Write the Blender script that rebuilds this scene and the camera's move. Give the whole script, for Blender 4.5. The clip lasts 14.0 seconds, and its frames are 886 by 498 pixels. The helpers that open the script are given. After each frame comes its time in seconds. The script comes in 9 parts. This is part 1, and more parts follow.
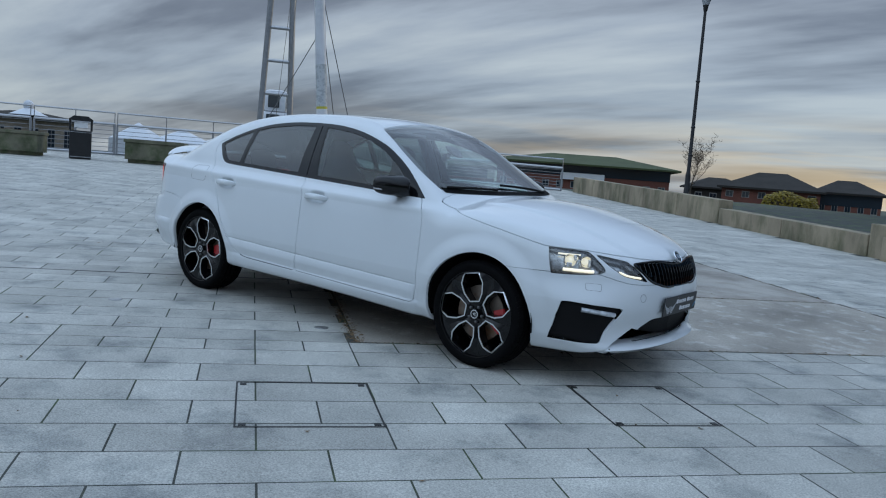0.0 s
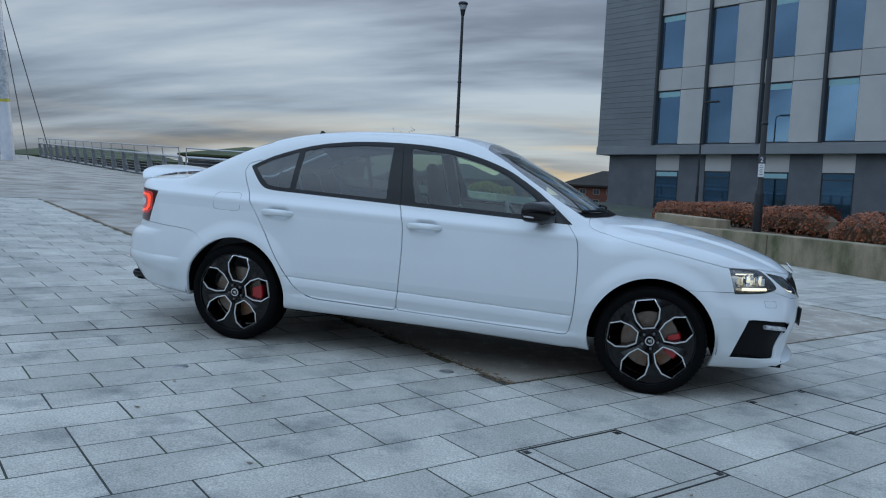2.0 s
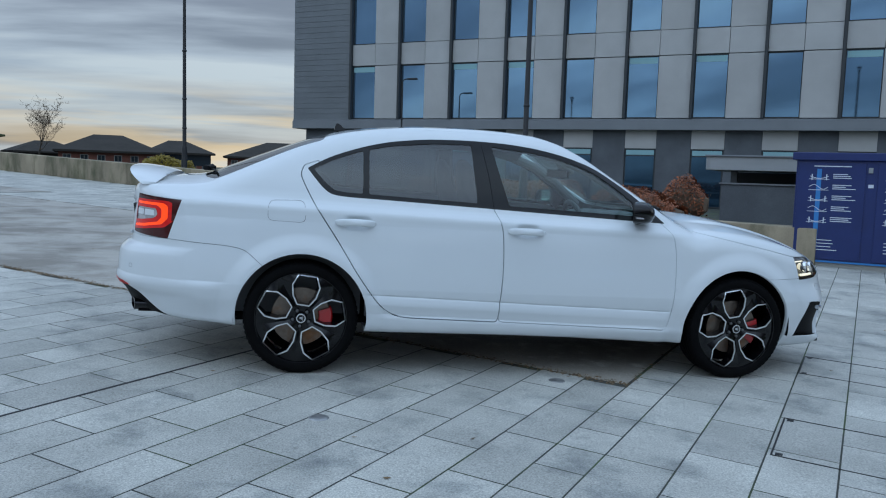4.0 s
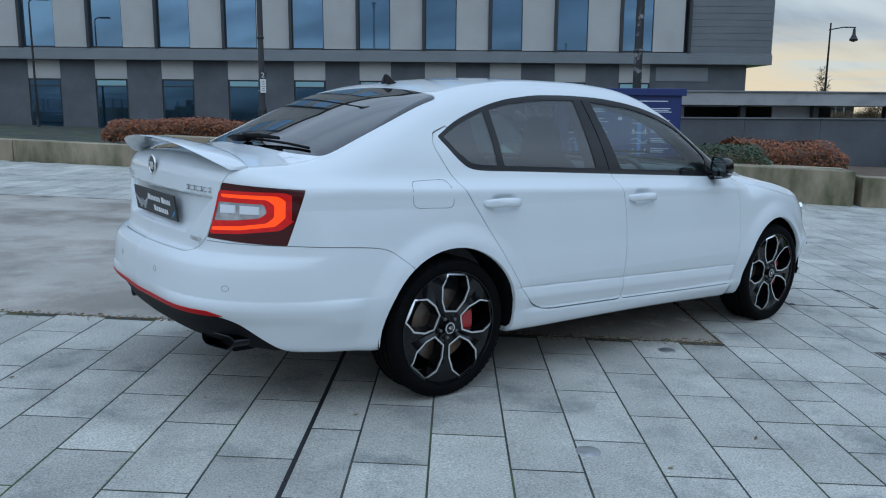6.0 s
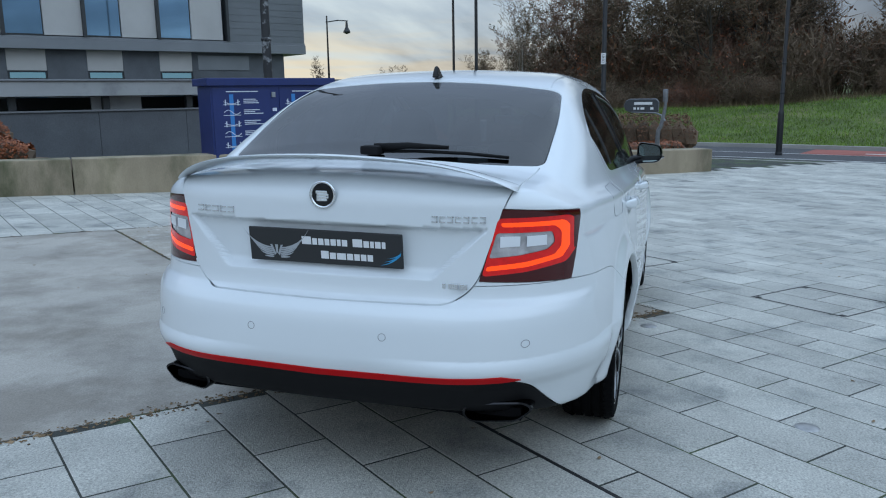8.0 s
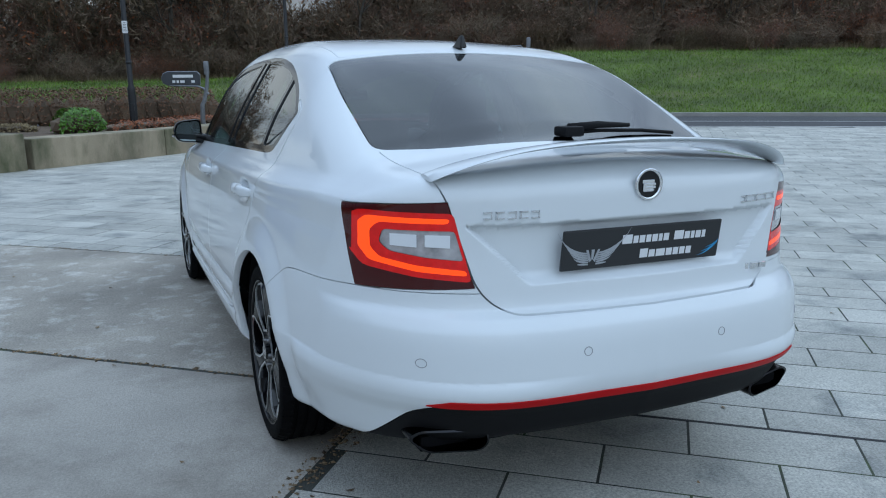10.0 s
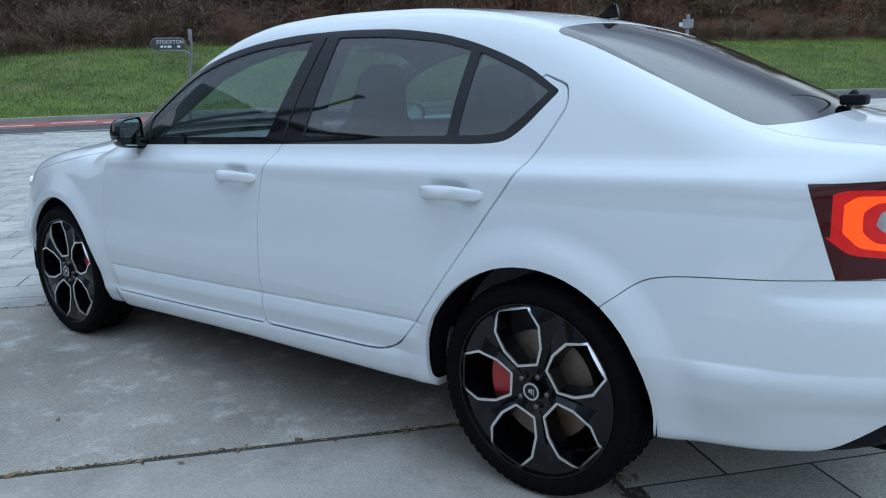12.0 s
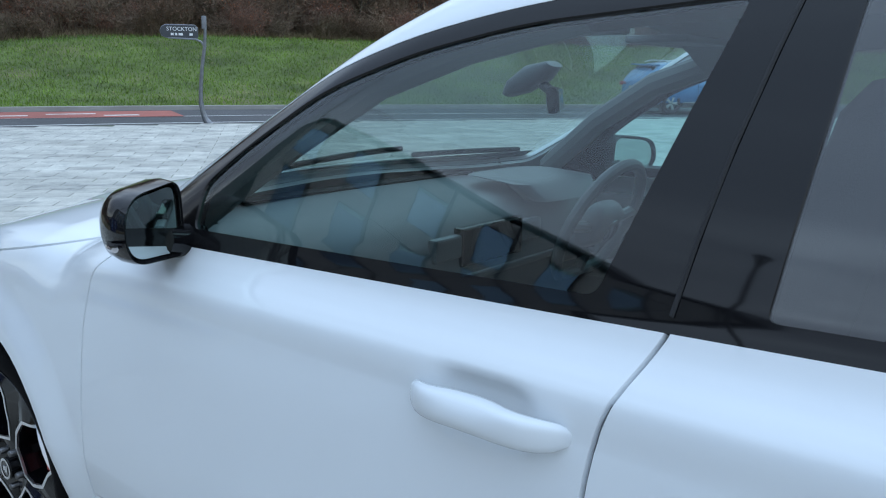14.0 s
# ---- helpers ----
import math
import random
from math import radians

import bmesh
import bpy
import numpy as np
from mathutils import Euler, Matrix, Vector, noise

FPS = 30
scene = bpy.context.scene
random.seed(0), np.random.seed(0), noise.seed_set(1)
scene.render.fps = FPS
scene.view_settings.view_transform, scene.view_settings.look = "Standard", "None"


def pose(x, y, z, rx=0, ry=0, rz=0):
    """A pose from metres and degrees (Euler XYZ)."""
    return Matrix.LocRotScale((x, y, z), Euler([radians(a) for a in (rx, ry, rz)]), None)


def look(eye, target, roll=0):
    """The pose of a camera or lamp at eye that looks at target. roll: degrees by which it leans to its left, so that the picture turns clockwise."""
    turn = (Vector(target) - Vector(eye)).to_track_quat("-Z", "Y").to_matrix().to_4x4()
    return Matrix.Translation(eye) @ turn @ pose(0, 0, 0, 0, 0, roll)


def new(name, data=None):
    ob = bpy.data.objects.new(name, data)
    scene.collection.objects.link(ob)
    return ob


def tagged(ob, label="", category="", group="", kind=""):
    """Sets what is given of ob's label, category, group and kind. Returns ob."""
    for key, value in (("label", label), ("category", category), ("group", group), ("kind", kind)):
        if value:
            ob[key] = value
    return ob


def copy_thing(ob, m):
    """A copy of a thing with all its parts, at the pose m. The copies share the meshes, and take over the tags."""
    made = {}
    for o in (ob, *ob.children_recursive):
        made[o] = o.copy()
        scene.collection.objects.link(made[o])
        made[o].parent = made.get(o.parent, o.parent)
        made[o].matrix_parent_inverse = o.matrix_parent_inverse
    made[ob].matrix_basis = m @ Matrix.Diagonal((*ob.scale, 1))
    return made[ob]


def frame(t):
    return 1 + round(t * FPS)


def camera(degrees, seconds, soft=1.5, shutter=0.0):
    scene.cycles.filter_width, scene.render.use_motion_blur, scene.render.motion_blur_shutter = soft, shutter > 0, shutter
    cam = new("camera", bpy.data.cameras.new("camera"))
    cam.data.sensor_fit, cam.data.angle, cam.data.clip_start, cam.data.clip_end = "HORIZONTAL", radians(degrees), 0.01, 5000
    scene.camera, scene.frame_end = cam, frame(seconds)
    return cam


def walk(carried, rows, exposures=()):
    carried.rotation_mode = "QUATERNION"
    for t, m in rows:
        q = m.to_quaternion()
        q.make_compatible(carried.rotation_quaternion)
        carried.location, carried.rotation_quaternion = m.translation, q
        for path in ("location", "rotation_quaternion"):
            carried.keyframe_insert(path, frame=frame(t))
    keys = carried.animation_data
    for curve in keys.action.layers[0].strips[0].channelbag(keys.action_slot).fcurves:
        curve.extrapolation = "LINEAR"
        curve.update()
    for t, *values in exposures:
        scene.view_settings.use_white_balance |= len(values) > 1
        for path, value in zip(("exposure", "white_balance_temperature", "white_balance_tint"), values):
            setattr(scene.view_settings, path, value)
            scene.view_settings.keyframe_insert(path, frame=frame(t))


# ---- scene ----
cam = camera(58.6, 14.0, 1.1)
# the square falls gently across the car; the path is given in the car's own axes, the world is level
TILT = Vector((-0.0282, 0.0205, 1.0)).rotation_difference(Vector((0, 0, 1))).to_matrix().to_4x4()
PATH = [
    (0, (3.917, -4.657, 1.264), (2.724, -3.071, 1.014), 5.0),
    (0.5, (3.29, -4.945, 1.264), (2.249, -3.253, 1.03), 4.7),
    (1, (2.63, -5.192, 1.251), (1.764, -3.403, 1.023), 4.4),
    (1.5, (1.943, -5.392, 1.242), (1.262, -3.524, 1.029), 4.2),
    (2, (1.24, -5.552, 1.239), (0.756, -3.622, 1.033), 4.0),
    (2.5, (0.542, -5.615, 1.246), (0.262, -3.645, 1.045), 3.7),
    (2.7, (0.31, -5.637, 1.251), (0.107, -3.657, 1.058), 3.6),
    (3.75, (-1.06, -5.425, 1.25), (-0.80, -3.46, 1.03), 3.5),
    (4.8, (-2.361, -4.689, 1.249), (-1.649, -2.837, 0.996), 3.3),
    (5, (-2.567, -4.509, 1.26), (-1.775, -2.695, 0.973), 3.0),
    (5.5, (-3.049, -4.003, 1.271), (-2.047, -2.306, 0.927), 2.8),
    (6, (-3.499, -3.495, 1.269), (-2.271, -1.954, 0.925), 2.4),
    (6.5, (-3.874, -2.911, 1.24), (-2.435, -1.564, 0.901), 2.1),
    (7, (-4.214, -2.285, 1.258), (-2.593, -1.162, 0.925), 1.7),
    (7.2, (-4.309, -2.031, 1.248), (-2.619, -1.012, 0.923), 1.2),
    (8.25, (-4.61, -0.70, 1.24), (-2.677, -0.324, 0.895), 0.9),
    (9.3, (-4.43, 0.546, 1.227), (-2.486, 0.24, 0.867), 0.6),
    (9.5, (-4.34, 0.768, 1.204), (-2.426, 0.324, 0.83), 0.4),
    (10, (-4.071, 1.335, 1.238), (-2.269, 0.563, 0.841), -0.1),
    (10.5, (-3.811, 1.837, 1.248), (-2.164, 0.777, 0.843), -0.6),
    (11, (-3.42, 2.271, 1.239), (-1.941, 0.99, 0.824), -1.1),
    (11.5, (-3.001, 2.592, 1.221), (-1.672, 1.156, 0.806), -1.3),
    (12, (-2.476, 2.666, 1.191), (-1.253, 1.139, 0.775), -1.3),
    (12.5, (-1.956, 2.626, 1.196), (-0.786, 1.058, 0.779), -1.0),
    (13, (-1.442, 2.385, 1.173), (-0.283, 0.81, 0.756), -0.7),
    (13.5, (-0.963, 2.017, 1.203), (0.213, 0.454, 0.791), 0.2),
    (14, (-0.568, 1.583, 1.246), (0.651, 0.054, 0.828), 0.7),
]
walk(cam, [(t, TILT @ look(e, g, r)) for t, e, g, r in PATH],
     exposures=[(0, -0.18, 6750, 5), (3, -0.05, 6700, 4), (6, 0.10, 6900, 4), (9.5, 0.24, 7000, 4), (11.5, 0.26, 7050, 4), (12.2, 0.50, 7050, 4), (13, 0.64, 7000, 4), (14, 0.62, 7000, 4)])

# ------------------------------------------------------------------ sky and sun
def make_world():
    w = bpy.data.worlds.new("evening_sky")
    scene.world = w
    w.use_nodes = True
    nt = w.node_tree
    nt.nodes.clear()
    N, L = nt.nodes.new, nt.links.new

    def math_(op, a, b=None, clamp=False):
        n = N("ShaderNodeMath")
        n.operation, n.use_clamp = op, clamp
        for i, v in enumerate((a, b)):
            if v is None:
                continue
            if isinstance(v, (int, float)):
                n.inputs[i].default_value = v
            else:
                L(v, n.inputs[i])
        return n.outputs[0]

    def ramp(fac, stops):
        n = N("ShaderNodeValToRGB")
        el = n.color_ramp.elements
        while len(el) < len(stops):
            el.new(0.5)
        for e, (p, c) in zip(el, stops):
            e.position, e.color = p, (*c, 1)
        L(fac, n.inputs[0])
        return n.outputs[0]

    def mix(fac, a, b, blend="MIX"):
        n = N("ShaderNodeMix")
        n.data_type, n.blend_type = "RGBA", blend
        for sock, v in ((n.inputs[0], fac), (n.inputs[6], a), (n.inputs[7], b)):
            if isinstance(v, (int, float)):
                sock.default_value = v
            elif isinstance(v, tuple):
                sock.default_value = (*v, 1)
            else:
                L(v, sock)
        return n.outputs[2]

    tc = N("ShaderNodeTexCoord")
    sep = N("ShaderNodeSeparateXYZ")
    L(tc.outputs["Generated"], sep.inputs[0])
    X, Y, Z = sep.outputs
    up = math_("MAXIMUM", Z, 0.0)
    # flat cloud deck: direction projected on a layer
    den = math_("ADD", up, 0.16)
    u, v = math_("DIVIDE", X, den), math_("DIVIDE", Y, den)
    comb = N("ShaderNodeCombineXYZ")
    L(u, comb.inputs[0])
    L(v, comb.inputs[1])
    mp = N("ShaderNodeMapping")
    mp.inputs["Rotation"].default_value = (0, 0, radians(24))
    mp.inputs["Scale"].default_value = (0.40, 1.2, 1)
    mp.inputs["Location"].default_value = (3.1, 1.7, 0)
    L(comb.outputs[0], mp.inputs[0])

    def noise_(scale, detail, rough, dist):
        n = N("ShaderNodeTexNoise")
        n.inputs["Scale"].default_value, n.inputs["Detail"].default_value = scale, detail
        n.inputs["Roughness"].default_value, n.inputs["Distortion"].default_value = rough, dist
        L(mp.outputs[0], n.inputs["Vector"])
        return n.outputs["Fac"]

    n1, n2 = noise_(0.66, 7, 0.48, 0.0), noise_(2.4, 7, 0.55, 0.1)
    dens = math_("ADD", math_("MULTIPLY", n1, 0.80), math_("MULTIPLY", n2, 0.20))
    cloud = ramp(dens, [(0.40, (0.82, 0.90, 1.0)), (0.47, (0.58, 0.66, 0.80)), (0.54, (0.30, 0.34, 0.44)), (0.62, (0.18, 0.205, 0.28))])
    # low evening light on the horizon towards the sun
    sx, sy = math.cos(radians(64)), math.sin(radians(64))
    toward = math_("ADD", math_("MULTIPLY", X, sx), math_("MULTIPLY", Y, sy))
    az = math_("POWER", math_("MAXIMUM", math_("ADD", math_("MULTIPLY", toward, 0.55), 0.45), 0.0), 5.0)
    low = ramp(up, [(0.0, (1, 1, 1)), (0.06, (0.95, 0.95, 0.95)), (0.085, (0.4, 0.4, 0.4)), (0.105, (0, 0, 0))])
    flat = N("ShaderNodeMapping")  # long level streaks of cloud across it
    flat.inputs["Scale"].default_value = (3.2, 3.2, 42)
    L(tc.outputs["Generated"], flat.inputs[0])
    streak = N("ShaderNodeTexNoise")
    streak.inputs["Scale"].default_value, streak.inputs["Detail"].default_value, streak.inputs["Distortion"].default_value = 1.0, 5, 0.3
    L(flat.outputs[0], streak.inputs["Vector"])
    breaks = ramp(streak.outputs["Fac"], [(0.44, (1, 1, 1)), (0.56, (0.12, 0.12, 0.12))])
    glow_f = math_("MULTIPLY", math_("MULTIPLY", az, low), breaks, True)
    # towards the zenith the layers merge into an even pale grey
    even = ramp(up, [(0.25, (0, 0, 0)), (0.65, (0.45, 0.45, 0.45))])
    cloud = mix(even, cloud, (0.47, 0.56, 0.71))
    lit = mix(glow_f, cloud, (1.16, 0.87, 0.54))
    # an overcast sky is brighter overhead than at the horizon
    lift = ramp(up, [(0.0, (0.80, 0.80, 0.80)), (0.10, (0.72, 0.75, 0.80)), (0.22, (0.88, 0.89, 0.92)), (0.45, (1.55, 1.73, 1.98)), (1.0, (2.3, 2.64, 3.05))])
    lit = mix(1.0, lit, lift, "MULTIPLY")
    sky = N("ShaderNodeTexSky")
    sky.sky_type, sky.sun_disc = "NISHITA", False
    sky.sun_elevation, sky.sun_rotation = radians(9), radians(26)
    sky.air_density, sky.dust_density, sky.ozone_density = 1.0, 0.6, 4.0
    bg1, bg2, add = N("ShaderNodeBackground"), N("ShaderNodeBackground"), N("ShaderNodeAddShader")
    L(sky.outputs[0], bg1.inputs[0])
    bg1.inputs[1].default_value = 0.015
    L(lit, bg2.inputs[0])
    bg2.inputs[1].default_value = SKY_CLOUDS
    L(bg1.outputs[0], add.inputs[0])
    L(bg2.outputs[0], add.inputs[1])
    out = N("ShaderNodeOutputWorld")
    L(add.outputs[0], out.inputs[0])


SKY_CLOUDS = 0.80
make_world()
sun = new("sun", bpy.data.lights.new("sun", "SUN"))
sun.data.energy, sun.data.angle, sun.data.color = 0.6, radians(16), (1.0, 0.86, 0.68)
sun.matrix_world = look((math.cos(radians(64)) * 50, math.sin(radians(64)) * 50, 50 * math.tan(radians(10))), (0, 0, 0))

# ------------------------------------------------------------------ helpers for things and parts
def mesh_ob(name, verts, faces, mats, smooth=False, parent=None):
    me = bpy.data.meshes.new(name)
    me.from_pydata([tuple(v) for v in verts], [], [tuple(f) for f in faces])
    for m in mats if isinstance(mats, (list, tuple)) else [mats]:
        me.materials.append(m)
    if smooth:
        me.polygons.foreach_set("use_smooth", [True] * len(me.polygons))
    me.update()
    ob = new(name, me)
    ob.parent = parent
    return ob


def part(name, bm, material, parent=None, label="", smooth=False, sharp=32):
    me = bpy.data.meshes.new(name)
    if smooth:
        for f in bm.faces:
            f.smooth = True
        lim = radians(sharp)
        for e in bm.edges:
            if len(e.link_faces) == 2 and e.calc_face_angle(0) > lim:
                e.smooth = False
    bm.to_mesh(me)
    bm.free()
    for m in material if isinstance(material, (list, tuple)) else [material]:
        me.materials.append(m)
    ob = new(name, me)
    ob.parent = parent
    if label:
        tagged(ob, label)
    return ob


def empty(name, m=None, **tags):
    ob = new(name)
    ob.empty_display_size = 0.2
    if m is not None:
        ob.matrix_basis = m
    return tagged(ob, **tags)


def add_box(bm, lo, hi, m=None, bevel=0.0):
    c = [(a + b) / 2 for a, b in zip(lo, hi)]
    s = [abs(b - a) for a, b in zip(lo, hi)]
    mat = Matrix.Translation(c) @ Matrix.Diagonal((*s, 1))
    r = bmesh.ops.create_cube(bm, size=1, matrix=(m @ mat) if m is not None else mat)
    if bevel:
        vs = set(r["verts"])
        es = [e for e in bm.edges if e.verts[0] in vs and e.verts[1] in vs]
        bmesh.ops.bevel(bm, geom=es, offset=bevel, segments=2, profile=0.6, affect="EDGES")


def box(lo, hi, bevel=0.0, m=None):
    bm = bmesh.new()
    add_box(bm, lo, hi, m, bevel)
    return bm


def add_tube(bm, pts, radius, sides=10, closed=False, cap=True):
    """A tube along points; radius a number or one for each point."""
    pts = [Vector(p) for p in pts]
    n = len(pts)
    rad = [radius] * n if isinstance(radius, (int, float)) else list(radius)
    rings, side = [], None
    for i, p in enumerate(pts):
        a = pts[(i - 1) % n] if (closed or i > 0) else p
        b = pts[(i + 1) % n] if (closed or i < n - 1) else p
        t = (b - a).normalized()
        if side is None:
            side = t.cross(Vector((0, 0, 1)))
            if side.length < 0.1:
                side = t.cross(Vector((1, 0, 0)))
        side = (side - t * side.dot(t)).normalized()
        other = t.cross(side)
        rings.append([bm.verts.new(p + (side * math.cos(k) + other * math.sin(k)) * rad[i])
                      for k in (2 * math.pi * j / sides for j in range(sides))])
    for i in range(n if closed else n - 1):
        r, s = rings[i], rings[(i + 1) % n]
        for j in range(sides):
            bm.faces.new((r[j], r[(j + 1) % sides], s[(j + 1) % sides], s[j]))
    if cap and not closed:
        bm.faces.new(rings[0][::-1])
        bm.faces.new(rings[-1])


def tube(pts, radius, sides=10, closed=False):
    bm = bmesh.new()
    add_tube(bm, pts, radius, sides, closed)
    bmesh.ops.recalc_face_normals(bm, faces=bm.faces)
    return bm


def add_lathe(bm, prof, seg=48, axis="z", m=None, a0=0.0, a1=2 * math.pi):
    """Turn a profile of (radius, height) about an axis."""
    full = a1 - a0 > 6.28
    n = seg if full else seg + 1
    rings = []
    for r, h in prof:
        ring = []
        for j in range(n):
            k = a0 + (a1 - a0) * j / seg
            p = Vector((r * math.cos(k), r * math.sin(k), h))
            if axis == "y":
                p = Vector((p.x, p.z, p.y))
            ring.append(bm.verts.new(m @ p if m is not None else p))
        rings.append(ring)
    for a, b in zip(rings, rings[1:]):
        for j in range(seg):
            q = [a[j], a[(j + 1) % n], b[(j + 1) % n], b[j]]
            bm.faces.new(q)
    return rings


def prism(poly, z0, z1, m=None):
    """An upright block over a plan outline."""
    bm = bmesh.new()
    lo = [bm.verts.new((x, y, z0)) for x, y in poly]
    hi = [bm.verts.new((x, y, z1)) for x, y in poly]
    n = len(poly)
    bm.faces.new(lo[::-1])
    bm.faces.new(hi)
    for i in range(n):
        bm.faces.new((lo[i], lo[(i + 1) % n], hi[(i + 1) % n], hi[i]))
    bmesh.ops.recalc_face_normals(bm, faces=bm.faces)
    if m is not None:
        bm.transform(m)
    return bm


# ------------------------------------------------------------------ materials
def material(name, base=(0.5, 0.5, 0.5), rough=0.6, metal=0.0, coat=0.0, coat_rough=0.03, spec=0.5, vary=0.0, vary_scale=3.0,
             fine=0.0, fine_scale=60.0, bump=0.0, bump_scale=80.0, stain=None, stain_scale=1.0, stain_at=(0.5, 0.65), rand=0.0,
             rough_vary=0.0, emit=None, emit_power=0.0, stretch=(1, 1, 1), world=True):
    """A principled surface with variation at two scales, an optional stain colour, and bump, at real-world size."""
    m = bpy.data.materials.new(name)
    m.use_nodes = True
    nt = m.node_tree
    N, L = nt.nodes.new, nt.links.new
    b = nt.nodes["Principled BSDF"]
    b.inputs["Base Color"].default_value = (*base, 1)
    b.inputs["Roughness"].default_value, b.inputs["Metallic"].default_value = rough, metal
    b.inputs["Specular IOR Level"].default_value = spec
    b.inputs["Coat Weight"].default_value, b.inputs["Coat Roughness"].default_value = coat, coat_rough
    if emit:
        b.inputs["Emission Color"].default_value, b.inputs["Emission Strength"].default_value = (*emit, 1), emit_power
    if not (vary or fine or bump or stain or rand or rough_vary):
        return m
    geo = N("ShaderNodeNewGeometry") if world else N("ShaderNodeTexCoord")
    mp = N("ShaderNodeMapping")
    mp.inputs["Scale"].default_value = stretch
    L(geo.outputs["Position" if world else "Object"], mp.inputs[0])

    def tex(scale, detail=4.0, rough_=0.55):
        n = N("ShaderNodeTexNoise")
        n.inputs["Scale"].default_value, n.inputs["Detail"].default_value, n.inputs["Roughness"].default_value = scale, detail, rough_
        L(mp.outputs[0], n.inputs["Vector"])
        return n.outputs["Fac"]

    def mapr(fac, a, c, lo=0.25, hi=0.75):
        n = N("ShaderNodeMapRange")
        n.inputs[1].default_value, n.inputs[2].default_value, n.inputs[3].default_value, n.inputs[4].default_value = lo, hi, a, c
        L(fac, n.inputs[0])
        return n.outputs[0]

    def mul(col, fac):
        n = N("ShaderNodeVectorMath")
        n.operation = "SCALE"
        L(col, n.inputs[0])
        L(fac, n.inputs["Scale"])
        return n.outputs[0]

    rgb = N("ShaderNodeRGB")
    rgb.outputs[0].default_value = (*base, 1)
    col = rgb.outputs[0]
    if stain:
        mixn = N("ShaderNodeMix")
        mixn.data_type = "RGBA"
        L(mapr(tex(stain_scale, 6, 0.62), 0, 1, *stain_at), mixn.inputs[0])
        L(col, mixn.inputs[6])
        mixn.inputs[7].default_value = (*stain, 1)
        col = mixn.outputs[2]
    if vary:
        col = mul(col, mapr(tex(vary_scale), 1 - vary, 1 + vary))
    if fine:
        col = mul(col, mapr(tex(fine_scale, 3, 0.7), 1 - fine, 1 + fine))
    if rand:
        oi = N("ShaderNodeObjectInfo")
        gi = N("ShaderNodeNewGeometry")
        ad = N("ShaderNodeMath")
        ad.operation = "ADD"
        L(oi.outputs["Random"], ad.inputs[0])
        L(gi.outputs["Random Per Island"], ad.inputs[1])
        fr = N("ShaderNodeMath")
        fr.operation = "FRACT"
        L(ad.outputs[0], fr.inputs[0])
        col = mul(col, mapr(fr.outputs[0], 1 - rand, 1 + rand, 0, 1))
    L(col, b.inputs["Base Color"])
    if rough_vary:
        L(mapr(tex(vary_scale * 1.7, 5), max(0.02, rough - rough_vary), min(1, rough + rough_vary)), b.inputs["Roughness"])
    if bump:
        bn = N("ShaderNodeBump")
        bn.inputs["Strength"].default_value, bn.inputs["Distance"].default_value = bump, 0.01
        L(tex(bump_scale, 5, 0.65), bn.inputs["Height"])
        L(bn.outputs[0], b.inputs["Normal"])
    return m


def glass(name, tint=(0.8, 0.85, 0.85), rough=0.0, mirror=0.08):
    """Thin pane: see-through with a tint, and a mirror gloss that grows at grazing angles."""
    m = bpy.data.materials.new(name)
    m.use_nodes = True
    nt = m.node_tree
    nt.nodes.clear()
    N, L = nt.nodes.new, nt.links.new
    tr, gl, mx, fr, out = (N("ShaderNodeBsdfTransparent"), N("ShaderNodeBsdfGlossy"), N("ShaderNodeMixShader"), N("ShaderNodeLayerWeight"),
                           N("ShaderNodeOutputMaterial"))
    tr.inputs[0].default_value = (*tint, 1)
    gl.inputs["Roughness"].default_value = rough
    fr.inputs[0].default_value = 0.5
    pw, sc = N("ShaderNodeMath"), N("ShaderNodeMapRange")
    pw.operation = "POWER"
    L(fr.outputs["Facing"], pw.inputs[0])
    pw.inputs[1].default_value = 3.4
    L(pw.outputs[0], sc.inputs[0])
    sc.inputs[3].default_value, sc.inputs[4].default_value = mirror, 0.95
    L(sc.outputs[0], mx.inputs[0])
    L(tr.outputs[0], mx.inputs[1])
    L(gl.outputs[0], mx.inputs[2])
    L(mx.outputs[0], out.inputs[0])
    return m


PAVING = material("granite_slab", (0.455, 0.445, 0.405), 0.66, vary=0.22, vary_scale=2.1, fine=0.5, fine_scale=120, bump=0.6, bump_scale=170, rand=0.15,
                  stain=(0.20, 0.21, 0.205), stain_scale=2.6, stain_at=(0.52, 0.74), rough_vary=0.1)
PAVING_BED = material("dark_mortar_bed", (0.045, 0.048, 0.042), 0.9, vary=0.4, vary_scale=2.5, stain=(0.06, 0.085, 0.035), stain_scale=1.5, stain_at=(0.5, 0.6), bump=0.4, bump_scale=120)
CONCRETE = material("path_concrete", (0.40, 0.37, 0.33), 0.75, spec=0.3, vary=0.22, vary_scale=0.9, fine=0.24, fine_scale=110, bump=0.4, bump_scale=150,
                    stain=(0.25, 0.225, 0.195), stain_scale=1.1, stain_at=(0.46, 0.62), rough_vary=0.15)
CONCRETE_OLD = material("worn_concrete_slab", (0.33, 0.30, 0.26), 0.75, spec=0.3, vary=0.42, vary_scale=1.1, fine=0.3, fine_scale=90, bump=0.5, bump_scale=90,
                        stain=(0.53, 0.51, 0.47), stain_scale=6.5, stain_at=(0.53, 0.72), rough_vary=0.15)
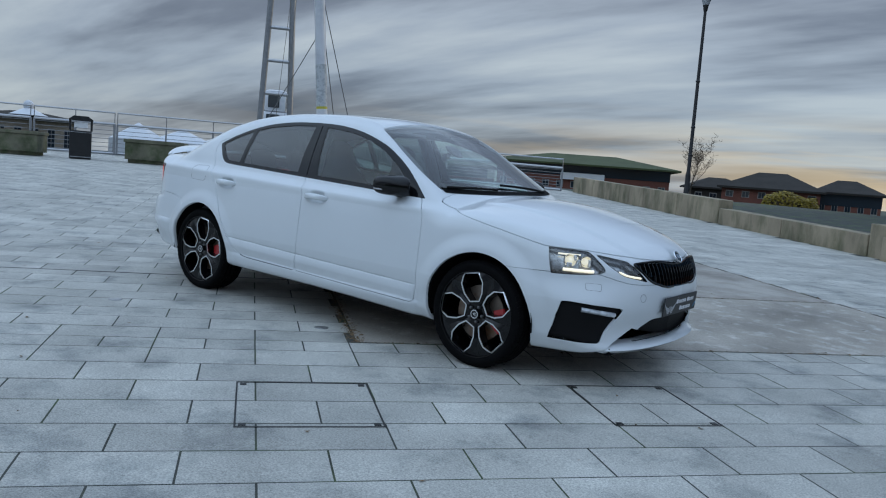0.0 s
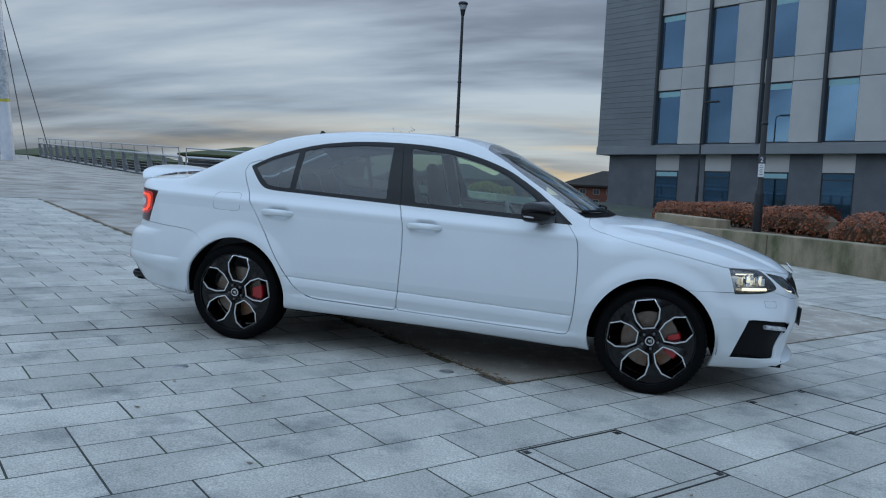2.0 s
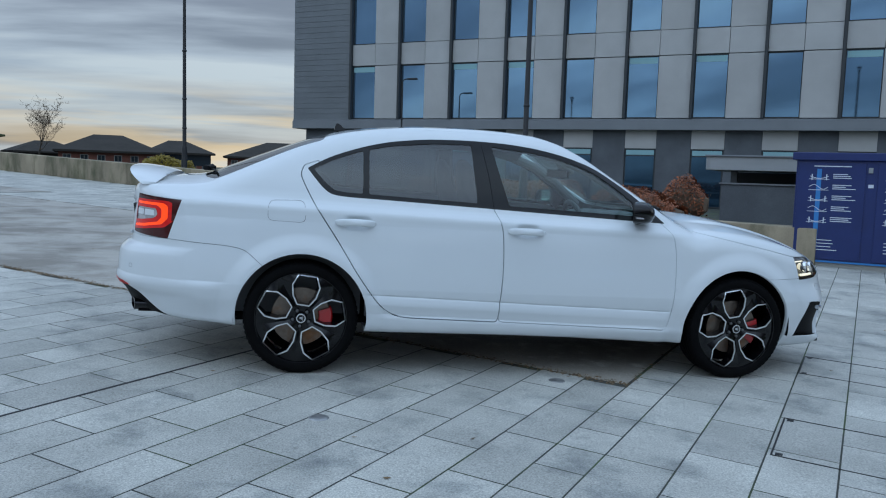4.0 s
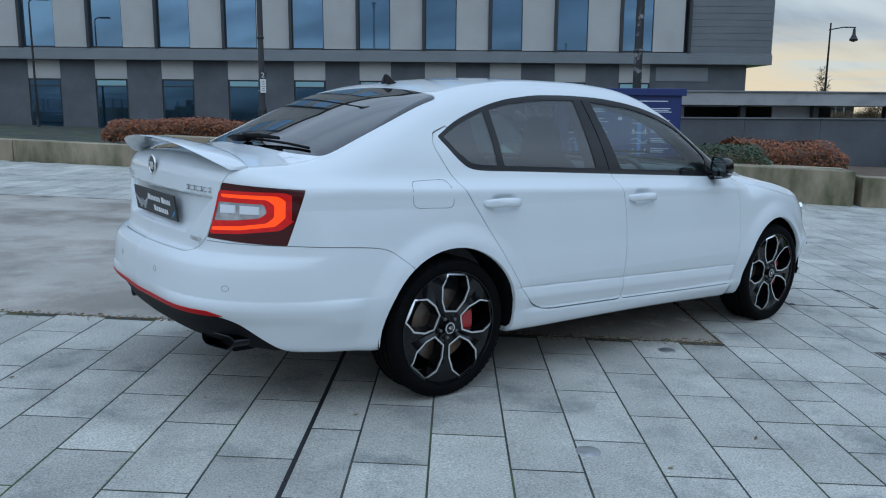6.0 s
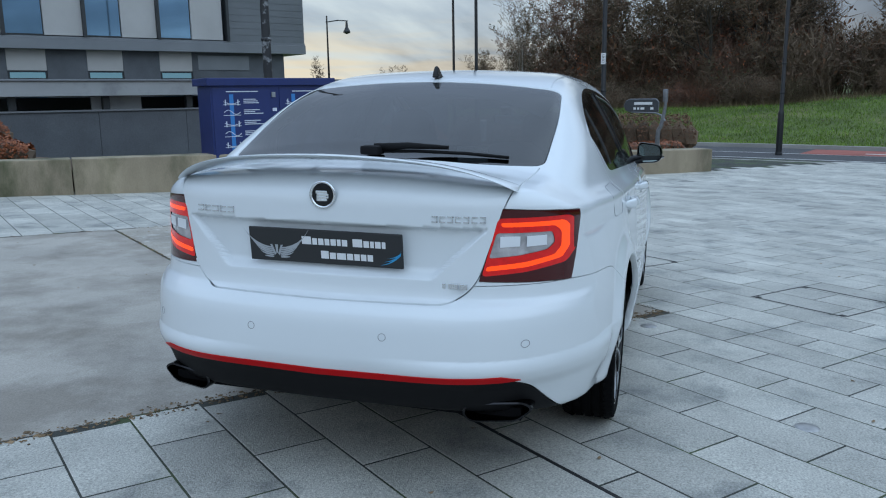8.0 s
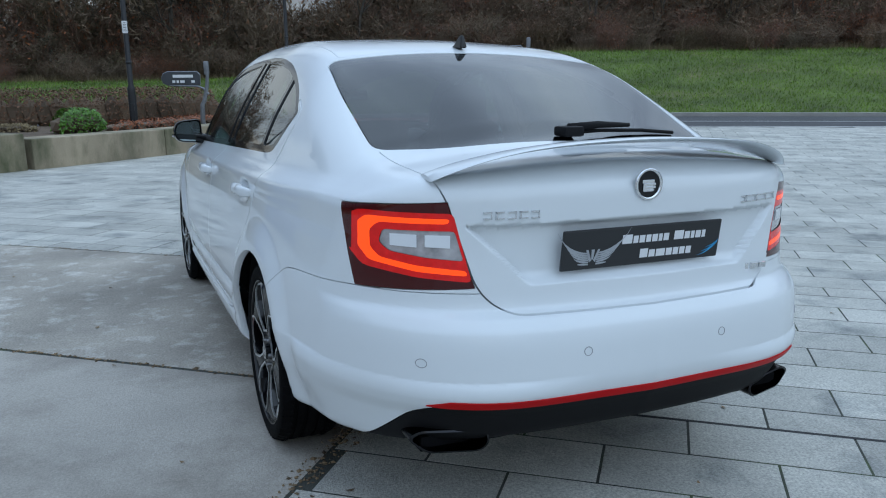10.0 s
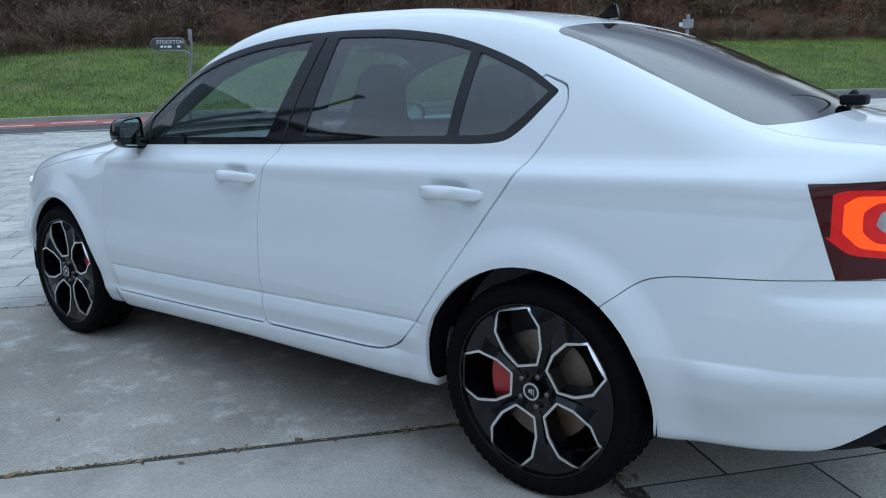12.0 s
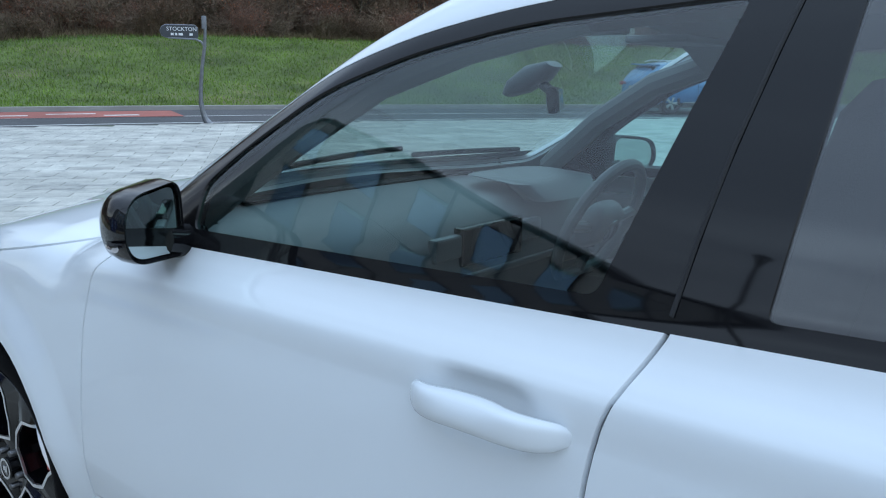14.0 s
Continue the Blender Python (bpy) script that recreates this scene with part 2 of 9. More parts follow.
WALL_CONC = material("mossy_wall_concrete", (0.33, 0.27, 0.19), 0.88, vary=0.34, vary_scale=1.4, fine=0.12, fine_scale=90, bump=0.4, bump_scale=60,
                     stain=(0.085, 0.09, 0.045), stain_scale=1.6, stain_at=(0.46, 0.7), stretch=(1, 1, 0.4))
ASPHALT = material("asphalt", (0.055, 0.055, 0.06), 0.8, vary=0.25, vary_scale=0.6, fine=0.35, fine_scale=90, bump=0.4, bump_scale=160)
ROAD_RED = material("red_road_surface", (0.30, 0.085, 0.065), 0.8, vary=0.25, vary_scale=0.8, fine=0.2, fine_scale=90)
ROAD_WHITE = material("road_paint", (0.62, 0.62, 0.60), 0.7, vary=0.3, vary_scale=2.0)
KERB = material("kerb_concrete", (0.33, 0.32, 0.30), 0.85, vary=0.2, vary_scale=1.2)
GRASS_SOIL = material("turf", (0.075, 0.11, 0.022), 0.95, vary=0.45, vary_scale=0.5, fine=0.4, fine_scale=9, stain=(0.10, 0.095, 0.04), stain_scale=0.25, stain_at=(0.5, 0.7), bump=0.6, bump_scale=25)
SOIL = material("leaf_litter_soil", (0.11, 0.075, 0.05), 0.95, vary=0.4, vary_scale=1.5, fine=0.4, fine_scale=30)

# ------------------------------------------------------------------ the lie of the land
def smooth(a, b, x):
    k = min(1.0, max(0.0, (x - a) / (b - a)))
    return k * k * (3 - 2 * k)


ROAD_MID = [(27.0, 44.0), (24.6, 22.0), (22.5, 8.0), (20.3, -3.0), (18.1, -9.0), (16.2, -13.3), (13.9, -17.6), (10.1, -24.0), (4.0, -33.0), (-9.0, -48.0)]
ROAD_HALF = 2.6


def road_near(x, y):
    """Distance to the middle of the road, and which side (positive: beyond it)."""
    best, side = 1e9, 1
    for (ax, ay), (bx, by) in zip(ROAD_MID, ROAD_MID[1:]):
        dx, dy = bx - ax, by - ay
        k = min(1, max(0, ((x - ax) * dx + (y - ay) * dy) / (dx * dx + dy * dy)))
        d = math.hypot(x - ax - k * dx, y - ay - k * dy)
        if d < best:
            best, side = d, 1 if dx * (y - ay) - dy * (x - ax) > 0 else -1
    return best, side


def ground_z(x, y):
    plane = -0.0282 * x + 0.0205 * y
    r = math.hypot(x, y)
    z = plane * (1 - 0.35 * smooth(8, 18, r)) if plane < 0 else min(plane, 1.55)
    z = max(z, -0.62)
    if z > 0.25:  # the rise towards the bridge ends at the river; the land beyond is low
        z += (0.25 - z) * smooth(34, 52, r)
    d, s = road_near(x, y)
    if s > 0 and d > ROAD_HALF + 0.3:  # grass bank beyond the road
        rise = 1.15 + 1.35 * smooth(-2, -22, y)
        z += 0.08 + rise * smooth(0.0, 19.0, d - ROAD_HALF - 0.3)
    return z


C = Vector((0.629, 0.777))   # along the courses of slabs
D = Vector((0.777, -0.629))  # across them, from the bridge to the car's nose
PATH_A, PATH_B, SLAB_B = (-0.45, 4.95), 1.096, -1.06  # concrete path: its width along C, its end, and the joint


def plan(a, b):
    return C.x * a + D.x * b, C.y * a + D.y * b


def to_world(x, y, up=0.0):
    return Vector((x, y, ground_z(x, y) + up))


def ground_sheet():
    xs = sorted(set([-600, -300, -150, -80, -55] + list(np.arange(-44, 64, 2.0)) + [75, 110, 180, 320, 600]))
    ys = sorted(set([-600, -300, -150, -90, -65] + list(np.arange(-54, 62, 2.0)) + [75, 110, 180, 320, 600]))
    def bed(x, y):  # the river runs across beyond the quay
        b = D.x * x + D.y * y
        return ground_z(x, y) - 0.06 - 4.0 * smooth(-26.5, -30, b) * (1 - smooth(-62, -68, b))

    verts = [(x, y, bed(x, y)) for y in ys for x in xs]
    n = len(xs)
    faces, mi = [], []
    for j in range(len(ys) - 1):
        for i in range(n - 1):
            faces.append((j * n + i, j * n + i + 1, (j + 1) * n + i + 1, (j + 1) * n + i))
            x, y = (xs[i] + xs[i + 1]) / 2, (ys[j] + ys[j + 1]) / 2
            d, s = road_near(x, y)
            mi.append(1 if (s > 0 and d > 3.2) else 0)
    ob = mesh_ob("ground", verts, faces, [PAVING_BED, GRASS_SOIL], True)
    ob.data.polygons.foreach_set("material_index", mi)
    return tagged(ob, "ground under the paved square and the grass bank", "ground", kind="structure")


ground = ground_sheet()


def strip(name, line, half0, half1, up, mat, label, cat, step=1.0, thick=0.0):
    """A band that follows a line on the ground, between two offsets to its side."""
    pts = []
    for (ax, ay), (bx, by) in zip(line, line[1:]):
        n = max(1, int(math.hypot(bx - ax, by - ay) / step))
        pts += [(ax + (bx - ax) * i / n, ay + (by - ay) * i / n) for i in range(n)]
    pts.append(line[-1])
    verts, faces = [], []
    for i, (x, y) in enumerate(pts):
        a, b = pts[max(0, i - 1)], pts[min(len(pts) - 1, i + 1)]
        t = Vector((b[0] - a[0], b[1] - a[1])).normalized()
        nx, ny = -t.y, t.x
        base = ground_z(x, y)
        for h in (half0, half1):
            verts.append((x + nx * h, y + ny * h, base + up))
        if thick:
            for h in (half0, half1):
                verts.append((x + nx * h, y + ny * h, base + up - thick))
    k = 4 if thick else 2
    for i in range(len(pts) - 1):
        o, p = i * k, (i + 1) * k
        faces.append((o, p, p + 1, o + 1))
        if thick:
            faces += [(o + 2, o, o + 1, o + 3)[:0] or (o + 2, p + 2, p, o), (o + 1, p + 1, p + 3, o + 3)]
    ob = mesh_ob(name, verts, faces, mat)
    bm = bmesh.new()
    bm.from_mesh(ob.data)
    bmesh.ops.recalc_face_normals(bm, faces=bm.faces)
    if bm.faces[0].normal.z < 0 and not thick:
        bmesh.ops.reverse_faces(bm, faces=bm.faces)
    bm.to_mesh(ob.data)
    bm.free()
    return tagged(ob, label, cat, kind="structure")

# ------------------------------------------------------------------ road beyond the square
strip("road", ROAD_MID, -ROAD_HALF, ROAD_HALF, -0.02, ASPHALT, "dark asphalt road past the paved square", "road")
strip("kerb", ROAD_MID, ROAD_HALF, ROAD_HALF + 0.18, 0.10, KERB, "pale concrete kerb between road and grass bank", "kerb", thick=0.2)
strip("kerb", ROAD_MID, -ROAD_HALF - 0.16, -ROAD_HALF, 0.02, KERB, "flush concrete kerb between paving and road", "kerb", thick=0.1)
strip("road_line", ROAD_MID[2:8], -1.62, -1.50, -0.014, ROAD_WHITE, "worn white line along the road", "road marking")
strip("road_line", ROAD_MID[2:8], 0.35, 0.45, -0.014, ROAD_WHITE, "worn white line along the road", "road marking")
strip("cycle_marking", [(19.9, -4.4), (18.6, -7.8), (17.5, -10.4)], 0.3, 2.3, -0.010, ROAD_RED, "faded red painted patch on the road", "road marking")
for a, b, o0, o1 in (((19.35, -5.9), (18.9, -7.1), 0.9, 1.1), ((18.7, -7.5), (18.3, -8.6), 1.3, 1.5), ((18.25, -8.7), (17.95, -9.5), 0.7, 0.95)):
    strip("cycle_symbol", [a, b], o0, o1, -0.006, ROAD_WHITE, "worn white symbol on the red patch", "road marking")

# ------------------------------------------------------------------ office building
CLAD_DARK = material("dark_metal_cladding", (0.19, 0.205, 0.22), 0.45, metal=0.2, vary=0.12, vary_scale=0.8, rough_vary=0.1)
CLAD_GREY = material("grey_rainscreen_panel", (0.50, 0.49, 0.48), 0.42, vary=0.10, vary_scale=0.7, fine=0.03, rand=0.05)
CLAD_BAND = material("grey_metal_band", (0.24, 0.255, 0.275), 0.45, metal=0.3, vary=0.08, vary_scale=1.0)
BRICK_DARK = material("slate_grey_brick", (0.115, 0.125, 0.14), 0.75, vary=0.2, vary_scale=1.2, fine=0.2, fine_scale=40, bump=0.4, bump_scale=50)
FRAME_DARK = material("dark_window_frame", (0.04, 0.045, 0.05), 0.45)
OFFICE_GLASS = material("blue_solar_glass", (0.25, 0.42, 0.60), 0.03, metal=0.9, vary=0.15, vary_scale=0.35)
# same glass as upstairs, darkened to stand in for reflected ground and hedges
OFFICE_GLASS_LOW = material("blue_glass_dark_reflection", (0.06, 0.13, 0.21), 0.03, metal=0.85, vary=0.2, vary_scale=0.5)
BLIND = material("pale_teal_blind", (0.30, 0.52, 0.56), 0.5)
FAC_A, FAC_DIR = Vector((-1.44, 38.39)), Vector((0.8041, -0.5945))
FAC_OUT = Vector((-0.5945, -0.8041))  # towards the square


def facade_frame():
    return Matrix(((FAC_DIR.x, -FAC_OUT.x, 0, FAC_A.x), (FAC_DIR.y, -FAC_OUT.y, 0, FAC_A.y), (0, 0, 1, 0), (0, 0, 0, 1)))


def office_building():
    root = empty("office_building", facade_frame(), label="modern grey clad office block with tall blue windows", category="building")
    LEN, DEEP, Z0, Z1, TOP = 38.59, 18.0, 3.32, 3.80, 15.4
    bay, first, ww = 2.84, 3.65, 1.32
    n = 11
    w0 = [first + bay * i for i in range(n)]
    part("core", box((0.75, 0.42, -0.3), (LEN - 0.9, DEEP, TOP - 0.1)), BRICK_DARK, root, "dark grey core of the building")
    # overhanging upper floors: side panels of horizontal cladding
    for s0, s1 in ((0.0, first - 0.12), (w0[-1] + ww + 1.52, LEN)):
        bm = bmesh.new()
        z = Z1
        while z < TOP - 0.01:
            add_box(bm, (s0, 0.0, z + 0.006), (s1, 0.45, min(TOP, z + 0.272)))
            z += 0.28
        add_box(bm, (s0 + 0.01, 0.02, Z1), (s1 - 0.01, 0.42, TOP))
        part("cladding", bm, CLAD_DARK, root, "horizontal dark metal cladding boards")
    for s0, s1 in ((0.0, 0.4), (LEN - 0.4, LEN)):
        bm = bmesh.new()
        z = Z1
        while z < TOP - 0.01:
            add_box(bm, (s0, 0.455, z + 0.006), (s1, DEEP, min(TOP, z + 0.272)))
            z += 0.28
        part("cladding", bm, CLAD_DARK, root, "horizontal dark metal cladding boards")
    part("soffit_band", box((-0.03, -0.06, Z0), (LEN + 0.03, DEEP, Z1 - 0.09), 0.01), CLAD_BAND, root, "grey metal band under the upper floors")
    part("sill_band", box((-0.015, -0.03, Z1 - 0.085), (LEN + 0.015, 0.5, Z1 - 0.004), 0.008), CLAD_BAND, root)
    part("roof", box((-0.1, -0.1, TOP), (LEN + 0.1, DEEP + 0.1, TOP + 0.25), 0.02), CLAD_BAND, root, "flat metal roof edge")
    for fl in range(3):
        zb = 3.84 + fl * 3.74
        zt = min(zb + 2.64, TOP - 0.05)
        for i, s in enumerate(w0):
            if zt - zb > 0.5:
                win = part("window", box((s - 0.02, 0.14, zb - 0.02), (s + ww + 0.02, 0.24, zt + 0.02)), FRAME_DARK, root)
                pane = part("pane", box((s + 0.03, 0.125, zb + 0.04), (s + ww - 0.03, 0.137, zt - 0.04)), OFFICE_GLASS, win, "blue reflecting glass")
                if (i * 7 + fl * 3) % 3 != 1:
                    part("blind", box((s + 0.05, 0.117, zt - 0.30), (s + ww - 0.05, 0.122, zt - 0.05)), BLIND, win, "pale blind behind the glass")
            # panel beside the window, and the two spandrel panels over it
            s2 = w0[i + 1] if i + 1 < n else s + ww + 1.5
            part("panel", box((s + ww + 0.01, 0.05, zb), (s2 - 0.14, 0.2, zt), 0.006), CLAD_GREY, root)
            z2 = min(zt + 1.1, TOP)
            if z2 - zt > 0.3:
                part("panel", box((s + 0.0, 0.06, zt + 0.035), (s + ww, 0.2, z2 - 0.02), 0.006), CLAD_GREY, root)
                part("panel", box((s + ww + 0.02, 0.05, zt + 0.035), (s2 - 0.14, 0.2, z2 - 0.02), 0.006), CLAD_GREY, root)
    for i, s in enumerate(w0 + [w0[-1] + ww + 1.64]):
        part("fin", box((s - 0.13, -0.10, Z1), (s - 0.01, 0.3, TOP), 0.008), FRAME_DARK, root, "dark upright fin between bays")
    # recessed ground floor
    for i, s in enumerate(w0):
        zt = 2.52
        win = part("window", box((s - 0.02, 0.34, 0.04), (s + ww + 0.02, 0.44, zt)), FRAME_DARK, root)
        # the dark reflection is in the pane's colour
        part("pane", box((s + 0.04, 0.325, 0.10), (s + ww - 0.04, 0.337, zt - 0.05)), OFFICE_GLASS_LOW, win, "blue reflecting glass")
        part("transom", box((s, 0.30, zt - 0.32), (s + ww, 0.33, zt - 0.27)), FRAME_DARK, win)
        if i % 2 == 0 or i > 4:
            part("blind", box((s + 0.05, 0.315, zt - 0.27), (s + ww - 0.05, 0.322, zt - 0.06)), BLIND, win, "pale teal strip of window")
        part("panel", box((s - 0.02, 0.31, zt + 0.01), (s + ww + 0.02, 0.41, Z0), 0.006), CLAD_GREY, root)
    part("plinth_wall", box((0.62, 0.30, -0.3), (w0[0] - 0.03, 0.42, Z0)), BRICK_DARK, root, "dark brick ground floor wall")
    for a, b in zip(w0, w0[1:] + [LEN - 0.9]):
        part("brick_pier", box((a + ww + 0.03, 0.30, -0.3), (b - 0.03, 0.42, Z0)), BRICK_DARK, root)
    part("louvre", box((w0[-1] + 1.6, 0.27, 2.6), (w0[-1] + 3.9, 0.31, 3.2)), CLAD_BAND, root, "grey louvre grille")
    return root


office = office_building()

# ------------------------------------------------------------------ low concrete walls and planters
def wall_run(name, a, b, thick, h, label, step=2.4, cat="wall", h_start=None):
    """A low wall of concrete blocks between two plan points; its front face lies on the line."""
    a, b = Vector(a), Vector(b)
    d = (b - a).normalized()
    back = Vector((-d.y, d.x))
    if back.dot(Vector((0.6, 0.8))) < 0:
        back = -back
    root = empty(name, label=label, category=cat, kind="structure")
    n = max(1, round((b - a).length / step))
    for i in range(n):
        p, q = a + (b - a) * (i / n), a + (b - a) * ((i + 1) / n)
        p2, q2 = p + d * 0.008, q - d * 0.008
        m = (p + q) / 2
        z = ground_z(m.x, m.y)
        h0 = h if h_start is None else h_start
        za, zb = ground_z(p.x, p.y) + h0 + (h - h0) * i / n, ground_z(q.x, q.y) + h0 + (h - h0) * (i + 1) / n
        bm = bmesh.new()
        vs = []
        for base, zz in ((p2, za), (q2, zb)):
            for off, lo in ((0, True), (0, False), (thick, False), (thick, True)):
                c = base + back * off
                vs.append(bm.verts.new((c.x, c.y, (ground_z(base.x, base.y) - 0.15) if lo else zz)))
        for f in ((0, 1, 2, 3), (7, 6, 5, 4), (0, 4, 5, 1), (1, 5, 6, 2), (2, 6, 7, 3), (3, 7, 4, 0)):
            bm.faces.new([vs[k] for k in f])
        bmesh.ops.recalc_face_normals(bm, faces=bm.faces)
        bmesh.ops.bevel(bm, geom=bm.edges[:], offset=0.018, segments=2, profile=0.6, affect="EDGES")
        part("concrete_block", bm, WALL_CONC, root)
    return root


wall_run("wall_long", (-11.4, 24.1), (-2.6, 15.395), 0.38, 0.61, "long low weathered concrete wall with dark streaks")
wall_run("wall_lower", (-2.585, 15.38), (1.45, 11.39), 0.38, 0.40, "lower stretch of weathered concrete wall")
wall_run("wall_end_block", (1.465, 11.375), (2.6, 10.25), 0.42, 0.61, "taller end block of the weathered concrete wall")
wall_run("wall_step", (1.75, 10.85), (6.55, 5.55), 0.45, 0.57, "lower concrete wall in front of russet hedge", h_start=0.42)
wall_run("wall_planter", (8.12, 4.42), (9.75, 2.42), 0.9, 0.57, "broad low concrete planter wall with mossy face")
wall_run("wall_planter_end", (9.8, 2.34), (13.4, -1.85), 0.5, 0.48, "low concrete planter wall with mossy face")

# ------------------------------------------------------------------ street furniture
POST_BLACK = material("black_post_paint", (0.014, 0.015, 0.018), 0.4, vary=0.25, vary_scale=4, fine=0.1, fine_scale=60)
POST_WORN = material("flaking_black_paint", (0.02, 0.021, 0.024), 0.5, stain=(0.22, 0.23, 0.24), stain_scale=5.5, stain_at=(0.56, 0.62), vary=0.2, vary_scale=9)
POST_GREY = material("galvanised_post", (0.30, 0.32, 0.34), 0.5, metal=0.5, vary=0.2, vary_scale=6)
SIGN_WHITE = material("white_sign_board", (0.72, 0.73, 0.74), 0.5, vary=0.06, vary_scale=9)
SIGN_DARK = material("slate_sign_plate", (0.045, 0.05, 0.058), 0.5, vary=0.15, vary_scale=8)
SIGN_STEEL = material("brushed_steel_sign", (0.22, 0.23, 0.25), 0.4, metal=0.8, vary=0.2, vary_scale=12)
LANTERN = material("lantern_glass", (0.35, 0.37, 0.40), 0.25, coat=0.5, vary=0.1, vary_scale=8)


def write_on(name, text, size, m, mat, parent, align="CENTER"):
    cu = bpy.data.curves.new(name, "FONT")
    cu.body, cu.size, cu.extrude, cu.align_x, cu.align_y = text, size, 0.0015, align, "CENTER"
    cu.materials.append(mat)
    ob = new(name, cu)
    ob.parent = parent
    ob.matrix_basis = m
    return ob


def facing(x, y, z, fx, fy):
    """Upright pose whose local -y looks along (fx, fy)."""
    f = Vector((fx, fy)).normalized()
    return Matrix(((-f.y, -f.x, 0, x), (f.x, -f.y, 0, y), (0, 0, 1, z), (0, 0, 0, 1)))


def street_lamp(x, y, top, label, mat=POST_BLACK, tag=None, face=(-1, -0.3), r0=0.085, r1=0.052, head="lantern", base_h=1.15, group="street lamps"):
    z = ground_z(x, y) - 0.02
    h = top - z
    root = empty("street_lamp", facing(x, y, z, *face), label=label, category="lamp post", group=group)
    bm = bmesh.new()
    add_lathe(bm, [(0.0001, 0), (r0 * 1.15, 0), (r0 * 1.15, 0.05), (r0, 0.07), (r0, base_h), (r0 * 0.93, base_h + 0.04), (r1 * 1.1, base_h + 0.1), (r1 * 0.8, h - 0.35), (0.0001, h - 0.35)], 20)
    bmesh.ops.recalc_face_normals(bm, faces=bm.faces)
    part("post", bm, mat, root, "", True)
    part("access_door", box((-0.04, -r0 - 0.004, 0.35), (0.04, -r0 + 0.02, 0.85), 0.006), mat, root)
    for zz in (base_h + 0.55, base_h + 1.35, h * 0.62):
        bm = bmesh.new()
        add_lathe(bm, [(r1 * 1.02, zz), (r1 * 1.25, zz + 0.01), (r1 * 1.25, zz + 0.05), (r1 * 1.02, zz + 0.06)], 16)
        part("collar", bm, mat, root, "", True)
    if head == "lantern":
        bm = bmesh.new()
        add_lathe(bm, [(r1 * 0.8, h - 0.36), (0.06, h - 0.3), (0.07, h - 0.22), (0.13, h - 0.02), (0.15, h + 0.02), (0.12, h + 0.06), (0.0001, h + 0.08)], 20)
        bmesh.ops.recalc_face_normals(bm, faces=bm.faces)
        part("lantern_head", bm, mat, root, "flared black lantern head", True)
        bm = bmesh.new()
        add_lathe(bm, [(0.075, h - 0.20), (0.128, h - 0.04)], 20)
        part("diffuser", bm, LANTERN, root, "", True)
    elif head == "arm":
        part("arm", tube([(0, 0, h - 0.36), (0, 0, h - 0.16), (0.04, 0, h - 0.06), (0.14, 0, h - 0.01), (0.3, 0, h)], 0.026, 8), mat, root, "", True)
        bm = box((0.25, -0.1, h - 0.045), (0.72, 0.1, h + 0.03), 0.02)
        part("lamp_head", bm, mat, root, "flat dark lamp head", True)
    if tag:
        part("notice_board", box((-0.055, -r1 - 0.03, tag - z - 0.13), (0.055, -r1 - 0.018, tag - z + 0.13), 0.004), SIGN_WHITE, root, "small white notice board")
        for k in range(6):
            bw = 0.035 if k % 2 else 0.024
            part("text_bar", box((-bw, -r1 - 0.0325, tag - z + 0.085 - 0.034 * k), (bw, -r1 - 0.029, tag - z + 0.094 - 0.034 * k)), SIGN_DARK, root)
        part("band_clip", box((-r1 - 0.008, -r1 - 0.02, tag - z - 0.1), (r1 + 0.008, r1 + 0.008, tag - z - 0.085)), POST_GREY, root)
        part("band_clip", box((-r1 - 0.008, -r1 - 0.02, tag - z + 0.1), (r1 + 0.008, r1 + 0.008, tag - z + 0.115)), POST_GREY, root)
    return root


lb = street_lamp(3.41, 10.91, 8.2, "tall black lamp post with white notice board behind the wall", tag=1.73, face=(-0.15, -1))
zb = 1.93 - lb.matrix_basis.translation.z
part("number_plate", box((-0.07, -0.075, zb - 0.07), (0.07, -0.065, zb + 0.07), 0.003), SIGN_DARK, lb, "small dark plate with a white 2")
write_on("number", "2", 0.13, Matrix.Translation((0, -0.077, zb)) @ Matrix.Rotation(radians(90), 4, "X"), SIGN_WHITE, lb)
street_lamp(-4.4, 17.9, 6.62, "tall slim black lamp post behind the long low wall", r0=0.075, r1=0.05)
street_lamp(3.44, 31.05, 5.39, "slim black lamp post with flat arm head before the offices", r0=0.06, r1=0.04, head="arm", face=(-0.55, -0.83))
street_lamp(8.7, 6.1, 8.4, "tall lamp post with flaking mottled black paint", mat=POST_WORN, r0=0.095, r1=0.075)
street_lamp(15.05, 0.63, 8.2, "tall black lamp post with white notice board in the planting", tag=2.16, face=(-1, 0.15))
street_lamp(19.7, -3.9, 8.2, "tall black lamp post at the road edge")
street_lamp(32.7, 9.2, 9.5, "tall thin black lamp post on the grass", r0=0.08, r1=0.06)
street_lamp(25.0, 6.2, 9.5, "tall thin black lamp post on the grass", r0=0.08, r1=0.06)
street_lamp(1.0, -22.6, 8.0, "tall thin black lamp post beyond the square", r0=0.08, r1=0.06)


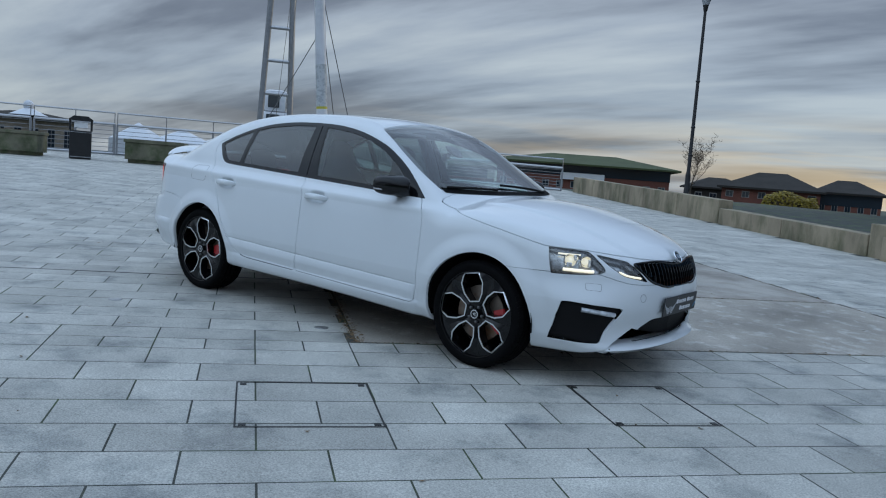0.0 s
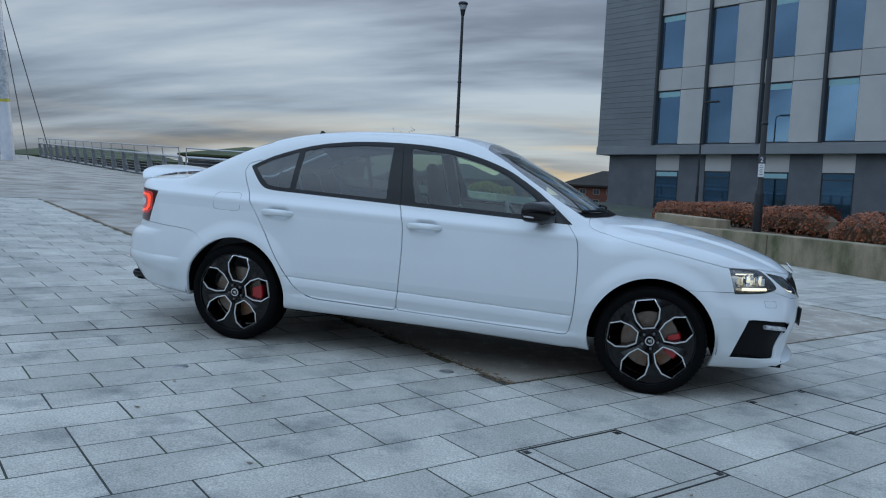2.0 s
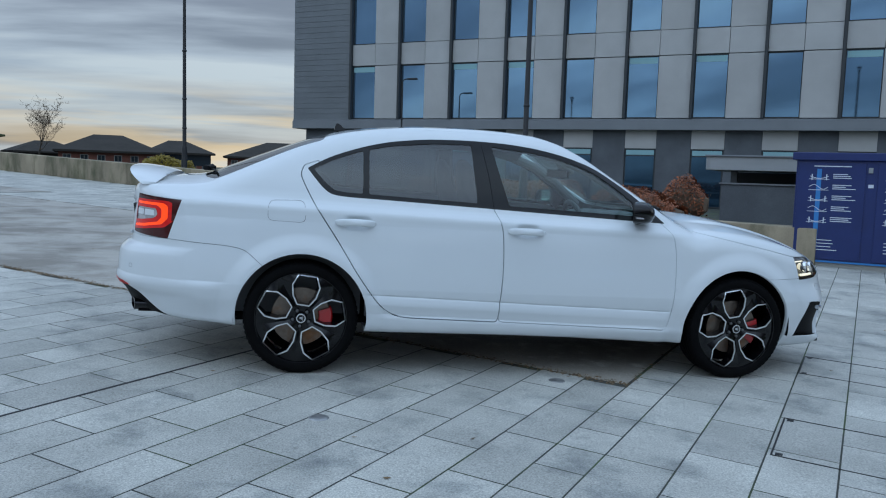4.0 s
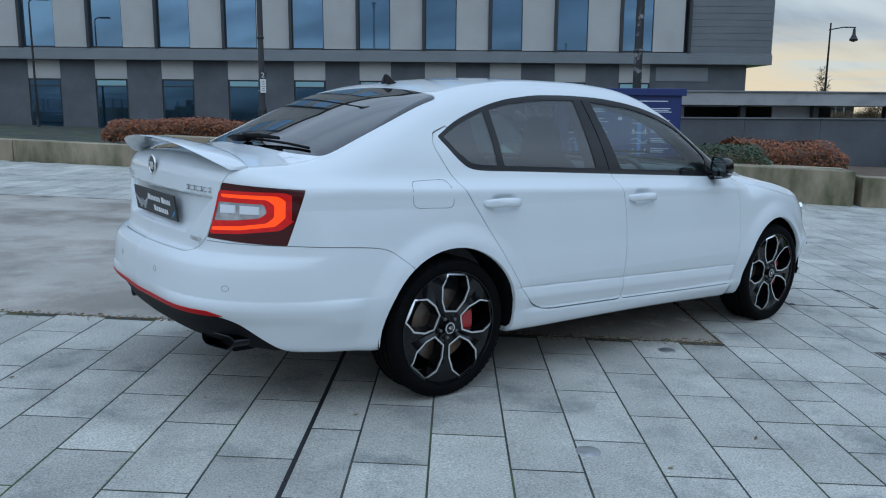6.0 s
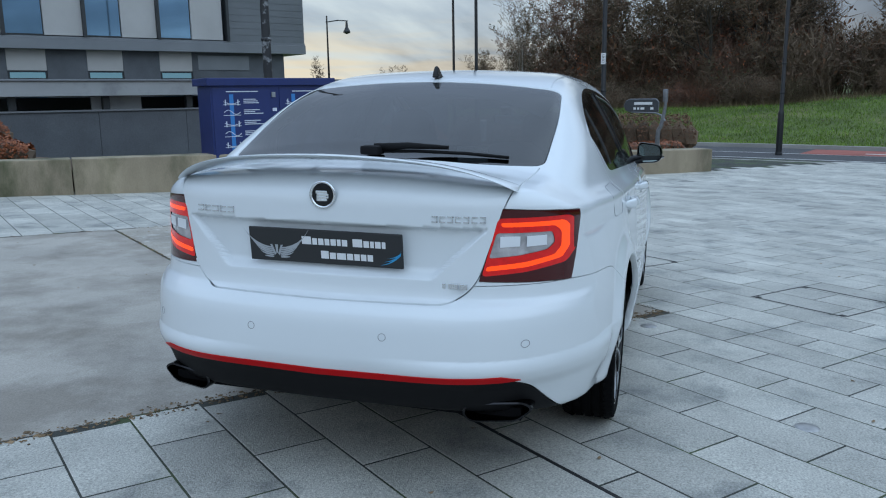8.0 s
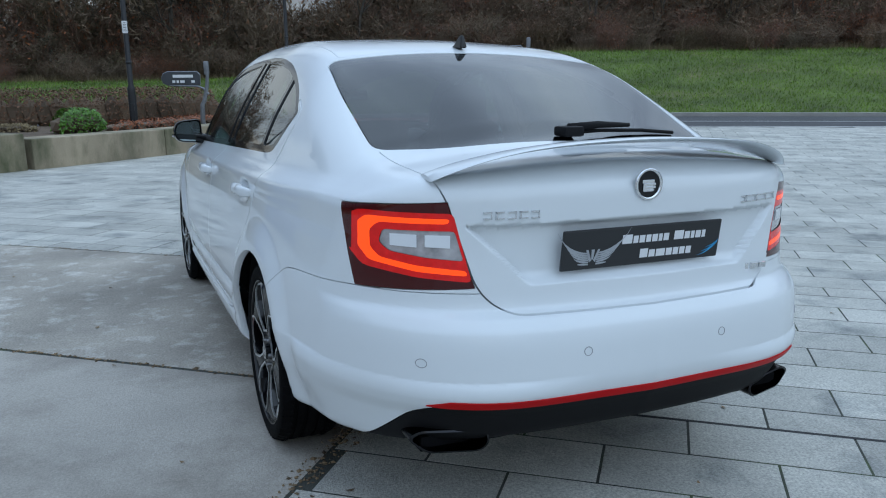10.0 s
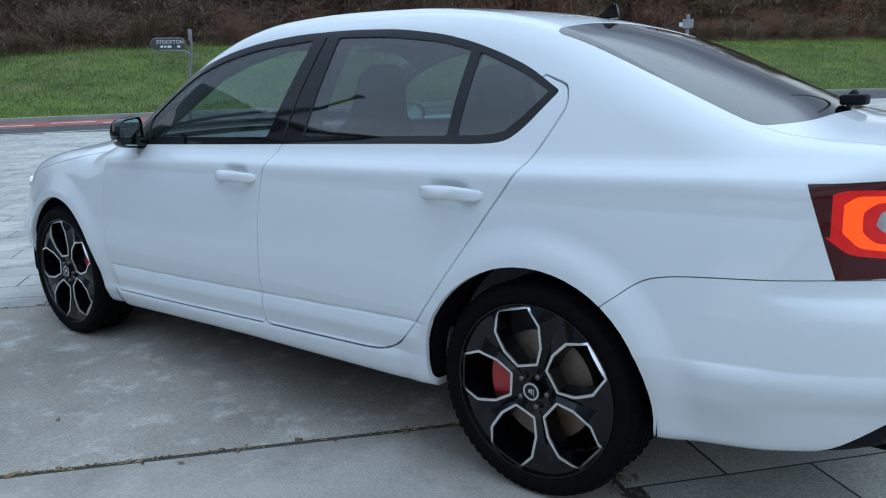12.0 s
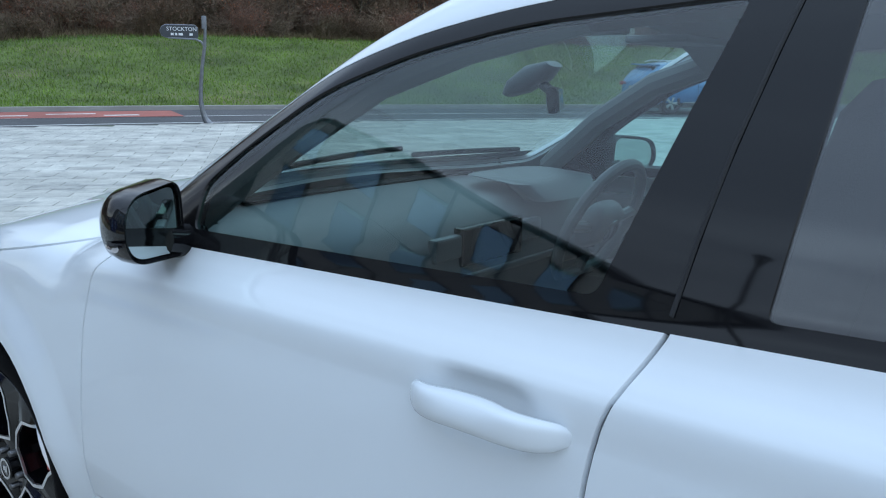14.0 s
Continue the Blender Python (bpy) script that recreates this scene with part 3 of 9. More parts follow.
def twin_lamp(x, y, top):
    z = ground_z(x, y)
    root = empty("street_lamp", pose(x, y, z, 0, 0, -64), label="old-style lamp post with lanterns hung from a cross arm", category="lamp post", group="street lamps")
    h = top - z
    part("post", tube([(0, 0, 0), (0, 0, h * 0.5), (0, 0, h)], [0.12, 0.08, 0.06], 10), POST_BLACK, root, "", True)
    part("cross_arm", tube([(-0.1, 0, h - 0.5), (0.9, 0, h - 0.35), (1.7, 0, h - 0.4)], 0.045, 8), POST_BLACK, root, "", True)
    bm = bmesh.new()
    add_lathe(bm, [(0.0001, h - 0.4), (0.09, h - 0.5), (0.12, h - 0.9), (0.3, h - 1.25), (0.28, h - 1.35), (0.0001, h - 1.45)], 14, "z", Matrix.Translation((1.6, 0, 0)))
    bmesh.ops.recalc_face_normals(bm, faces=bm.faces)
    part("hanging_lantern", bm, POST_BLACK, root, "bell-shaped hanging lantern", True)


twin_lamp(57.0, 26.6, 7.9)


def fingerpost(x, y, top, arm_dir, text, label, bar_only=False):
    """Curved tapering post with a rounded finger plate; arm_dir points along the finger."""
    z = ground_z(x, y) - 0.05
    a = Vector(arm_dir).normalized()
    root = empty("fingerpost", Matrix(((a.x, -a.y, 0, x), (a.y, a.x, 0, y), (0, 0, 1, z), (0, 0, 0, 1))), label=label, category="sign post", group="fingerposts")
    h = top - z
    pts = [(-0.10, 0, 0), (-0.02, 0, 0.12), (0.04, 0, 0.3), (0.07, 0, 0.55), (0.05, 0, 0.9), (0.0, 0, h * 0.55), (-0.07, 0, h * 0.72), (-0.10, 0, h * 0.86), (-0.08, 0, h - 0.02)]
    part("post", tube(pts, [0.1, 0.075, 0.06, 0.052, 0.046, 0.042, 0.038, 0.034, 0.03], 10), SIGN_STEEL, root, "curved grey steel post", True)
    part("post_cap", box((-0.14, -0.03, h - 0.28), (-0.03, 0.03, h), 0.02), SIGN_STEEL, root, "", True)
    part("post_label", box((0.03, -0.062, 0.42), (0.085, -0.05, 0.86), 0.004), SIGN_WHITE, root, "pale upright label on the post")
    zc = h - 0.36
    part("arm", tube([(-0.09, 0, zc - 0.32), (0.0, 0, zc - 0.2), (0.12, 0, zc - 0.15), (0.70, 0, zc - 0.13)], [0.03, 0.024, 0.02, 0.016], 8), SIGN_STEEL, root, "", True)
    bm = bmesh.new()
    out = [(0.06, zc - 0.12), (0.74, zc - 0.12), (0.83, zc - 0.08), (0.86, zc + 0.02), (0.82, zc + 0.11), (0.73, zc + 0.15), (0.12, zc + 0.15), (0.06, zc + 0.09)]
    f0 = [bm.verts.new((px, -0.022, pz)) for px, pz in out]
    f1 = [bm.verts.new((px, 0.022, pz)) for px, pz in out]
    bm.faces.new(f0)
    bm.faces.new(f1[::-1])
    for i in range(len(out)):
        j = (i + 1) % len(out)
        bm.faces.new((f0[j], f0[i], f1[i], f1[j]))
    bmesh.ops.recalc_face_normals(bm, faces=bm.faces)
    bmesh.ops.bevel(bm, geom=bm.edges[:], offset=0.008, segments=2, affect="EDGES")
    plate = part("finger_plate", bm, SIGN_DARK, root, "dark rounded finger plate with pale lettering")
    rim = [(px, 0, pz) for px, pz in out]
    part("rim", tube(rim, 0.013, 8, True), SIGN_STEEL, root, "", True)
    for s in (-1, 1):
        if text and s == SIGN_SIDE:
            rot = Matrix.Rotation(radians(90), 4, "X") if s < 0 else Matrix.Rotation(radians(180), 4, "Z") @ Matrix.Rotation(radians(90), 4, "X")
            write_on("lettering", text, 0.118, Matrix.Translation((0.40, s * 0.0245, zc + 0.06)) @ rot, SIGN_WHITE, plate)
        else:
            part("lettering_bar", box((0.2, s * 0.0225, zc + 0.03), (0.62, s * 0.0255, zc + 0.09)), SIGN_WHITE, plate)
        for x0, x1 in ((0.17, 0.24), (0.38, 0.47), (0.50, 0.545), (0.575, 0.635)):
            part("symbol_bar", box((x0, s * 0.0225, zc - 0.075), (x1, s * 0.0255, zc - 0.025)), SIGN_WHITE, plate)
    return root


SIGN_SIDE = 1
fingerpost(15.2, -9.35, 1.97, (0.59, 0.81), "STOCKTON", "curved grey steel fingerpost reading STOCKTON beside the road")
fingerpost(13.6, -0.75, 1.42, (0.35, 0.94), "", "curved grey steel fingerpost beside the low planter wall")

root = empty("sign_post", facing(5.72, -17.8, ground_z(5.72, -17.8), -0.3, 0.95), label="grey galvanised post with small sensor box", category="sign post")
part("post", tube([(0, 0, -0.05), (0, 0, 2.55)], 0.045, 12), POST_GREY, root, "", True)
part("sensor_box", box((-0.12, -0.1, 2.2), (0.14, 0.08, 2.42), 0.015), POST_GREY, root, "small grey sensor box")
part("camera_eye", box((-0.20, -0.09, 2.24), (-0.11, 0.02, 2.34), 0.012), SIGN_WHITE, root)

bm = bmesh.new()
add_lathe(bm, [(0.0001, -0.05), (0.085, -0.05), (0.085, 0.9), (0.09, 0.905), (0.09, 0.96), (0.07, 0.985), (0.0001, 0.99)], 20, "z", Matrix.Translation((16.92, 4.03, -0.34)))
bmesh.ops.recalc_face_normals(bm, faces=bm.faces)
bol = empty("bollard", label="grey steel bollard with pale cap beside the hedge", category="bollard")
part("body", bm, POST_GREY, bol, "", True)
bm = bmesh.new()
add_lathe(bm, [(0.0001, 0.99), (0.075, 0.99), (0.075, 1.03), (0.0001, 1.04)], 20, "z", Matrix.Translation((16.92, 4.03, -0.34)))
part("cap", bm, SIGN_WHITE, bol, "pale cap", True)

# ------------------------------------------------------------------ blue information cabinet
CAB_BLUE = material("deep_blue_cabinet_paint", (0.012, 0.026, 0.125), 0.4, vary=0.12, vary_scale=3, fine=0.06, fine_scale=50)
CAB_LIGHT = material("light_blue_print", (0.03, 0.20, 0.52), 0.45)
CAB_WHITE = material("white_print", (0.62, 0.66, 0.74), 0.5)


def info_cabinet():
    a, b = Vector((6.31, 5.82)), Vector((7.88, 4.51))
    d = (b - a).normalized()
    z = ground_z(7.1, 5.15)
    root = empty("information_cabinet", Matrix(((d.x, -d.y, 0, a.x), (d.y, d.x, 0, a.y), (0, 0, 1, z), (0, 0, 0, 1))),
                 label="dark blue metal cabinet printed with white bridge diagrams", category="cabinet")
    W, H, P = (b - a).length, 1.67 - z, 0.62
    part("plinth", box((0.03, 0.02, -0.1), (W - 0.03, P - 0.02, 0.08)), KERB, root, "low concrete plinth")
    part("body", box((0, 0, 0.08), (W, P, H - 0.12), 0.008), CAB_BLUE, root)
    part("lid", box((-0.06, -0.06, H - 0.118), (W + 0.06, P + 0.06, H), 0.012), CAB_BLUE, root, "overhanging flat lid")
    part("base_strip", box((0.0, -0.006, 0.082), (W, 0.0, 0.11)), CAB_LIGHT, root, "light blue base strip")
    rr = random.Random(9)
    for k, (x0, x1) in enumerate(((0.03, W * 0.47), (W * 0.55, W - 0.03))):
        door = part("door", box((x0, -0.014, 0.13), (x1, -0.001, H - 0.15), 0.004), CAB_BLUE, root, "blue door with printed panel")
        part("title_bar", box((x0 + 0.22, -0.0165, H - 0.215), (x1 - 0.2, -0.0145, H - 0.2)), CAB_WHITE, door)
        mid = x0 + (0.24 if k else 0.3)
        part("river_print", box((mid - 0.035, -0.0155, 0.3), (mid + 0.03, -0.0142, H - 0.25)), CAB_LIGHT, door, "light blue river stripe")
        for j in range(5):
            zz = H - 0.36 - 0.165 * j
            line = [(mid - 0.13 + 0.26 * i / 12, -0.0165, zz + 0.035 * math.sin(i / 12 * math.pi * (1 + j % 2)) * (1 if j % 2 else -1)) for i in range(13)]
            part("bridge_outline", tube(line, 0.005, 6), CAB_WHITE, door)
            if j % 2 == 0:
                for q in (-0.1, 0.1):
                    part("bridge_tower", box((mid + q - 0.008, -0.0165, zz - 0.06), (mid + q + 0.008, -0.0145, zz + 0.03)), CAB_WHITE, door)
            part("bridge_deck", box((mid - 0.14, -0.0165, zz - 0.05), (mid + 0.14, -0.0145, zz - 0.042)), CAB_WHITE, door)
            for i in range(3):
                ww = rr.uniform(0.18, 0.34)
                xs = mid + 0.19
                if xs + ww < x1:
                    part("text_bar", box((xs, -0.0165, zz - 0.03 + 0.028 * i), (xs + ww, -0.0145, zz - 0.018 + 0.028 * i)), CAB_WHITE, door)
        for j in range(4):
            zz = 0.42 - 0.05 * j
            part("text_bar", box((mid - 0.1, -0.0165, zz), (mid + rr.uniform(0.2, 0.42), -0.0145, zz + 0.012)), CAB_WHITE, door)
    part("lock_handle", box((W * 0.485, -0.03, H - 0.3), (W * 0.515, -0.002, H - 0.22), 0.004), POST_GREY, root, "small steel lock")
    part("notice", box((W * 0.49, -0.006, H - 0.52), (W * 0.525, -0.002, H - 0.47)), CAB_WHITE, root)


info_cabinet()

# ------------------------------------------------------------------ low shelter in front of the offices
SHELTER_GREY = material("pale_grey_fascia", (0.36, 0.37, 0.38), 0.5, vary=0.12, vary_scale=1.2, stain=(0.24, 0.25, 0.26), stain_scale=1.4, stain_at=(0.55, 0.75))


def shelter():
    d = Vector((-0.804, 0.594))
    z = ground_z(16, 6)
    # local x runs left along the front, local y goes back to the offices
    root = empty("bin_store", Matrix(((d.x, 0.594, 0, 18.73), (d.y, 0.804, 0, 5.11), (0, 0, 1, z), (0, 0, 0, 1))), label="low grey brick store with a flat overhanging canopy", category="shelter")
    L_, top = 12.65, 1.82 - z
    part("canopy", box((-0.05, -0.15, top - 0.36), (L_, 3.4, top - 0.04), 0.01), SHELTER_GREY, root, "flat pale grey canopy")
    part("roof_edge", box((-0.08, -0.19, top - 0.038), (L_ + 0.03, 3.43, top), 0.006), CLAD_BAND, root, "dark roof edge")
    wt = 1.12 - z
    for i in range(6):
        x0 = 0.45 + i * (L_ - 0.8) / 6
        part("wall_bay", box((x0 + 0.004, 0.1, -0.2), (x0 + (L_ - 0.8) / 6 - 0.004, 0.32, wt), 0.006), BRICK_DARK, root, "slate grey brick wall")
    part("wall_side", box((0.45, 0.33, -0.2), (0.67, 3.2, wt), 0.006), BRICK_DARK, root)
    part("coping", box((0.4, 0.06, wt + 0.002), (L_ - 0.3, 0.36, wt + 0.04), 0.006), CLAD_BAND, root)
    part("back_wall", box((0.68, 3.0, -0.2), (L_ - 0.4, 3.2, top - 0.37)), FRAME_DARK, root, "dark back wall")
    for i in range(7):
        x0 = 0.6 + i * (L_ - 1.3) / 6
        part("bracket", box((x0, 0.12, wt + 0.042), (x0 + 0.14, 0.3, top - 0.365)), FRAME_DARK, root)
    for i in range(3):
        part("vent", box((2.5 + i * 3.4, 0.35, wt - 0.02), (3.6 + i * 3.4, 0.4, top - 0.37)), SHELTER_GREY, root)


shelter()

# ------------------------------------------------------------------ litter bin, trough planters
BIN_BLACK = material("black_moulded_plastic", (0.012, 0.013, 0.015), 0.4, vary=0.2, vary_scale=5)
TROUGH = material("green_stained_concrete", (0.15, 0.145, 0.10), 0.85, vary=0.3, vary_scale=2.5, stain=(0.055, 0.075, 0.03), stain_scale=1.8, stain_at=(0.45, 0.65), bump=0.4, bump_scale=40)


def litter_bin(x, y):
    z = ground_z(x, y)
    root = empty("litter_bin", facing(x, y, z, 0.88, -0.47), label="black litter bin with hooded top and pale opening", category="bin")
    part("body", box((-0.31, -0.31, 0), (0.31, 0.31, 0.86), 0.03), BIN_BLACK, root)
    for sx in (-1, 1):
        part("hood_side", box((sx * 0.30 - 0.03, -0.29, 0.862), (sx * 0.30 + 0.03, 0.29, 1.16), 0.01), BIN_BLACK, root)
    bm = bmesh.new()
    ring = [(-0.34, 1.162), (0.34, 1.162), (0.34, 1.2), (0.2, 1.3), (-0.2, 1.3), (-0.34, 1.2)]
    a = [bm.verts.new((px, -0.33, pz)) for px, pz in ring]
    b = [bm.verts.new((px, 0.33, pz)) for px, pz in ring]
    bm.faces.new(a)
    bm.faces.new(b[::-1])
    for i in range(6):
        bm.faces.new((a[(i + 1) % 6], a[i], b[i], b[(i + 1) % 6]))
    bmesh.ops.recalc_face_normals(bm, faces=bm.faces)
    part("hood", bm, BIN_BLACK, root, "sloped black hood")
    part("opening", box((-0.19, -0.27, 0.94), (0.19, 0.05, 1.12), 0.01), SIGN_WHITE, root, "pale plate inside the opening")
    part("band", box((-0.314, -0.316, 0.05), (0.314, 0.316, 0.075)), POST_GREY, root, "pale band at the foot")
    part("band", box((-0.314, -0.316, 0.80), (0.314, 0.316, 0.815)), POST_GREY, root)


litter_bin(-19.9, 8.0)
for x, y in ((-18.6, 9.8), (-21.1, 6.5)):
    z = ground_z(x, y)
    tr = empty("trough_planter", facing(x, y, z, 0.75, -0.66), label="green-stained concrete trough planter", category="planter", group="trough planters")
    bm = bmesh.new()
    for (hx, hy, z0, z1) in ((0.78, 0.42, 0.0, 0.1), (0.86, 0.5, 0.1, 0.62)):
        add_box(bm, (-hx, -hy, z0), (hx, hy, z1), None, 0.015)
    part("trough", bm, TROUGH, tr)
    part("rim", box((-0.9, -0.54, 0.622), (0.9, 0.54, 0.72), 0.015), TROUGH, tr)
    part("soil", box((-0.78, -0.42, 0.72), (0.78, 0.42, 0.735)), SOIL, tr)

# ------------------------------------------------------------------ blue crossover on the road
SUV_BLUE = material("bright_blue_car_paint", (0.004, 0.17, 0.42), 0.3, coat=1.0, coat_rough=0.03, vary=0.03, vary_scale=2)
SUV_GREY = material("grey_lower_trim", (0.05, 0.052, 0.055), 0.6)
SUV_GLASS = material("dark_car_glass", (0.02, 0.024, 0.026), 0.05, spec=0.9)
SUV_RED = material("red_tail_lamp", (0.45, 0.01, 0.015), 0.25, coat=0.8)
SILVER = material("silver_alloy", (0.55, 0.56, 0.58), 0.3, metal=0.9)


def blue_suv():
    f = Vector((-0.525, -0.851))
    cx, cy = (10.05 + 8.6) / 2, (-23.46 - 25.8) / 2
    left = Vector((-f.y, f.x))  # the wheels seen are on the right side
    ox, oy = cx + left.x * 0.79, cy + left.y * 0.79
    z = ground_z(ox, oy) + 0.012
    root = empty("blue_car", Matrix(((f.x, left.x, 0, ox), (f.y, left.y, 0, oy), (0, 0, 1, z), (0, 0, 0, 1))), label="bright blue five-door crossover car on the road", category="car")
    st = [(-2.24, 0.46, 0.93, 0.70, 1.00, 0.60), (-2.18, 0.34, 0.98, 0.83, 1.08, 0.68), (-2.02, 0.30, 1.03, 0.91, 1.36, 0.60), (-1.75, 0.30, 1.05, 0.925, 1.56, 0.60),
          (-1.2, 0.29, 1.04, 0.935, 1.655, 0.61), (-0.4, 0.27, 1.02, 0.93, 1.67, 0.62), (0.2, 0.27, 1.0, 0.925, 1.61, 0.61), (0.62, 0.28, 0.99, 0.925, 1.42, 0.62),
          (1.1, 0.28, 0.985, 0.93, 1.07, 0.72), (1.5, 0.28, 0.96, 0.925, 1.01, 0.74), (1.95, 0.27, 0.88, 0.86, 0.93, 0.66), (2.2, 0.30, 0.76, 0.72, 0.80, 0.55), (2.31, 0.42, 0.66, 0.55, 0.68, 0.4)]
    rings = []
    bm = bmesh.new()
    for x, zb, zl, w, zt, wt in st:
        half = [(w * 0.82, zb), (w * 0.96, zb + 0.1), (w, (zb + zl) / 2), (w * 0.985, zl - 0.05), (w * 0.95, zl), ((w * 0.95 + wt) / 2 + 0.02, (zl + zt) / 2), (wt, zt - 0.045), (wt * 0.6, zt - 0.008), (0, zt)]
        pts = half + [(-a, b) for a, b in half[-2::-1]]
        rings.append([bm.verts.new((x, a, b)) for a, b in pts])
    for r, s in zip(rings, rings[1:]):
        for i in range(len(r) - 1):
            bm.faces.new((r[i], r[i + 1], s[i + 1], s[i]))
        bm.faces.new((r[-1], r[0], s[0], s[-1]))
    bm.faces.new(rings[0])
    bm.faces.new(rings[-1][::-1])
    bmesh.ops.recalc_face_normals(bm, faces=bm.faces)
    part("body", bm, SUV_BLUE, root, "", True, 50)

    def side(x):
        for p, q in zip(st, st[1:]):
            if p[0] <= x <= q[0]:
                k = (x - p[0]) / (q[0] - p[0])
                return [a + (b - a) * k for a, b in zip(p, q)]
        return st[-1]

    def skin(x, zz):
        _, zb, zl, w, zt, wt = side(x)
        pts = [(zl - 0.05, w * 0.985), (zl, w * 0.95), ((zl + zt) / 2, (w * 0.95 + wt) / 2 + 0.02), (zt - 0.045, wt)]
        for (a, b), (c, d_) in zip(pts, pts[1:]):
            if a <= zz <= c:
                return b + (d_ - b) * (zz - a) / (c - a)
        return w if zz < zl else wt

    for s in (1, -1):
        for name, out in (("rear_quarter_window", [(-1.72, 1.16), (-1.3, 1.11), (-1.3, 1.5), (-1.5, 1.45)]), ("rear_window", [(-1.24, 1.10), (-0.42, 1.08), (-0.42, 1.565), (-1.24, 1.52)]),
                          ("front_window", [(-0.34, 1.08), (0.72, 1.06), (0.62, 1.16), (0.12, 1.49), (-0.34, 1.56)])):
            rim = []
            n = len(out)
            for i in range(n):
                (xa, za), (xb, zb_) = out[i], out[(i + 1) % n]
                rim += [(xa + (xb - xa) * k / 4, za + (zb_ - za) * k / 4) for k in range(4)]
            bmw = bmesh.new()
            mx, mz = sum(p[0] for p in rim) / len(rim), sum(p[1] for p in rim) / len(rim)
            vs = [bmw.verts.new((x, s * (skin(x, zz) + 0.012), zz)) for x, zz in rim]
            c = bmw.verts.new((mx, s * (skin(mx, mz) + 0.014), mz))
            for i in range(len(vs)):
                bmw.faces.new((vs[i], vs[(i + 1) % len(vs)], c))
            bmesh.ops.recalc_face_normals(bmw, faces=bmw.faces)
            part(name, bmw, SUV_GLASS, root, "", True)
        part("sill_trim", box((-0.95, s * 0.80, 0.25), (0.95, s * 0.93, 0.36), 0.02), SUV_GREY, root, "grey sill trim")
        part("sill_chrome", box((-0.9, s * 0.925, 0.37), (0.9, s * 0.938, 0.39)), SILVER, root)
        part("roof_rail", tube([(-1.5, s * 0.60, 1.63), (-1.3, s * 0.61, 1.69), (0.0, s * 0.615, 1.69), (0.25, s * 0.61, 1.62)], 0.018, 8), SILVER, root, "silver roof rail", True)
        part("tail_lamp", box((-2.24, s * 0.48, 0.86), (-1.86, s * 0.905, 0.99), 0.03), SUV_RED, root, "red tail lamp", True)
        part("headlamp", box((1.85, s * 0.6, 0.74), (2.14, s * 0.83, 0.84), 0.03), LANTERN, root, "", True)
        part("door_mirror", box((0.62, s * 0.95, 1.02), (0.84, s * 1.12, 1.16), 0.04), SUV_BLUE, root, "", True)
        for x in (-0.38, 0.75):
            part("door_seam", box((x - 0.006, s * 0.88, 0.40), (x + 0.006, s * (skin(x, 0.9) + 0.004), 0.98)), SUV_GREY, root)
        for x in (-0.28, -1.2):
            part("door_handle", box((x - 0.12, s * 0.915, 0.89), (x + 0.12, s * 0.955, 0.925), 0.01), SUV_BLUE, root)
        for x in (-1.36, 1.36):
            bm = bmesh.new()
            add_lathe(bm, [(0.31, -0.14), (0.385, -0.14), (0.40, -0.09), (0.40, 0.02), (0.385, 0.055)], 28, "y", Matrix.Translation((x, s * 0.83 if s > 0 else -0.83, 0.36)) @ Matrix.Diagonal((1, s, 1, 1)))
            bmesh.ops.recalc_face_normals(bm, faces=bm.faces)
            part("wheel_arch", bm, SUV_GREY, root, "dark wheel arch", True)
            wheel = empty("wheel", Matrix.Translation((x, s * 0.80, 0.345)) @ Matrix.Diagonal((1, s, 1, 1)))
            wheel.parent = root
            bm = bmesh.new()
            add_lathe(bm, [(0.24, -0.1), (0.32, -0.11), (0.345, -0.09), (0.345, 0.09), (0.325, 0.115), (0.25, 0.11), (0.24, 0.1)], 30, "y")
            bmesh.ops.recalc_face_normals(bm, faces=bm.faces)
            part("tyre", bm, TYRE_DARK, wheel, "", True)
            bm = bmesh.new()
            add_lathe(bm, [(0.0001, 0.03), (0.24, 0.03), (0.245, 0.1), (0.235, 0.112), (0.225, 0.1)], 30, "y")
            bmesh.ops.recalc_face_normals(bm, faces=bm.faces)
            part("rim", bm, SUV_GREY, wheel, "", True)
            for k in range(5):
                for off in (-0.13, 0.13):
                    an = 2 * math.pi * k / 5 + off
                    m = Matrix.Rotation(an, 4, "Y")
                    part("spoke", box((0.03, 0.06, -0.017), (0.23, 0.115, 0.017), 0.008, m), SILVER, wheel)
    # rear screen and lower bumpers
    bm = bmesh.new()
    vs = [bm.verts.new(p) for p in ((-2.15, -0.62, 1.1), (-2.15, 0.62, 1.1), (-1.86, 0.55, 1.50), (-1.86, -0.55, 1.50))]
    bm.faces.new(vs)
    bmesh.ops.recalc_face_normals(bm, faces=bm.faces)
    r = bmesh.ops.extrude_face_region(bm, geom=bm.faces[:])
    bmesh.ops.translate(bm, verts=[v for v in r["geom"] if isinstance(v, bmesh.types.BMVert)], vec=(0.03, 0, -0.03))
    bmesh.ops.recalc_face_normals(bm, faces=bm.faces)
    part("rear_screen", bm, SUV_GLASS, root)
    part("roof_spoiler", box((-2.04, -0.6, 1.52), (-1.7, 0.6, 1.575), 0.02), SUV_BLUE, root)
    part("rear_bumper_trim", box((-2.27, -0.8, 0.33), (-2.05, 0.8, 0.56), 0.04), SUV_GREY, root, "grey rear bumper trim", True)
    part("exhaust_trim", box((-2.285, -0.65, 0.40), (-2.25, 0.65, 0.43)), SILVER, root)
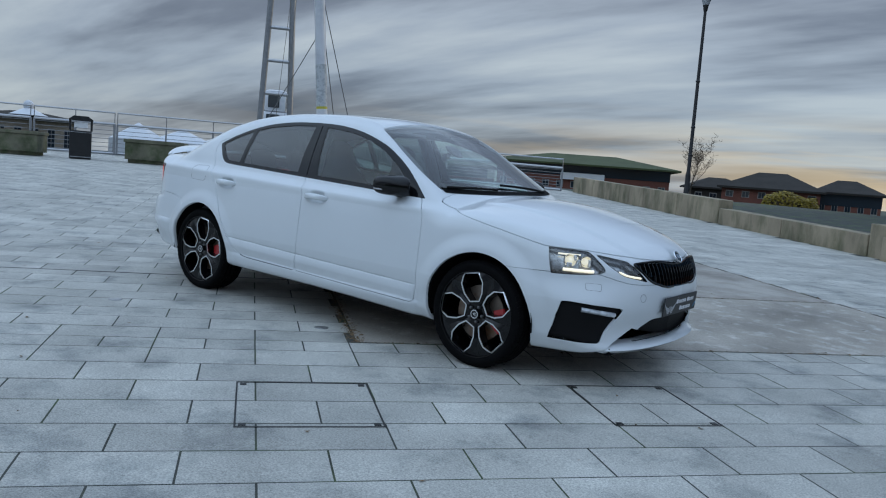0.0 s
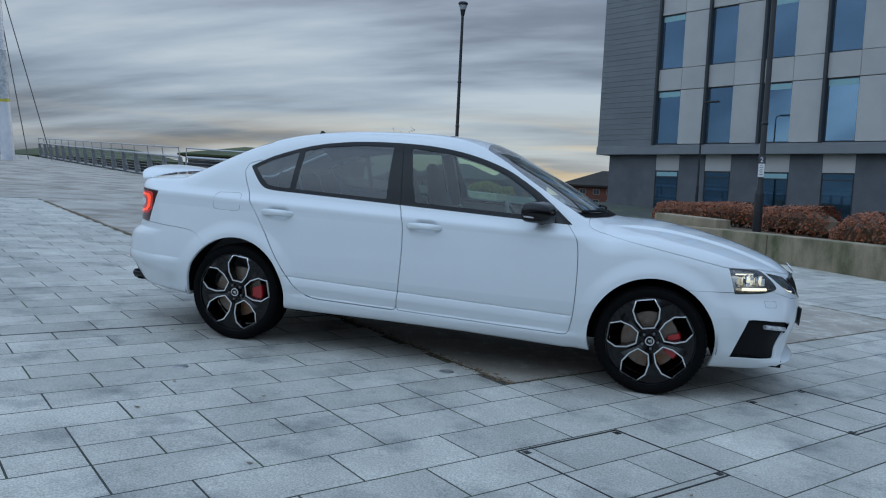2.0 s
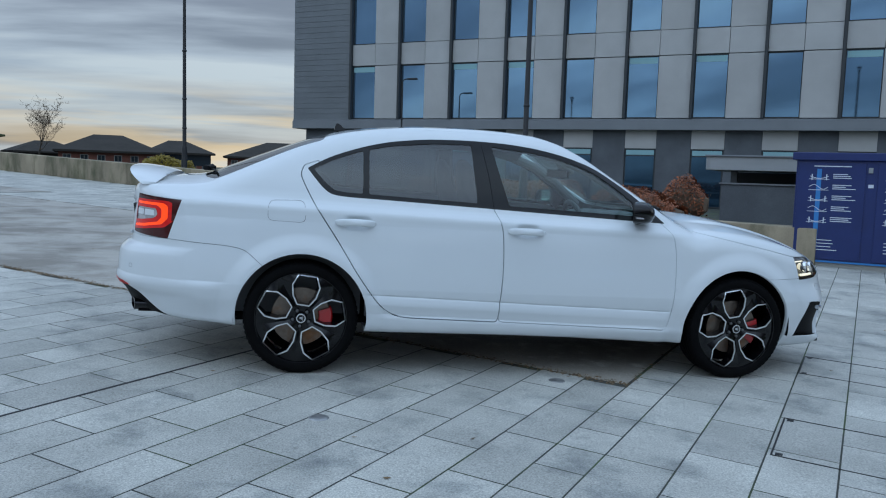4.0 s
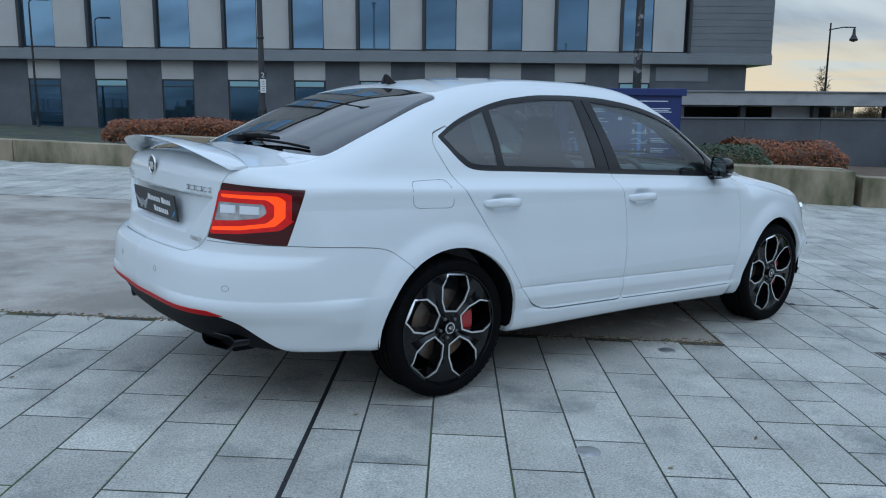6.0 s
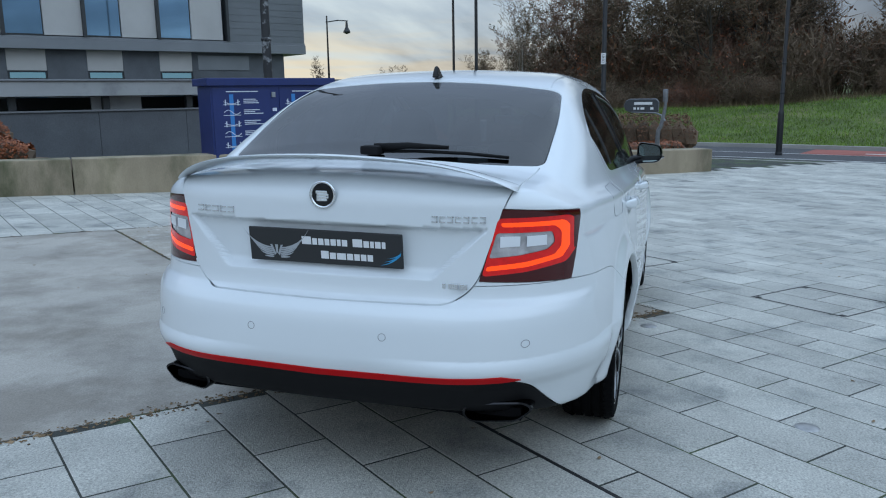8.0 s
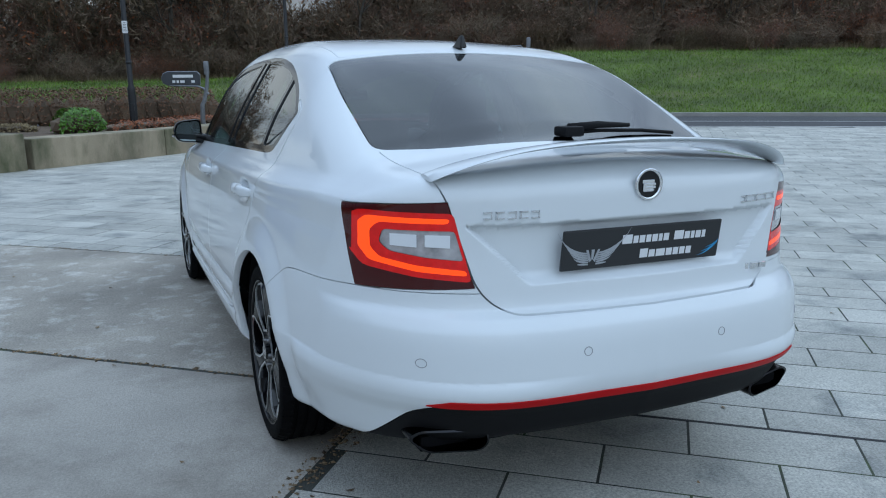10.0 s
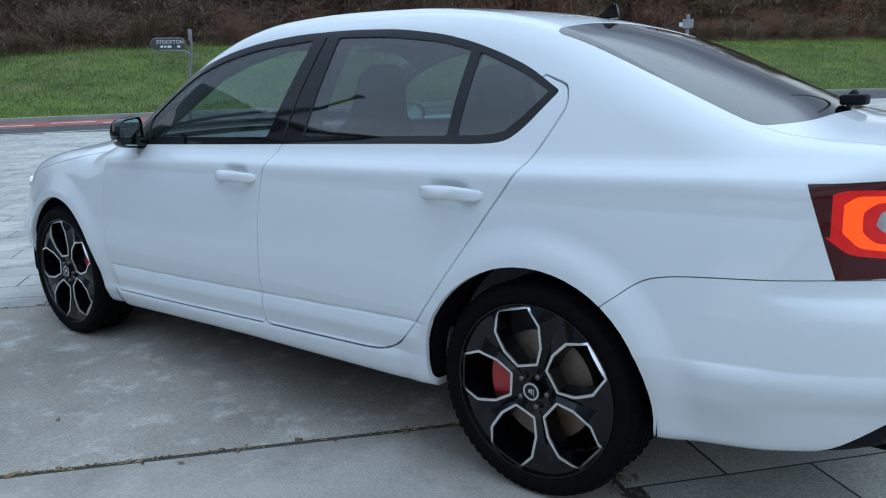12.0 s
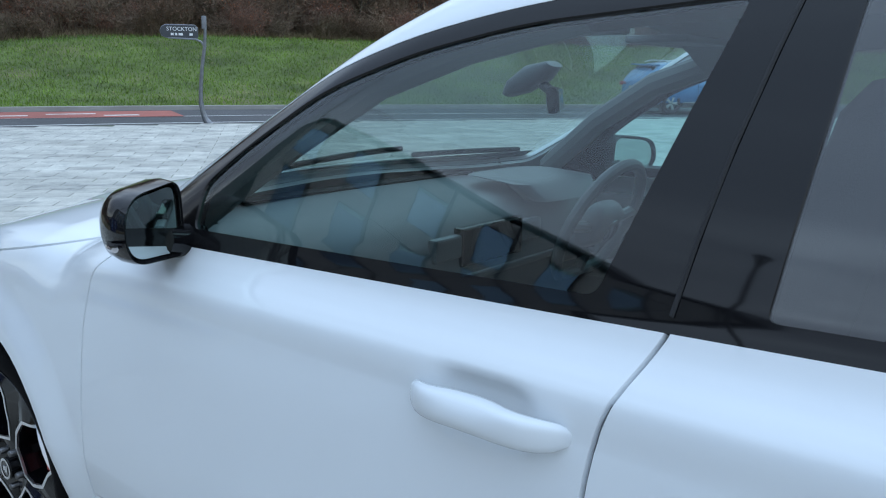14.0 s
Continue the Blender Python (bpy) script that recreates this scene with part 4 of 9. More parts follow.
    part("number_plate", box((-2.262, -0.26, 0.74), (-2.235, 0.26, 0.85), 0.004), material("yellow_plate", (0.62, 0.45, 0.05), 0.5), root, "yellow number plate")
    part("front_bumper_trim", box((2.1, -0.72, 0.27), (2.3, 0.72, 0.45), 0.04), SUV_GREY, root, "", True)
    part("underbody", box((-2.0, -0.72, 0.2), (2.0, 0.72, 0.34)), SUV_GREY, root)


TYRE_DARK = material("far_tyre_rubber", (0.012, 0.012, 0.013), 0.85, vary=0.2, vary_scale=15, world=False)
blue_suv()

# ------------------------------------------------------------------ hedges, shrubs, trees
RUSSET = material("russet_beech_leaf", (0.235, 0.072, 0.027), 0.6, rand=0.55, vary=0.3, vary_scale=3)
BROWN_HEDGE = material("brown_hedge_leaf", (0.13, 0.062, 0.032), 0.7, rand=0.5, vary=0.35, vary_scale=1.2)
GREEN_LEAF = material("dark_green_shrub_leaf", (0.030, 0.055, 0.018), 0.5, rand=0.45, vary=0.25, vary_scale=3)
BRIGHT_LEAF = material("bright_green_shrub_leaf", (0.08, 0.19, 0.02), 0.5, rand=0.35)
YELLOW_LEAF = material("yellow_bush_leaf", (0.26, 0.19, 0.02), 0.6, rand=0.35)
STRAW = material("dry_grass_blade", (0.17, 0.125, 0.065), 0.8, rand=0.4, vary=0.3, vary_scale=0.6)
TWIG = material("dark_brown_twig", (0.15, 0.105, 0.07), 0.85, rand=0.35, vary=0.25, vary_scale=0.7)
TWIG_RED = material("reddish_twig", (0.165, 0.095, 0.068), 0.85, rand=0.35)
BARK = material("grey_brown_bark", (0.065, 0.055, 0.045), 0.9, vary=0.3, vary_scale=3, bump=0.5, bump_scale=30)
BARK_PALE = material("pale_bark", (0.20, 0.18, 0.16), 0.85, vary=0.35, vary_scale=5)
IVY = material("ivy_leaf", (0.025, 0.04, 0.014), 0.6, rand=0.45)
CATKIN = material("olive_scrub_leaf", (0.085, 0.072, 0.032), 0.7, rand=0.5)
GRASS_BLADE = material("grass_blade", (0.115, 0.195, 0.022), 0.7, rand=0.4, vary=0.4, vary_scale=0.5)


def leaf_cloud(rng_, place, n, size, flat=0.0):
    """Many small folded leaves; place(rng) gives a point and the way out."""
    verts, faces = [], []
    for _ in range(n):
        p, out = place(rng_)
        a = Vector((rng_.gauss(0, 1), rng_.gauss(0, 1), rng_.gauss(0, 1))).normalized()
        nrm = (a * 0.7 + Vector(out)).normalized()
        u = nrm.orthogonal().normalized()
        u = (Matrix.Rotation(rng_.uniform(0, 6.28), 3, nrm) @ u)
        v = nrm.cross(u)
        s = size * rng_.uniform(0.6, 1.35)
        k = len(verts)
        p = Vector(p)
        verts += [p - u * s, p + v * s * 0.5, p + u * s, p - v * s * 0.5]
        faces += [(k, k + 1, k + 2), (k, k + 2, k + 3)]
    return verts, faces


def hedge(name, a, b, width, z0, h, mat, label, cat="hedge", density=1700, size=0.032, seed=1, lump=0.16, taper=0.25):
    """Clipped or loose hedge along a line: twiggy core and leaves with an uneven outline."""
    r = random.Random(seed)
    a, b = Vector(a), Vector(b)
    d = (b - a).normalized()
    s = Vector((-d.y, d.x))
    L_ = (b - a).length
    z = (ground_z(a.x, a.y) + ground_z(b.x, b.y)) / 2 + z0
    waves = [(r.uniform(0.6, 1.6), r.uniform(0, 6.28), r.uniform(0.3, 1)) for _ in range(4)]

    def top(k):
        e = min(k, L_ - k)
        w = sum(q[2] * math.sin(k * q[0] * 2.2 + q[1]) for q in waves) / 3
        return h * (1 + lump * w) * (0.55 + 0.45 * smooth(0, taper + 0.01, e))

    root = empty(name, label=label, category=cat, kind="stuff")

    def place(q):
        k = q.uniform(0, L_)
        ang = q.uniform(-0.15, math.pi + 0.15)
        hh = top(k)
        rad = 1 - abs(q.gauss(0, 0.13)) + q.uniform(-0.02, 0.09)
        e = smooth(0, taper + 0.01, min(k, L_ - k)) * 0.4 + 0.6
        cx, cz = math.cos(ang), math.sin(ang)
        cx, cz = math.copysign(abs(cx) ** 0.55, cx), math.copysign(abs(cz) ** 0.55, cz)
        off = cx * rad * width / 2 * e
        zz = z + hh * (0.5 + 0.0) + cz * rad * hh * 0.5 if q.random() < 0.5 else z + hh * abs(cz) * rad
        p = a + d * k + s * off
        return (p.x, p.y, zz), (s.x * cx, s.y * cx, cz)

    v, f = leaf_cloud(r, place, int(density * L_), size)
    mesh_ob("leaves", v, f, mat, False, root)
    bm = bmesh.new()
    for i in range(int(L_ * 22)):
        k = r.uniform(0.05, L_ - 0.05)
        p = a + d * k + s * r.uniform(-0.3, 0.3) * width
        q = p + d * r.uniform(-0.2, 0.2) + s * r.uniform(-0.2, 0.2) * width
        add_tube(bm, [(p.x, p.y, z - 0.05), ((p.x + q.x) / 2, (p.y + q.y) / 2, z + top(k) * 0.5), (q.x, q.y, z + top(k) * r.uniform(0.8, 1.05))], [0.008, 0.006, 0.003], 3, cap=False)
    part("twigs", bm, TWIG, root)
    bm = bmesh.new()
    n = max(2, int(L_ / 0.3))
    for i in range(n):
        k = (i + 0.5) * L_ / n
        p = a + d * k
        m = Matrix.Translation((p.x, p.y, z + top(k) * 0.42)) @ Matrix(((d.x, s.x, 0, 0), (d.y, s.y, 0, 0), (0, 0, 1, 0), (0, 0, 0, 1))) @ Matrix.Diagonal((L_ / n * 0.8, width * 0.36, top(k) * 0.42, 1))
        bmesh.ops.create_icosphere(bm, subdivisions=1, radius=1, matrix=m)
    part("shaded_core", bm, TWIG, root, "dense twiggy inside of the hedge")
    return root


def soil_bed(name, poly, up, label):
    bm = bmesh.new()
    cx, cy = sum(p[0] for p in poly) / len(poly), sum(p[1] for p in poly) / len(poly)
    c = bm.verts.new((cx, cy, ground_z(cx, cy) + up + 0.05))
    vs = [bm.verts.new((x, y, ground_z(x, y) + up)) for x, y in poly]
    lo = [bm.verts.new((x, y, ground_z(x, y) - 0.2)) for x, y in poly]
    for i in range(len(vs)):
        j = (i + 1) % len(vs)
        bm.faces.new((vs[i], vs[j], c))
        bm.faces.new((lo[i], lo[j], vs[j], vs[i]))
    bmesh.ops.recalc_face_normals(bm, faces=bm.faces)
    return tagged(part(name, bm, SOIL), label, "planting bed", kind="structure")


soil_bed("planting_bed_long", [(1.95, 11.35), (6.75, 6.1), (8.3, 12.4), (5.5, 15.6), (2.4, 16.2)], 0.32, "planting bed of dark soil behind the low wall")
soil_bed("planting_bed_end", [(9.1, 5.3), (10.35, 3.25), (13.85, -1.4), (17.4, -1.9), (18.0, 4.6), (12.2, 9.2), (9.3, 10.6)], 0.22, "planting bed of dark soil and fallen leaves")

hedge("hedge", (1.6, 15.1), (4.3, 13.2), 0.9, 0.32, 0.52, RUSSET, "russet beech hedge before the grey offices", seed=2)
hedge("hedge", (3.9, 12.9), (4.95, 11.6), 0.9, 0.32, 0.62, RUSSET, "russet beech hedge behind the lamp post", seed=3)
hedge("hedge", (4.9, 10.9), (6.1, 9.1), 1.0, 0.30, 0.62, RUSSET, "russet beech hedge behind the low wall", seed=4, taper=0.7)
hedge("hedge", (7.0, 11.9), (7.8, 11.2), 0.8, 0.30, 0.95, RUSSET, "rounded russet beech bush beside the store", seed=5, taper=0.4)
hedge("hedge", (8.75, 5.15), (9.75, 3.95), 0.9, 0.3, 0.55, GREEN_LEAF, "low dark green shrub behind the planter wall", "shrub", seed=6, density=1500, size=0.032)
hedge("hedge", (10.0, 5.3), (12.3, 3.9), 1.0, 0.25, 0.72, RUSSET, "russet beech hedge behind the planter wall", seed=7, taper=0.5)
hedge("hedge", (17.6, 5.2), (17.9, -1.6), 0.8, 0.1, 1.0, BROWN_HEDGE, "clipped brown hedge along the planting bed", seed=8, density=1100, lump=0.05)
hedge("hedge", (14.2, 2.2), (14.7, 1.3), 0.7, 0.22, 0.5, BRIGHT_LEAF, "small bright green shrub before the hedge", "shrub", seed=9, density=1500, size=0.035)
hedge("hedge", (14.9, 1.2), (16.3, -1.2), 0.8, 0.22, 0.25, RUSSET, "low russet ground cover in the planting bed", "shrub", seed=10, density=500)
hedge("hedge", (15.3, 3.9), (15.3, 2.6), 0.6, 0.22, 0.22, STRAW, "low straw-coloured grass tuft in the planting bed", "shrub", seed=11, density=700)
hedge("hedge", (-11.9, 53.0), (-8.3, 53.4), 1.3, 0.0, 1.35, YELLOW_LEAF, "bright yellow bush beyond the long wall", "shrub", seed=12, density=700, size=0.09)


def tree_mesh(seed, h, spread, twig_len=0.55, bushy=1.0, levels=4, fine=1.0, stout=1.0):
    """Limbs as tapered tubes and a crown of fine bare twigs, about the origin."""
    r = random.Random(seed)
    bm = bmesh.new()
    tv, tf = [], []
    tips = []

    def twig(p, d, ln, w):
        k = len(tv)
        side = d.orthogonal().normalized()
        side = Matrix.Rotation(r.uniform(0, 6.28), 3, d) @ side
        bend = p + d * ln * 0.55 + side * ln * r.uniform(-0.15, 0.15)
        e = bend + (d + Vector((0, 0, 0.25)) + side * r.uniform(-0.5, 0.5)).normalized() * ln * 0.5
        q = d.cross(side).normalized() * w
        tv.extend([p + q, p - q, bend - q * 0.7, bend + q * 0.7, e])
        tf.extend([(k, k + 1, k + 2, k + 3), (k + 3, k + 2, k + 4)])
        return bend, e

    def limb(p, d, ln, rad, lev):
        pts, rr = [p], [rad]
        n = 4
        dd = d.copy()
        for i in range(n):
            dd = (dd + Vector((r.gauss(0, 0.16), r.gauss(0, 0.16), r.gauss(0.05, 0.1)))).normalized()
            p = p + dd * ln / n
            pts.append(p)
            rr.append(rad * (1 - 0.17 * (i + 1)))
        if lev <= 2:
            add_tube(bm, pts, rr, 6 if lev == 0 else 4, cap=False)
        else:
            for i in range(n):
                twig(pts[i], (pts[i + 1] - pts[i]).normalized(), (pts[i + 1] - pts[i]).length * 1.1, rr[i] * 0.9)
        if lev < levels - 1:
            cnt = (7, 5, 4, 3)[lev]
            for j in range(cnt):
                i = r.randint(1, n)
                ax = Vector((r.gauss(0, 1), r.gauss(0, 1), r.gauss(0, 0.5))).normalized()
                nd = (dd * 0.75 + ax * spread + Vector((0, 0, 0.15))).normalized()
                limb(pts[i], nd, ln * r.uniform(0.45, 0.68), rr[i] * 0.6, lev + 1)
        else:
            for i in range(1, n + 1):
                for j in range(int(3 * bushy)):
                    ax = Vector((r.gauss(0, 1), r.gauss(0, 1), r.gauss(0.2, 0.6))).normalized()
                    b_, e = twig(pts[i], (dd * 0.5 + ax).normalized(), twig_len * r.uniform(0.5, 1.2), 0.030 * fine)
                    tips.append((e, b_))
                    for _ in range(1):
                        ax2 = Vector((r.gauss(0, 1), r.gauss(0, 1), r.gauss(0.2, 0.6))).normalized()
                        twig(b_, (dd * 0.4 + ax2).normalized(), twig_len * r.uniform(0.3, 0.7), 0.024 * fine)

    limb(Vector((0, 0, -0.2)), Vector((r.gauss(0, 0.05), r.gauss(0, 0.05), 1)).normalized(), h * 0.66, (h * 0.012 + 0.02) * stout, 0)
    return bm, tv, tf, tips


def make_tree(name, seed, h, spread, label, twig_mat, bark=None, leaves=None, leaf_size=0.07, **kw):
    r = random.Random(seed + 77)
    bm, tv, tf, tips = tree_mesh(seed, h, spread, **kw)
    root = empty(name, label=label, category="tree" if name == "tree" else "thicket", group="woodland on the bank")
    part("trunk", bm, bark or BARK, root, "", True)
    mesh_ob("crown", tv, tf, twig_mat, False, root)
    if leaves:
        def place(q):
            e, b_ = q.choice(tips)
            return b_ + (e - b_) * q.random() + Vector((q.gauss(0, 0.08), q.gauss(0, 0.08), q.gauss(0, 0.08))), (0, 0, 0.6)
        v, f = leaf_cloud(r, place, int(len(tips) * 0.8), leaf_size)
        mesh_ob("leaves", v, f, leaves, False, root)
    return root


def thicket(seed, h, mat, label, leaves):
    """Dense scrub of upright bent stems with fine twigs."""
    r = random.Random(seed)
    root = empty("thicket", label=label, category="thicket", kind="stuff")
    v, f = [], []
    tips = []
    for i in range(95):
        p = Vector((r.uniform(-2.2, 2.2), r.uniform(-1.2, 1.2), -0.1))
        hh = h * r.uniform(0.6, 1.0)
        d = Vector((r.gauss(0, 0.25), r.gauss(0, 0.25), 1)).normalized()
        w = 0.028
        for j in range(5):
            e = p + d * hh / 5
            q = Vector((r.gauss(0, 1), r.gauss(0, 1), 0)).normalized() * w * (1 - j * 0.13)
            k = len(v)
            v += [p + q, p - q, e - q * 0.85, e + q * 0.85]
            f.append((k, k + 1, k + 2, k + 3))
            for m_ in range(4 if j > 0 else 2):
                t = (d * 0.5 + Vector((r.gauss(0, 0.8), r.gauss(0, 0.8), r.gauss(0.3, 0.5)))).normalized() * r.uniform(0.3, 0.9)
                s = t.orthogonal().normalized() * 0.018
                k = len(v)
                v += [e + s, e - s, e + t]
                f.append((k, k + 1, k + 2))
                tips.append(e + t * 0.8)
                t2 = (t + Vector((r.gauss(0, 0.3), r.gauss(0, 0.3), r.gauss(0.1, 0.2)))) * 0.6
                k = len(v)
                v += [e + t * 0.5 + s * 0.7, e + t * 0.5 - s * 0.7, e + t * 0.5 + t2]
                f.append((k, k + 1, k + 2))
            d = (d + Vector((r.gauss(0, 0.2), r.gauss(0, 0.2), 0.05))).normalized()
            p = e
    mesh_ob("stems", v, f, mat, False, root)

    def place(q):
        return q.choice(tips) + Vector((q.gauss(0, 0.1), q.gauss(0, 0.1), q.gauss(0, 0.1))), (0, 0, 0.5)
    lv, lf = leaf_cloud(r, place, 850, 0.09)
    mesh_ob("dead_leaves", lv, lf, leaves, False, root)
    return root


def along_road(k, off):
    """A point beside the road: k metres along its middle line, off metres beyond it."""
    for (ax, ay), (bx, by) in zip(ROAD_MID, ROAD_MID[1:]):
        ln = math.hypot(bx - ax, by - ay)
        dx, dy = (bx - ax) / ln, (by - ay) / ln
        if k <= ln:
            return ax + dx * k - dy * off, ay + dy * k + dx * off
        k -= ln
    return bx - dy * off, by + dx * off


def on_bank(k, off):
    """As along_road, with the bends of the road eased so that the bank has no gaps."""
    c, p, q = along_road(k, 0), along_road(k - 5, 0), along_road(k + 5, 0)
    tx, ty = q[0] - p[0], q[1] - p[1]
    ln = math.hypot(tx, ty)
    if ln < 0.01:
        return along_road(k, off)
    return c[0] - ty / ln * off, c[1] + tx / ln * off


def woodland():
    r = random.Random(21)
    L1 = "bare brown tree in the woodland on the grass bank"
    protos = [make_tree("tree", 1, 9.0, 0.75, L1, TWIG, bushy=0.7), make_tree("tree", 2, 10.5, 0.7, L1, TWIG_RED, bushy=0.7), make_tree("tree", 3, 8.0, 0.85, L1, TWIG, bushy=0.7),
              make_tree("tree", 4, 9.5, 0.7, "brown tree with a few dead leaves in the woodland", TWIG, leaves=RUSSET, bushy=0.7),
              make_tree("tree", 5, 8.5, 0.8, "olive tinged tree in the woodland on the bank", TWIG, leaves=CATKIN, bushy=0.7),
              make_tree("tree", 6, 9.0, 0.65, "dark ivy-clad tree in the woodland on the bank", TWIG, leaves=IVY, leaf_size=0.1, bushy=0.7)]
    scrub = [thicket(31, 2.6, TWIG, "dense brown scrub along the wood edge", BROWN_HEDGE), thicket(32, 3.4, TWIG_RED, "dense reddish scrub along the wood edge", RUSSET),
             thicket(33, 2.9, TWIG, "dense olive scrub along the wood edge", CATKIN)]
    used = set()

    def put(src, x, y, s, rot):
        m = Matrix.Translation((x, y, ground_z(x, y) - 0.1)) @ Matrix.Rotation(rot, 4, "Z") @ Matrix.Diagonal((s, s, s * r.uniform(0.9, 1.12), 1))
        if src.name not in used:
            used.add(src.name)
            src.matrix_basis = m
        else:
            copy_thing(src, m)

    rows = ((0.0, 1.5, 0, 0.85), (1.3, 1.5, 0, 1.15), (2.6, 1.6, 0, 1.5), (2.4, 3.4, 1, 0.85), (4.2, 1.6, 0, 2.0), (4.6, 3.3, 1, 1.0), (6.0, 1.8, 0, 2.5), (7.4, 3.3, 1, 1.1),
            (8.2, 2.0, 0, 2.9), (10.6, 3.0, 1, 1.2), (11.5, 2.2, 0, 3.4))
    for off, step, kind, big in rows:
        k = 29.5 + r.uniform(0, 2)
        while k < 102:
            x, y = along_road(k, 20.5 + off + r.uniform(-0.9, 0.9))
            edge = smooth(27.5, 36.0, k - off * 0.1)
            s = r.uniform(0.8, 1.2) * big * (0.3 + 0.7 * edge)
            put(r.choice(protos if kind else scrub), x, y, s, r.uniform(0, 6.28))
            k += step * r.uniform(0.75, 1.25)
    for i in range(64):  # thicker corner of the wood
        k, off = r.uniform(31, 48), r.uniform(2.5, 15)
        x, y = along_road(k, 20.5 + off)
        e = 0.3 + 0.7 * smooth(27.5, 36.0, k - off * 0.1)
        put(r.choice(protos), x, y, r.uniform(0.8, 1.1) * e, r.uniform(0, 6.28)) if i % 2 else put(r.choice(scrub), x, y, r.uniform(2.0, 2.8) * e, r.uniform(0, 6.28))
    # low far scrub towards the open sky
    for i in range(26):
        a = radians(9 + i * 1.25)
        d = r.uniform(62, 82)
        put(r.choice(scrub), -4 + d * math.cos(a), -2 + d * math.sin(a), r.uniform(0.7, 1.15), r.uniform(0, 6.28))
    for i in range(5):
        a = radians(14 + i * 6.2)
        d = r.uniform(75, 95)
        put(r.choice(protos[:3]), -4 + d * math.cos(a), -2 + d * math.sin(a), r.uniform(0.45, 0.7), r.uniform(0, 6.28))


woodland()
birch = make_tree("tree", 14, 6.6, 0.28, "slender bare birch on the grass mound", TWIG, bark=BARK_PALE, bushy=0.5, fine=0.25, stout=0.5)
birch.matrix_basis = Matrix.Translation((29.5, 5.9, ground_z(29.5, 5.9)))
leafless = make_tree("tree", 15, 6.0, 0.5, "small bare tree beyond the long wall", TWIG, bushy=0.5, fine=0.6)
leafless.matrix_basis = Matrix.Translation((-24.0, 72.0, 0.2))


def grass_tufts():
    """Blades on the bank, thicker and dry along the wood edge."""
    r = random.Random(4)
    for name, mat, n, o0, o1, hh, lab in (("grass", GRASS_BLADE, 150000, 3.0, 20.5, 0.10, "short green grass on the bank"),
                                          ("dry_grass", STRAW, 16000, 18.6, 21.6, 0.32, "dry straw-coloured grass along the wood edge")):
        v, f = [], []
        for _ in range(n):
            k = r.uniform(34, 108)
            o = o0 + (o1 - o0) * (r.random() if hh < 0.2 else min(1, max(0, r.gauss(0.6, 0.22))))
            x, y = on_bank(k, o)
            z = ground_z(x, y) - 0.06
            a = r.uniform(0, 6.28)
            w = 0.016 if hh < 0.2 else 0.011
            ln = hh * r.uniform(0.5, 1.4)
            lx, ly = r.gauss(0, 0.4) * ln, r.gauss(0, 0.4) * ln
            j = len(v)
            v += [(x + math.cos(a) * w, y + math.sin(a) * w, z), (x - math.cos(a) * w, y - math.sin(a) * w, z), (x + lx, y + ly, z + ln)]
            f.append((j, j + 1, j + 2))
        tagged(mesh_ob(name, v, f, mat), lab, "grass", kind="stuff")
    # pale leaves scattered on the turf
    lv, lf = [], []
    for _ in range(900):
        x, y = on_bank(r.uniform(36, 104), 3.2 + 17 * r.random() ** 0.7)
        z = ground_z(x, y) - 0.01
        s, a = r.uniform(0.025, 0.06), r.uniform(0, 6.28)
        j = len(lv)
        c, q = math.cos(a) * s, math.sin(a) * s
        lv += [(x + c, y + q, z + 0.02), (x - q, y + c, z), (x - c, y - q, z + 0.015), (x + q, y - c, z + 0.03)]
        lf.append((j, j + 1, j + 2, j + 3))
    tagged(mesh_ob("fallen_leaves", lv, lf, STRAW), "pale fallen leaves scattered on the grass bank", "leaves", kind="stuff")


grass_tufts()

# ------------------------------------------------------------------ footbridge, riverside railings, far bank
RAIL = material("grey_painted_steel", (0.26, 0.27, 0.285), 0.45, metal=0.4, vary=0.15, vary_scale=3)
RAIL_PALE = material("pale_handrail_steel", (0.46, 0.47, 0.49), 0.35, metal=0.6, vary=0.1, vary_scale=4)
MAST_WHITE = material("white_mast_paint", (0.72, 0.74, 0.78), 0.45, vary=0.06, vary_scale=1.0, stain=(0.52, 0.55, 0.60), stain_scale=0.8, stain_at=(0.5, 0.7))
MAST_WRAP = material("mottled_mast_wrap", (0.55, 0.58, 0.60), 0.6, stain=(0.40, 0.43, 0.46), stain_scale=4.0, stain_at=(0.5, 0.56))
YELLOW_PAINT = material("yellow_label", (0.55, 0.50, 0.06), 0.5)
CABLE = material("steel_cable", (0.14, 0.15, 0.16), 0.5, metal=0.5)
STONE_FAR = material("buff_stone", (0.29, 0.25, 0.20), 0.85, vary=0.2, vary_scale=0.5, fine=0.15, fine_scale=3)
SLATE = material("slate_roof", (0.042, 0.038, 0.034), 0.9, spec=0.2, vary=0.2, vary_scale=0.6, fine=0.15, fine_scale=5)
GREEN_ROOF = material("mossy_green_roof", (0.06, 0.075, 0.03), 0.85, vary=0.3, vary_scale=0.3)
BRICK_RED = material("red_brick", (0.155, 0.055, 0.038), 0.8, vary=0.2, vary_scale=0.6, fine=0.2, fine_scale=6)
TENT = material("white_tent_fabric", (0.62, 0.65, 0.69), 0.6, vary=0.06, vary_scale=0.4)
WINDOW_FAR = material("far_window_glass", (0.02, 0.03, 0.04), 0.1, spec=0.8)
WHITE_TRIM = material("dull_window_trim", (0.30, 0.29, 0.28), 0.5)


def deck_z(x, y):
    return min(-0.0282 * x + 0.0205 * y, 2.2) + 0.0


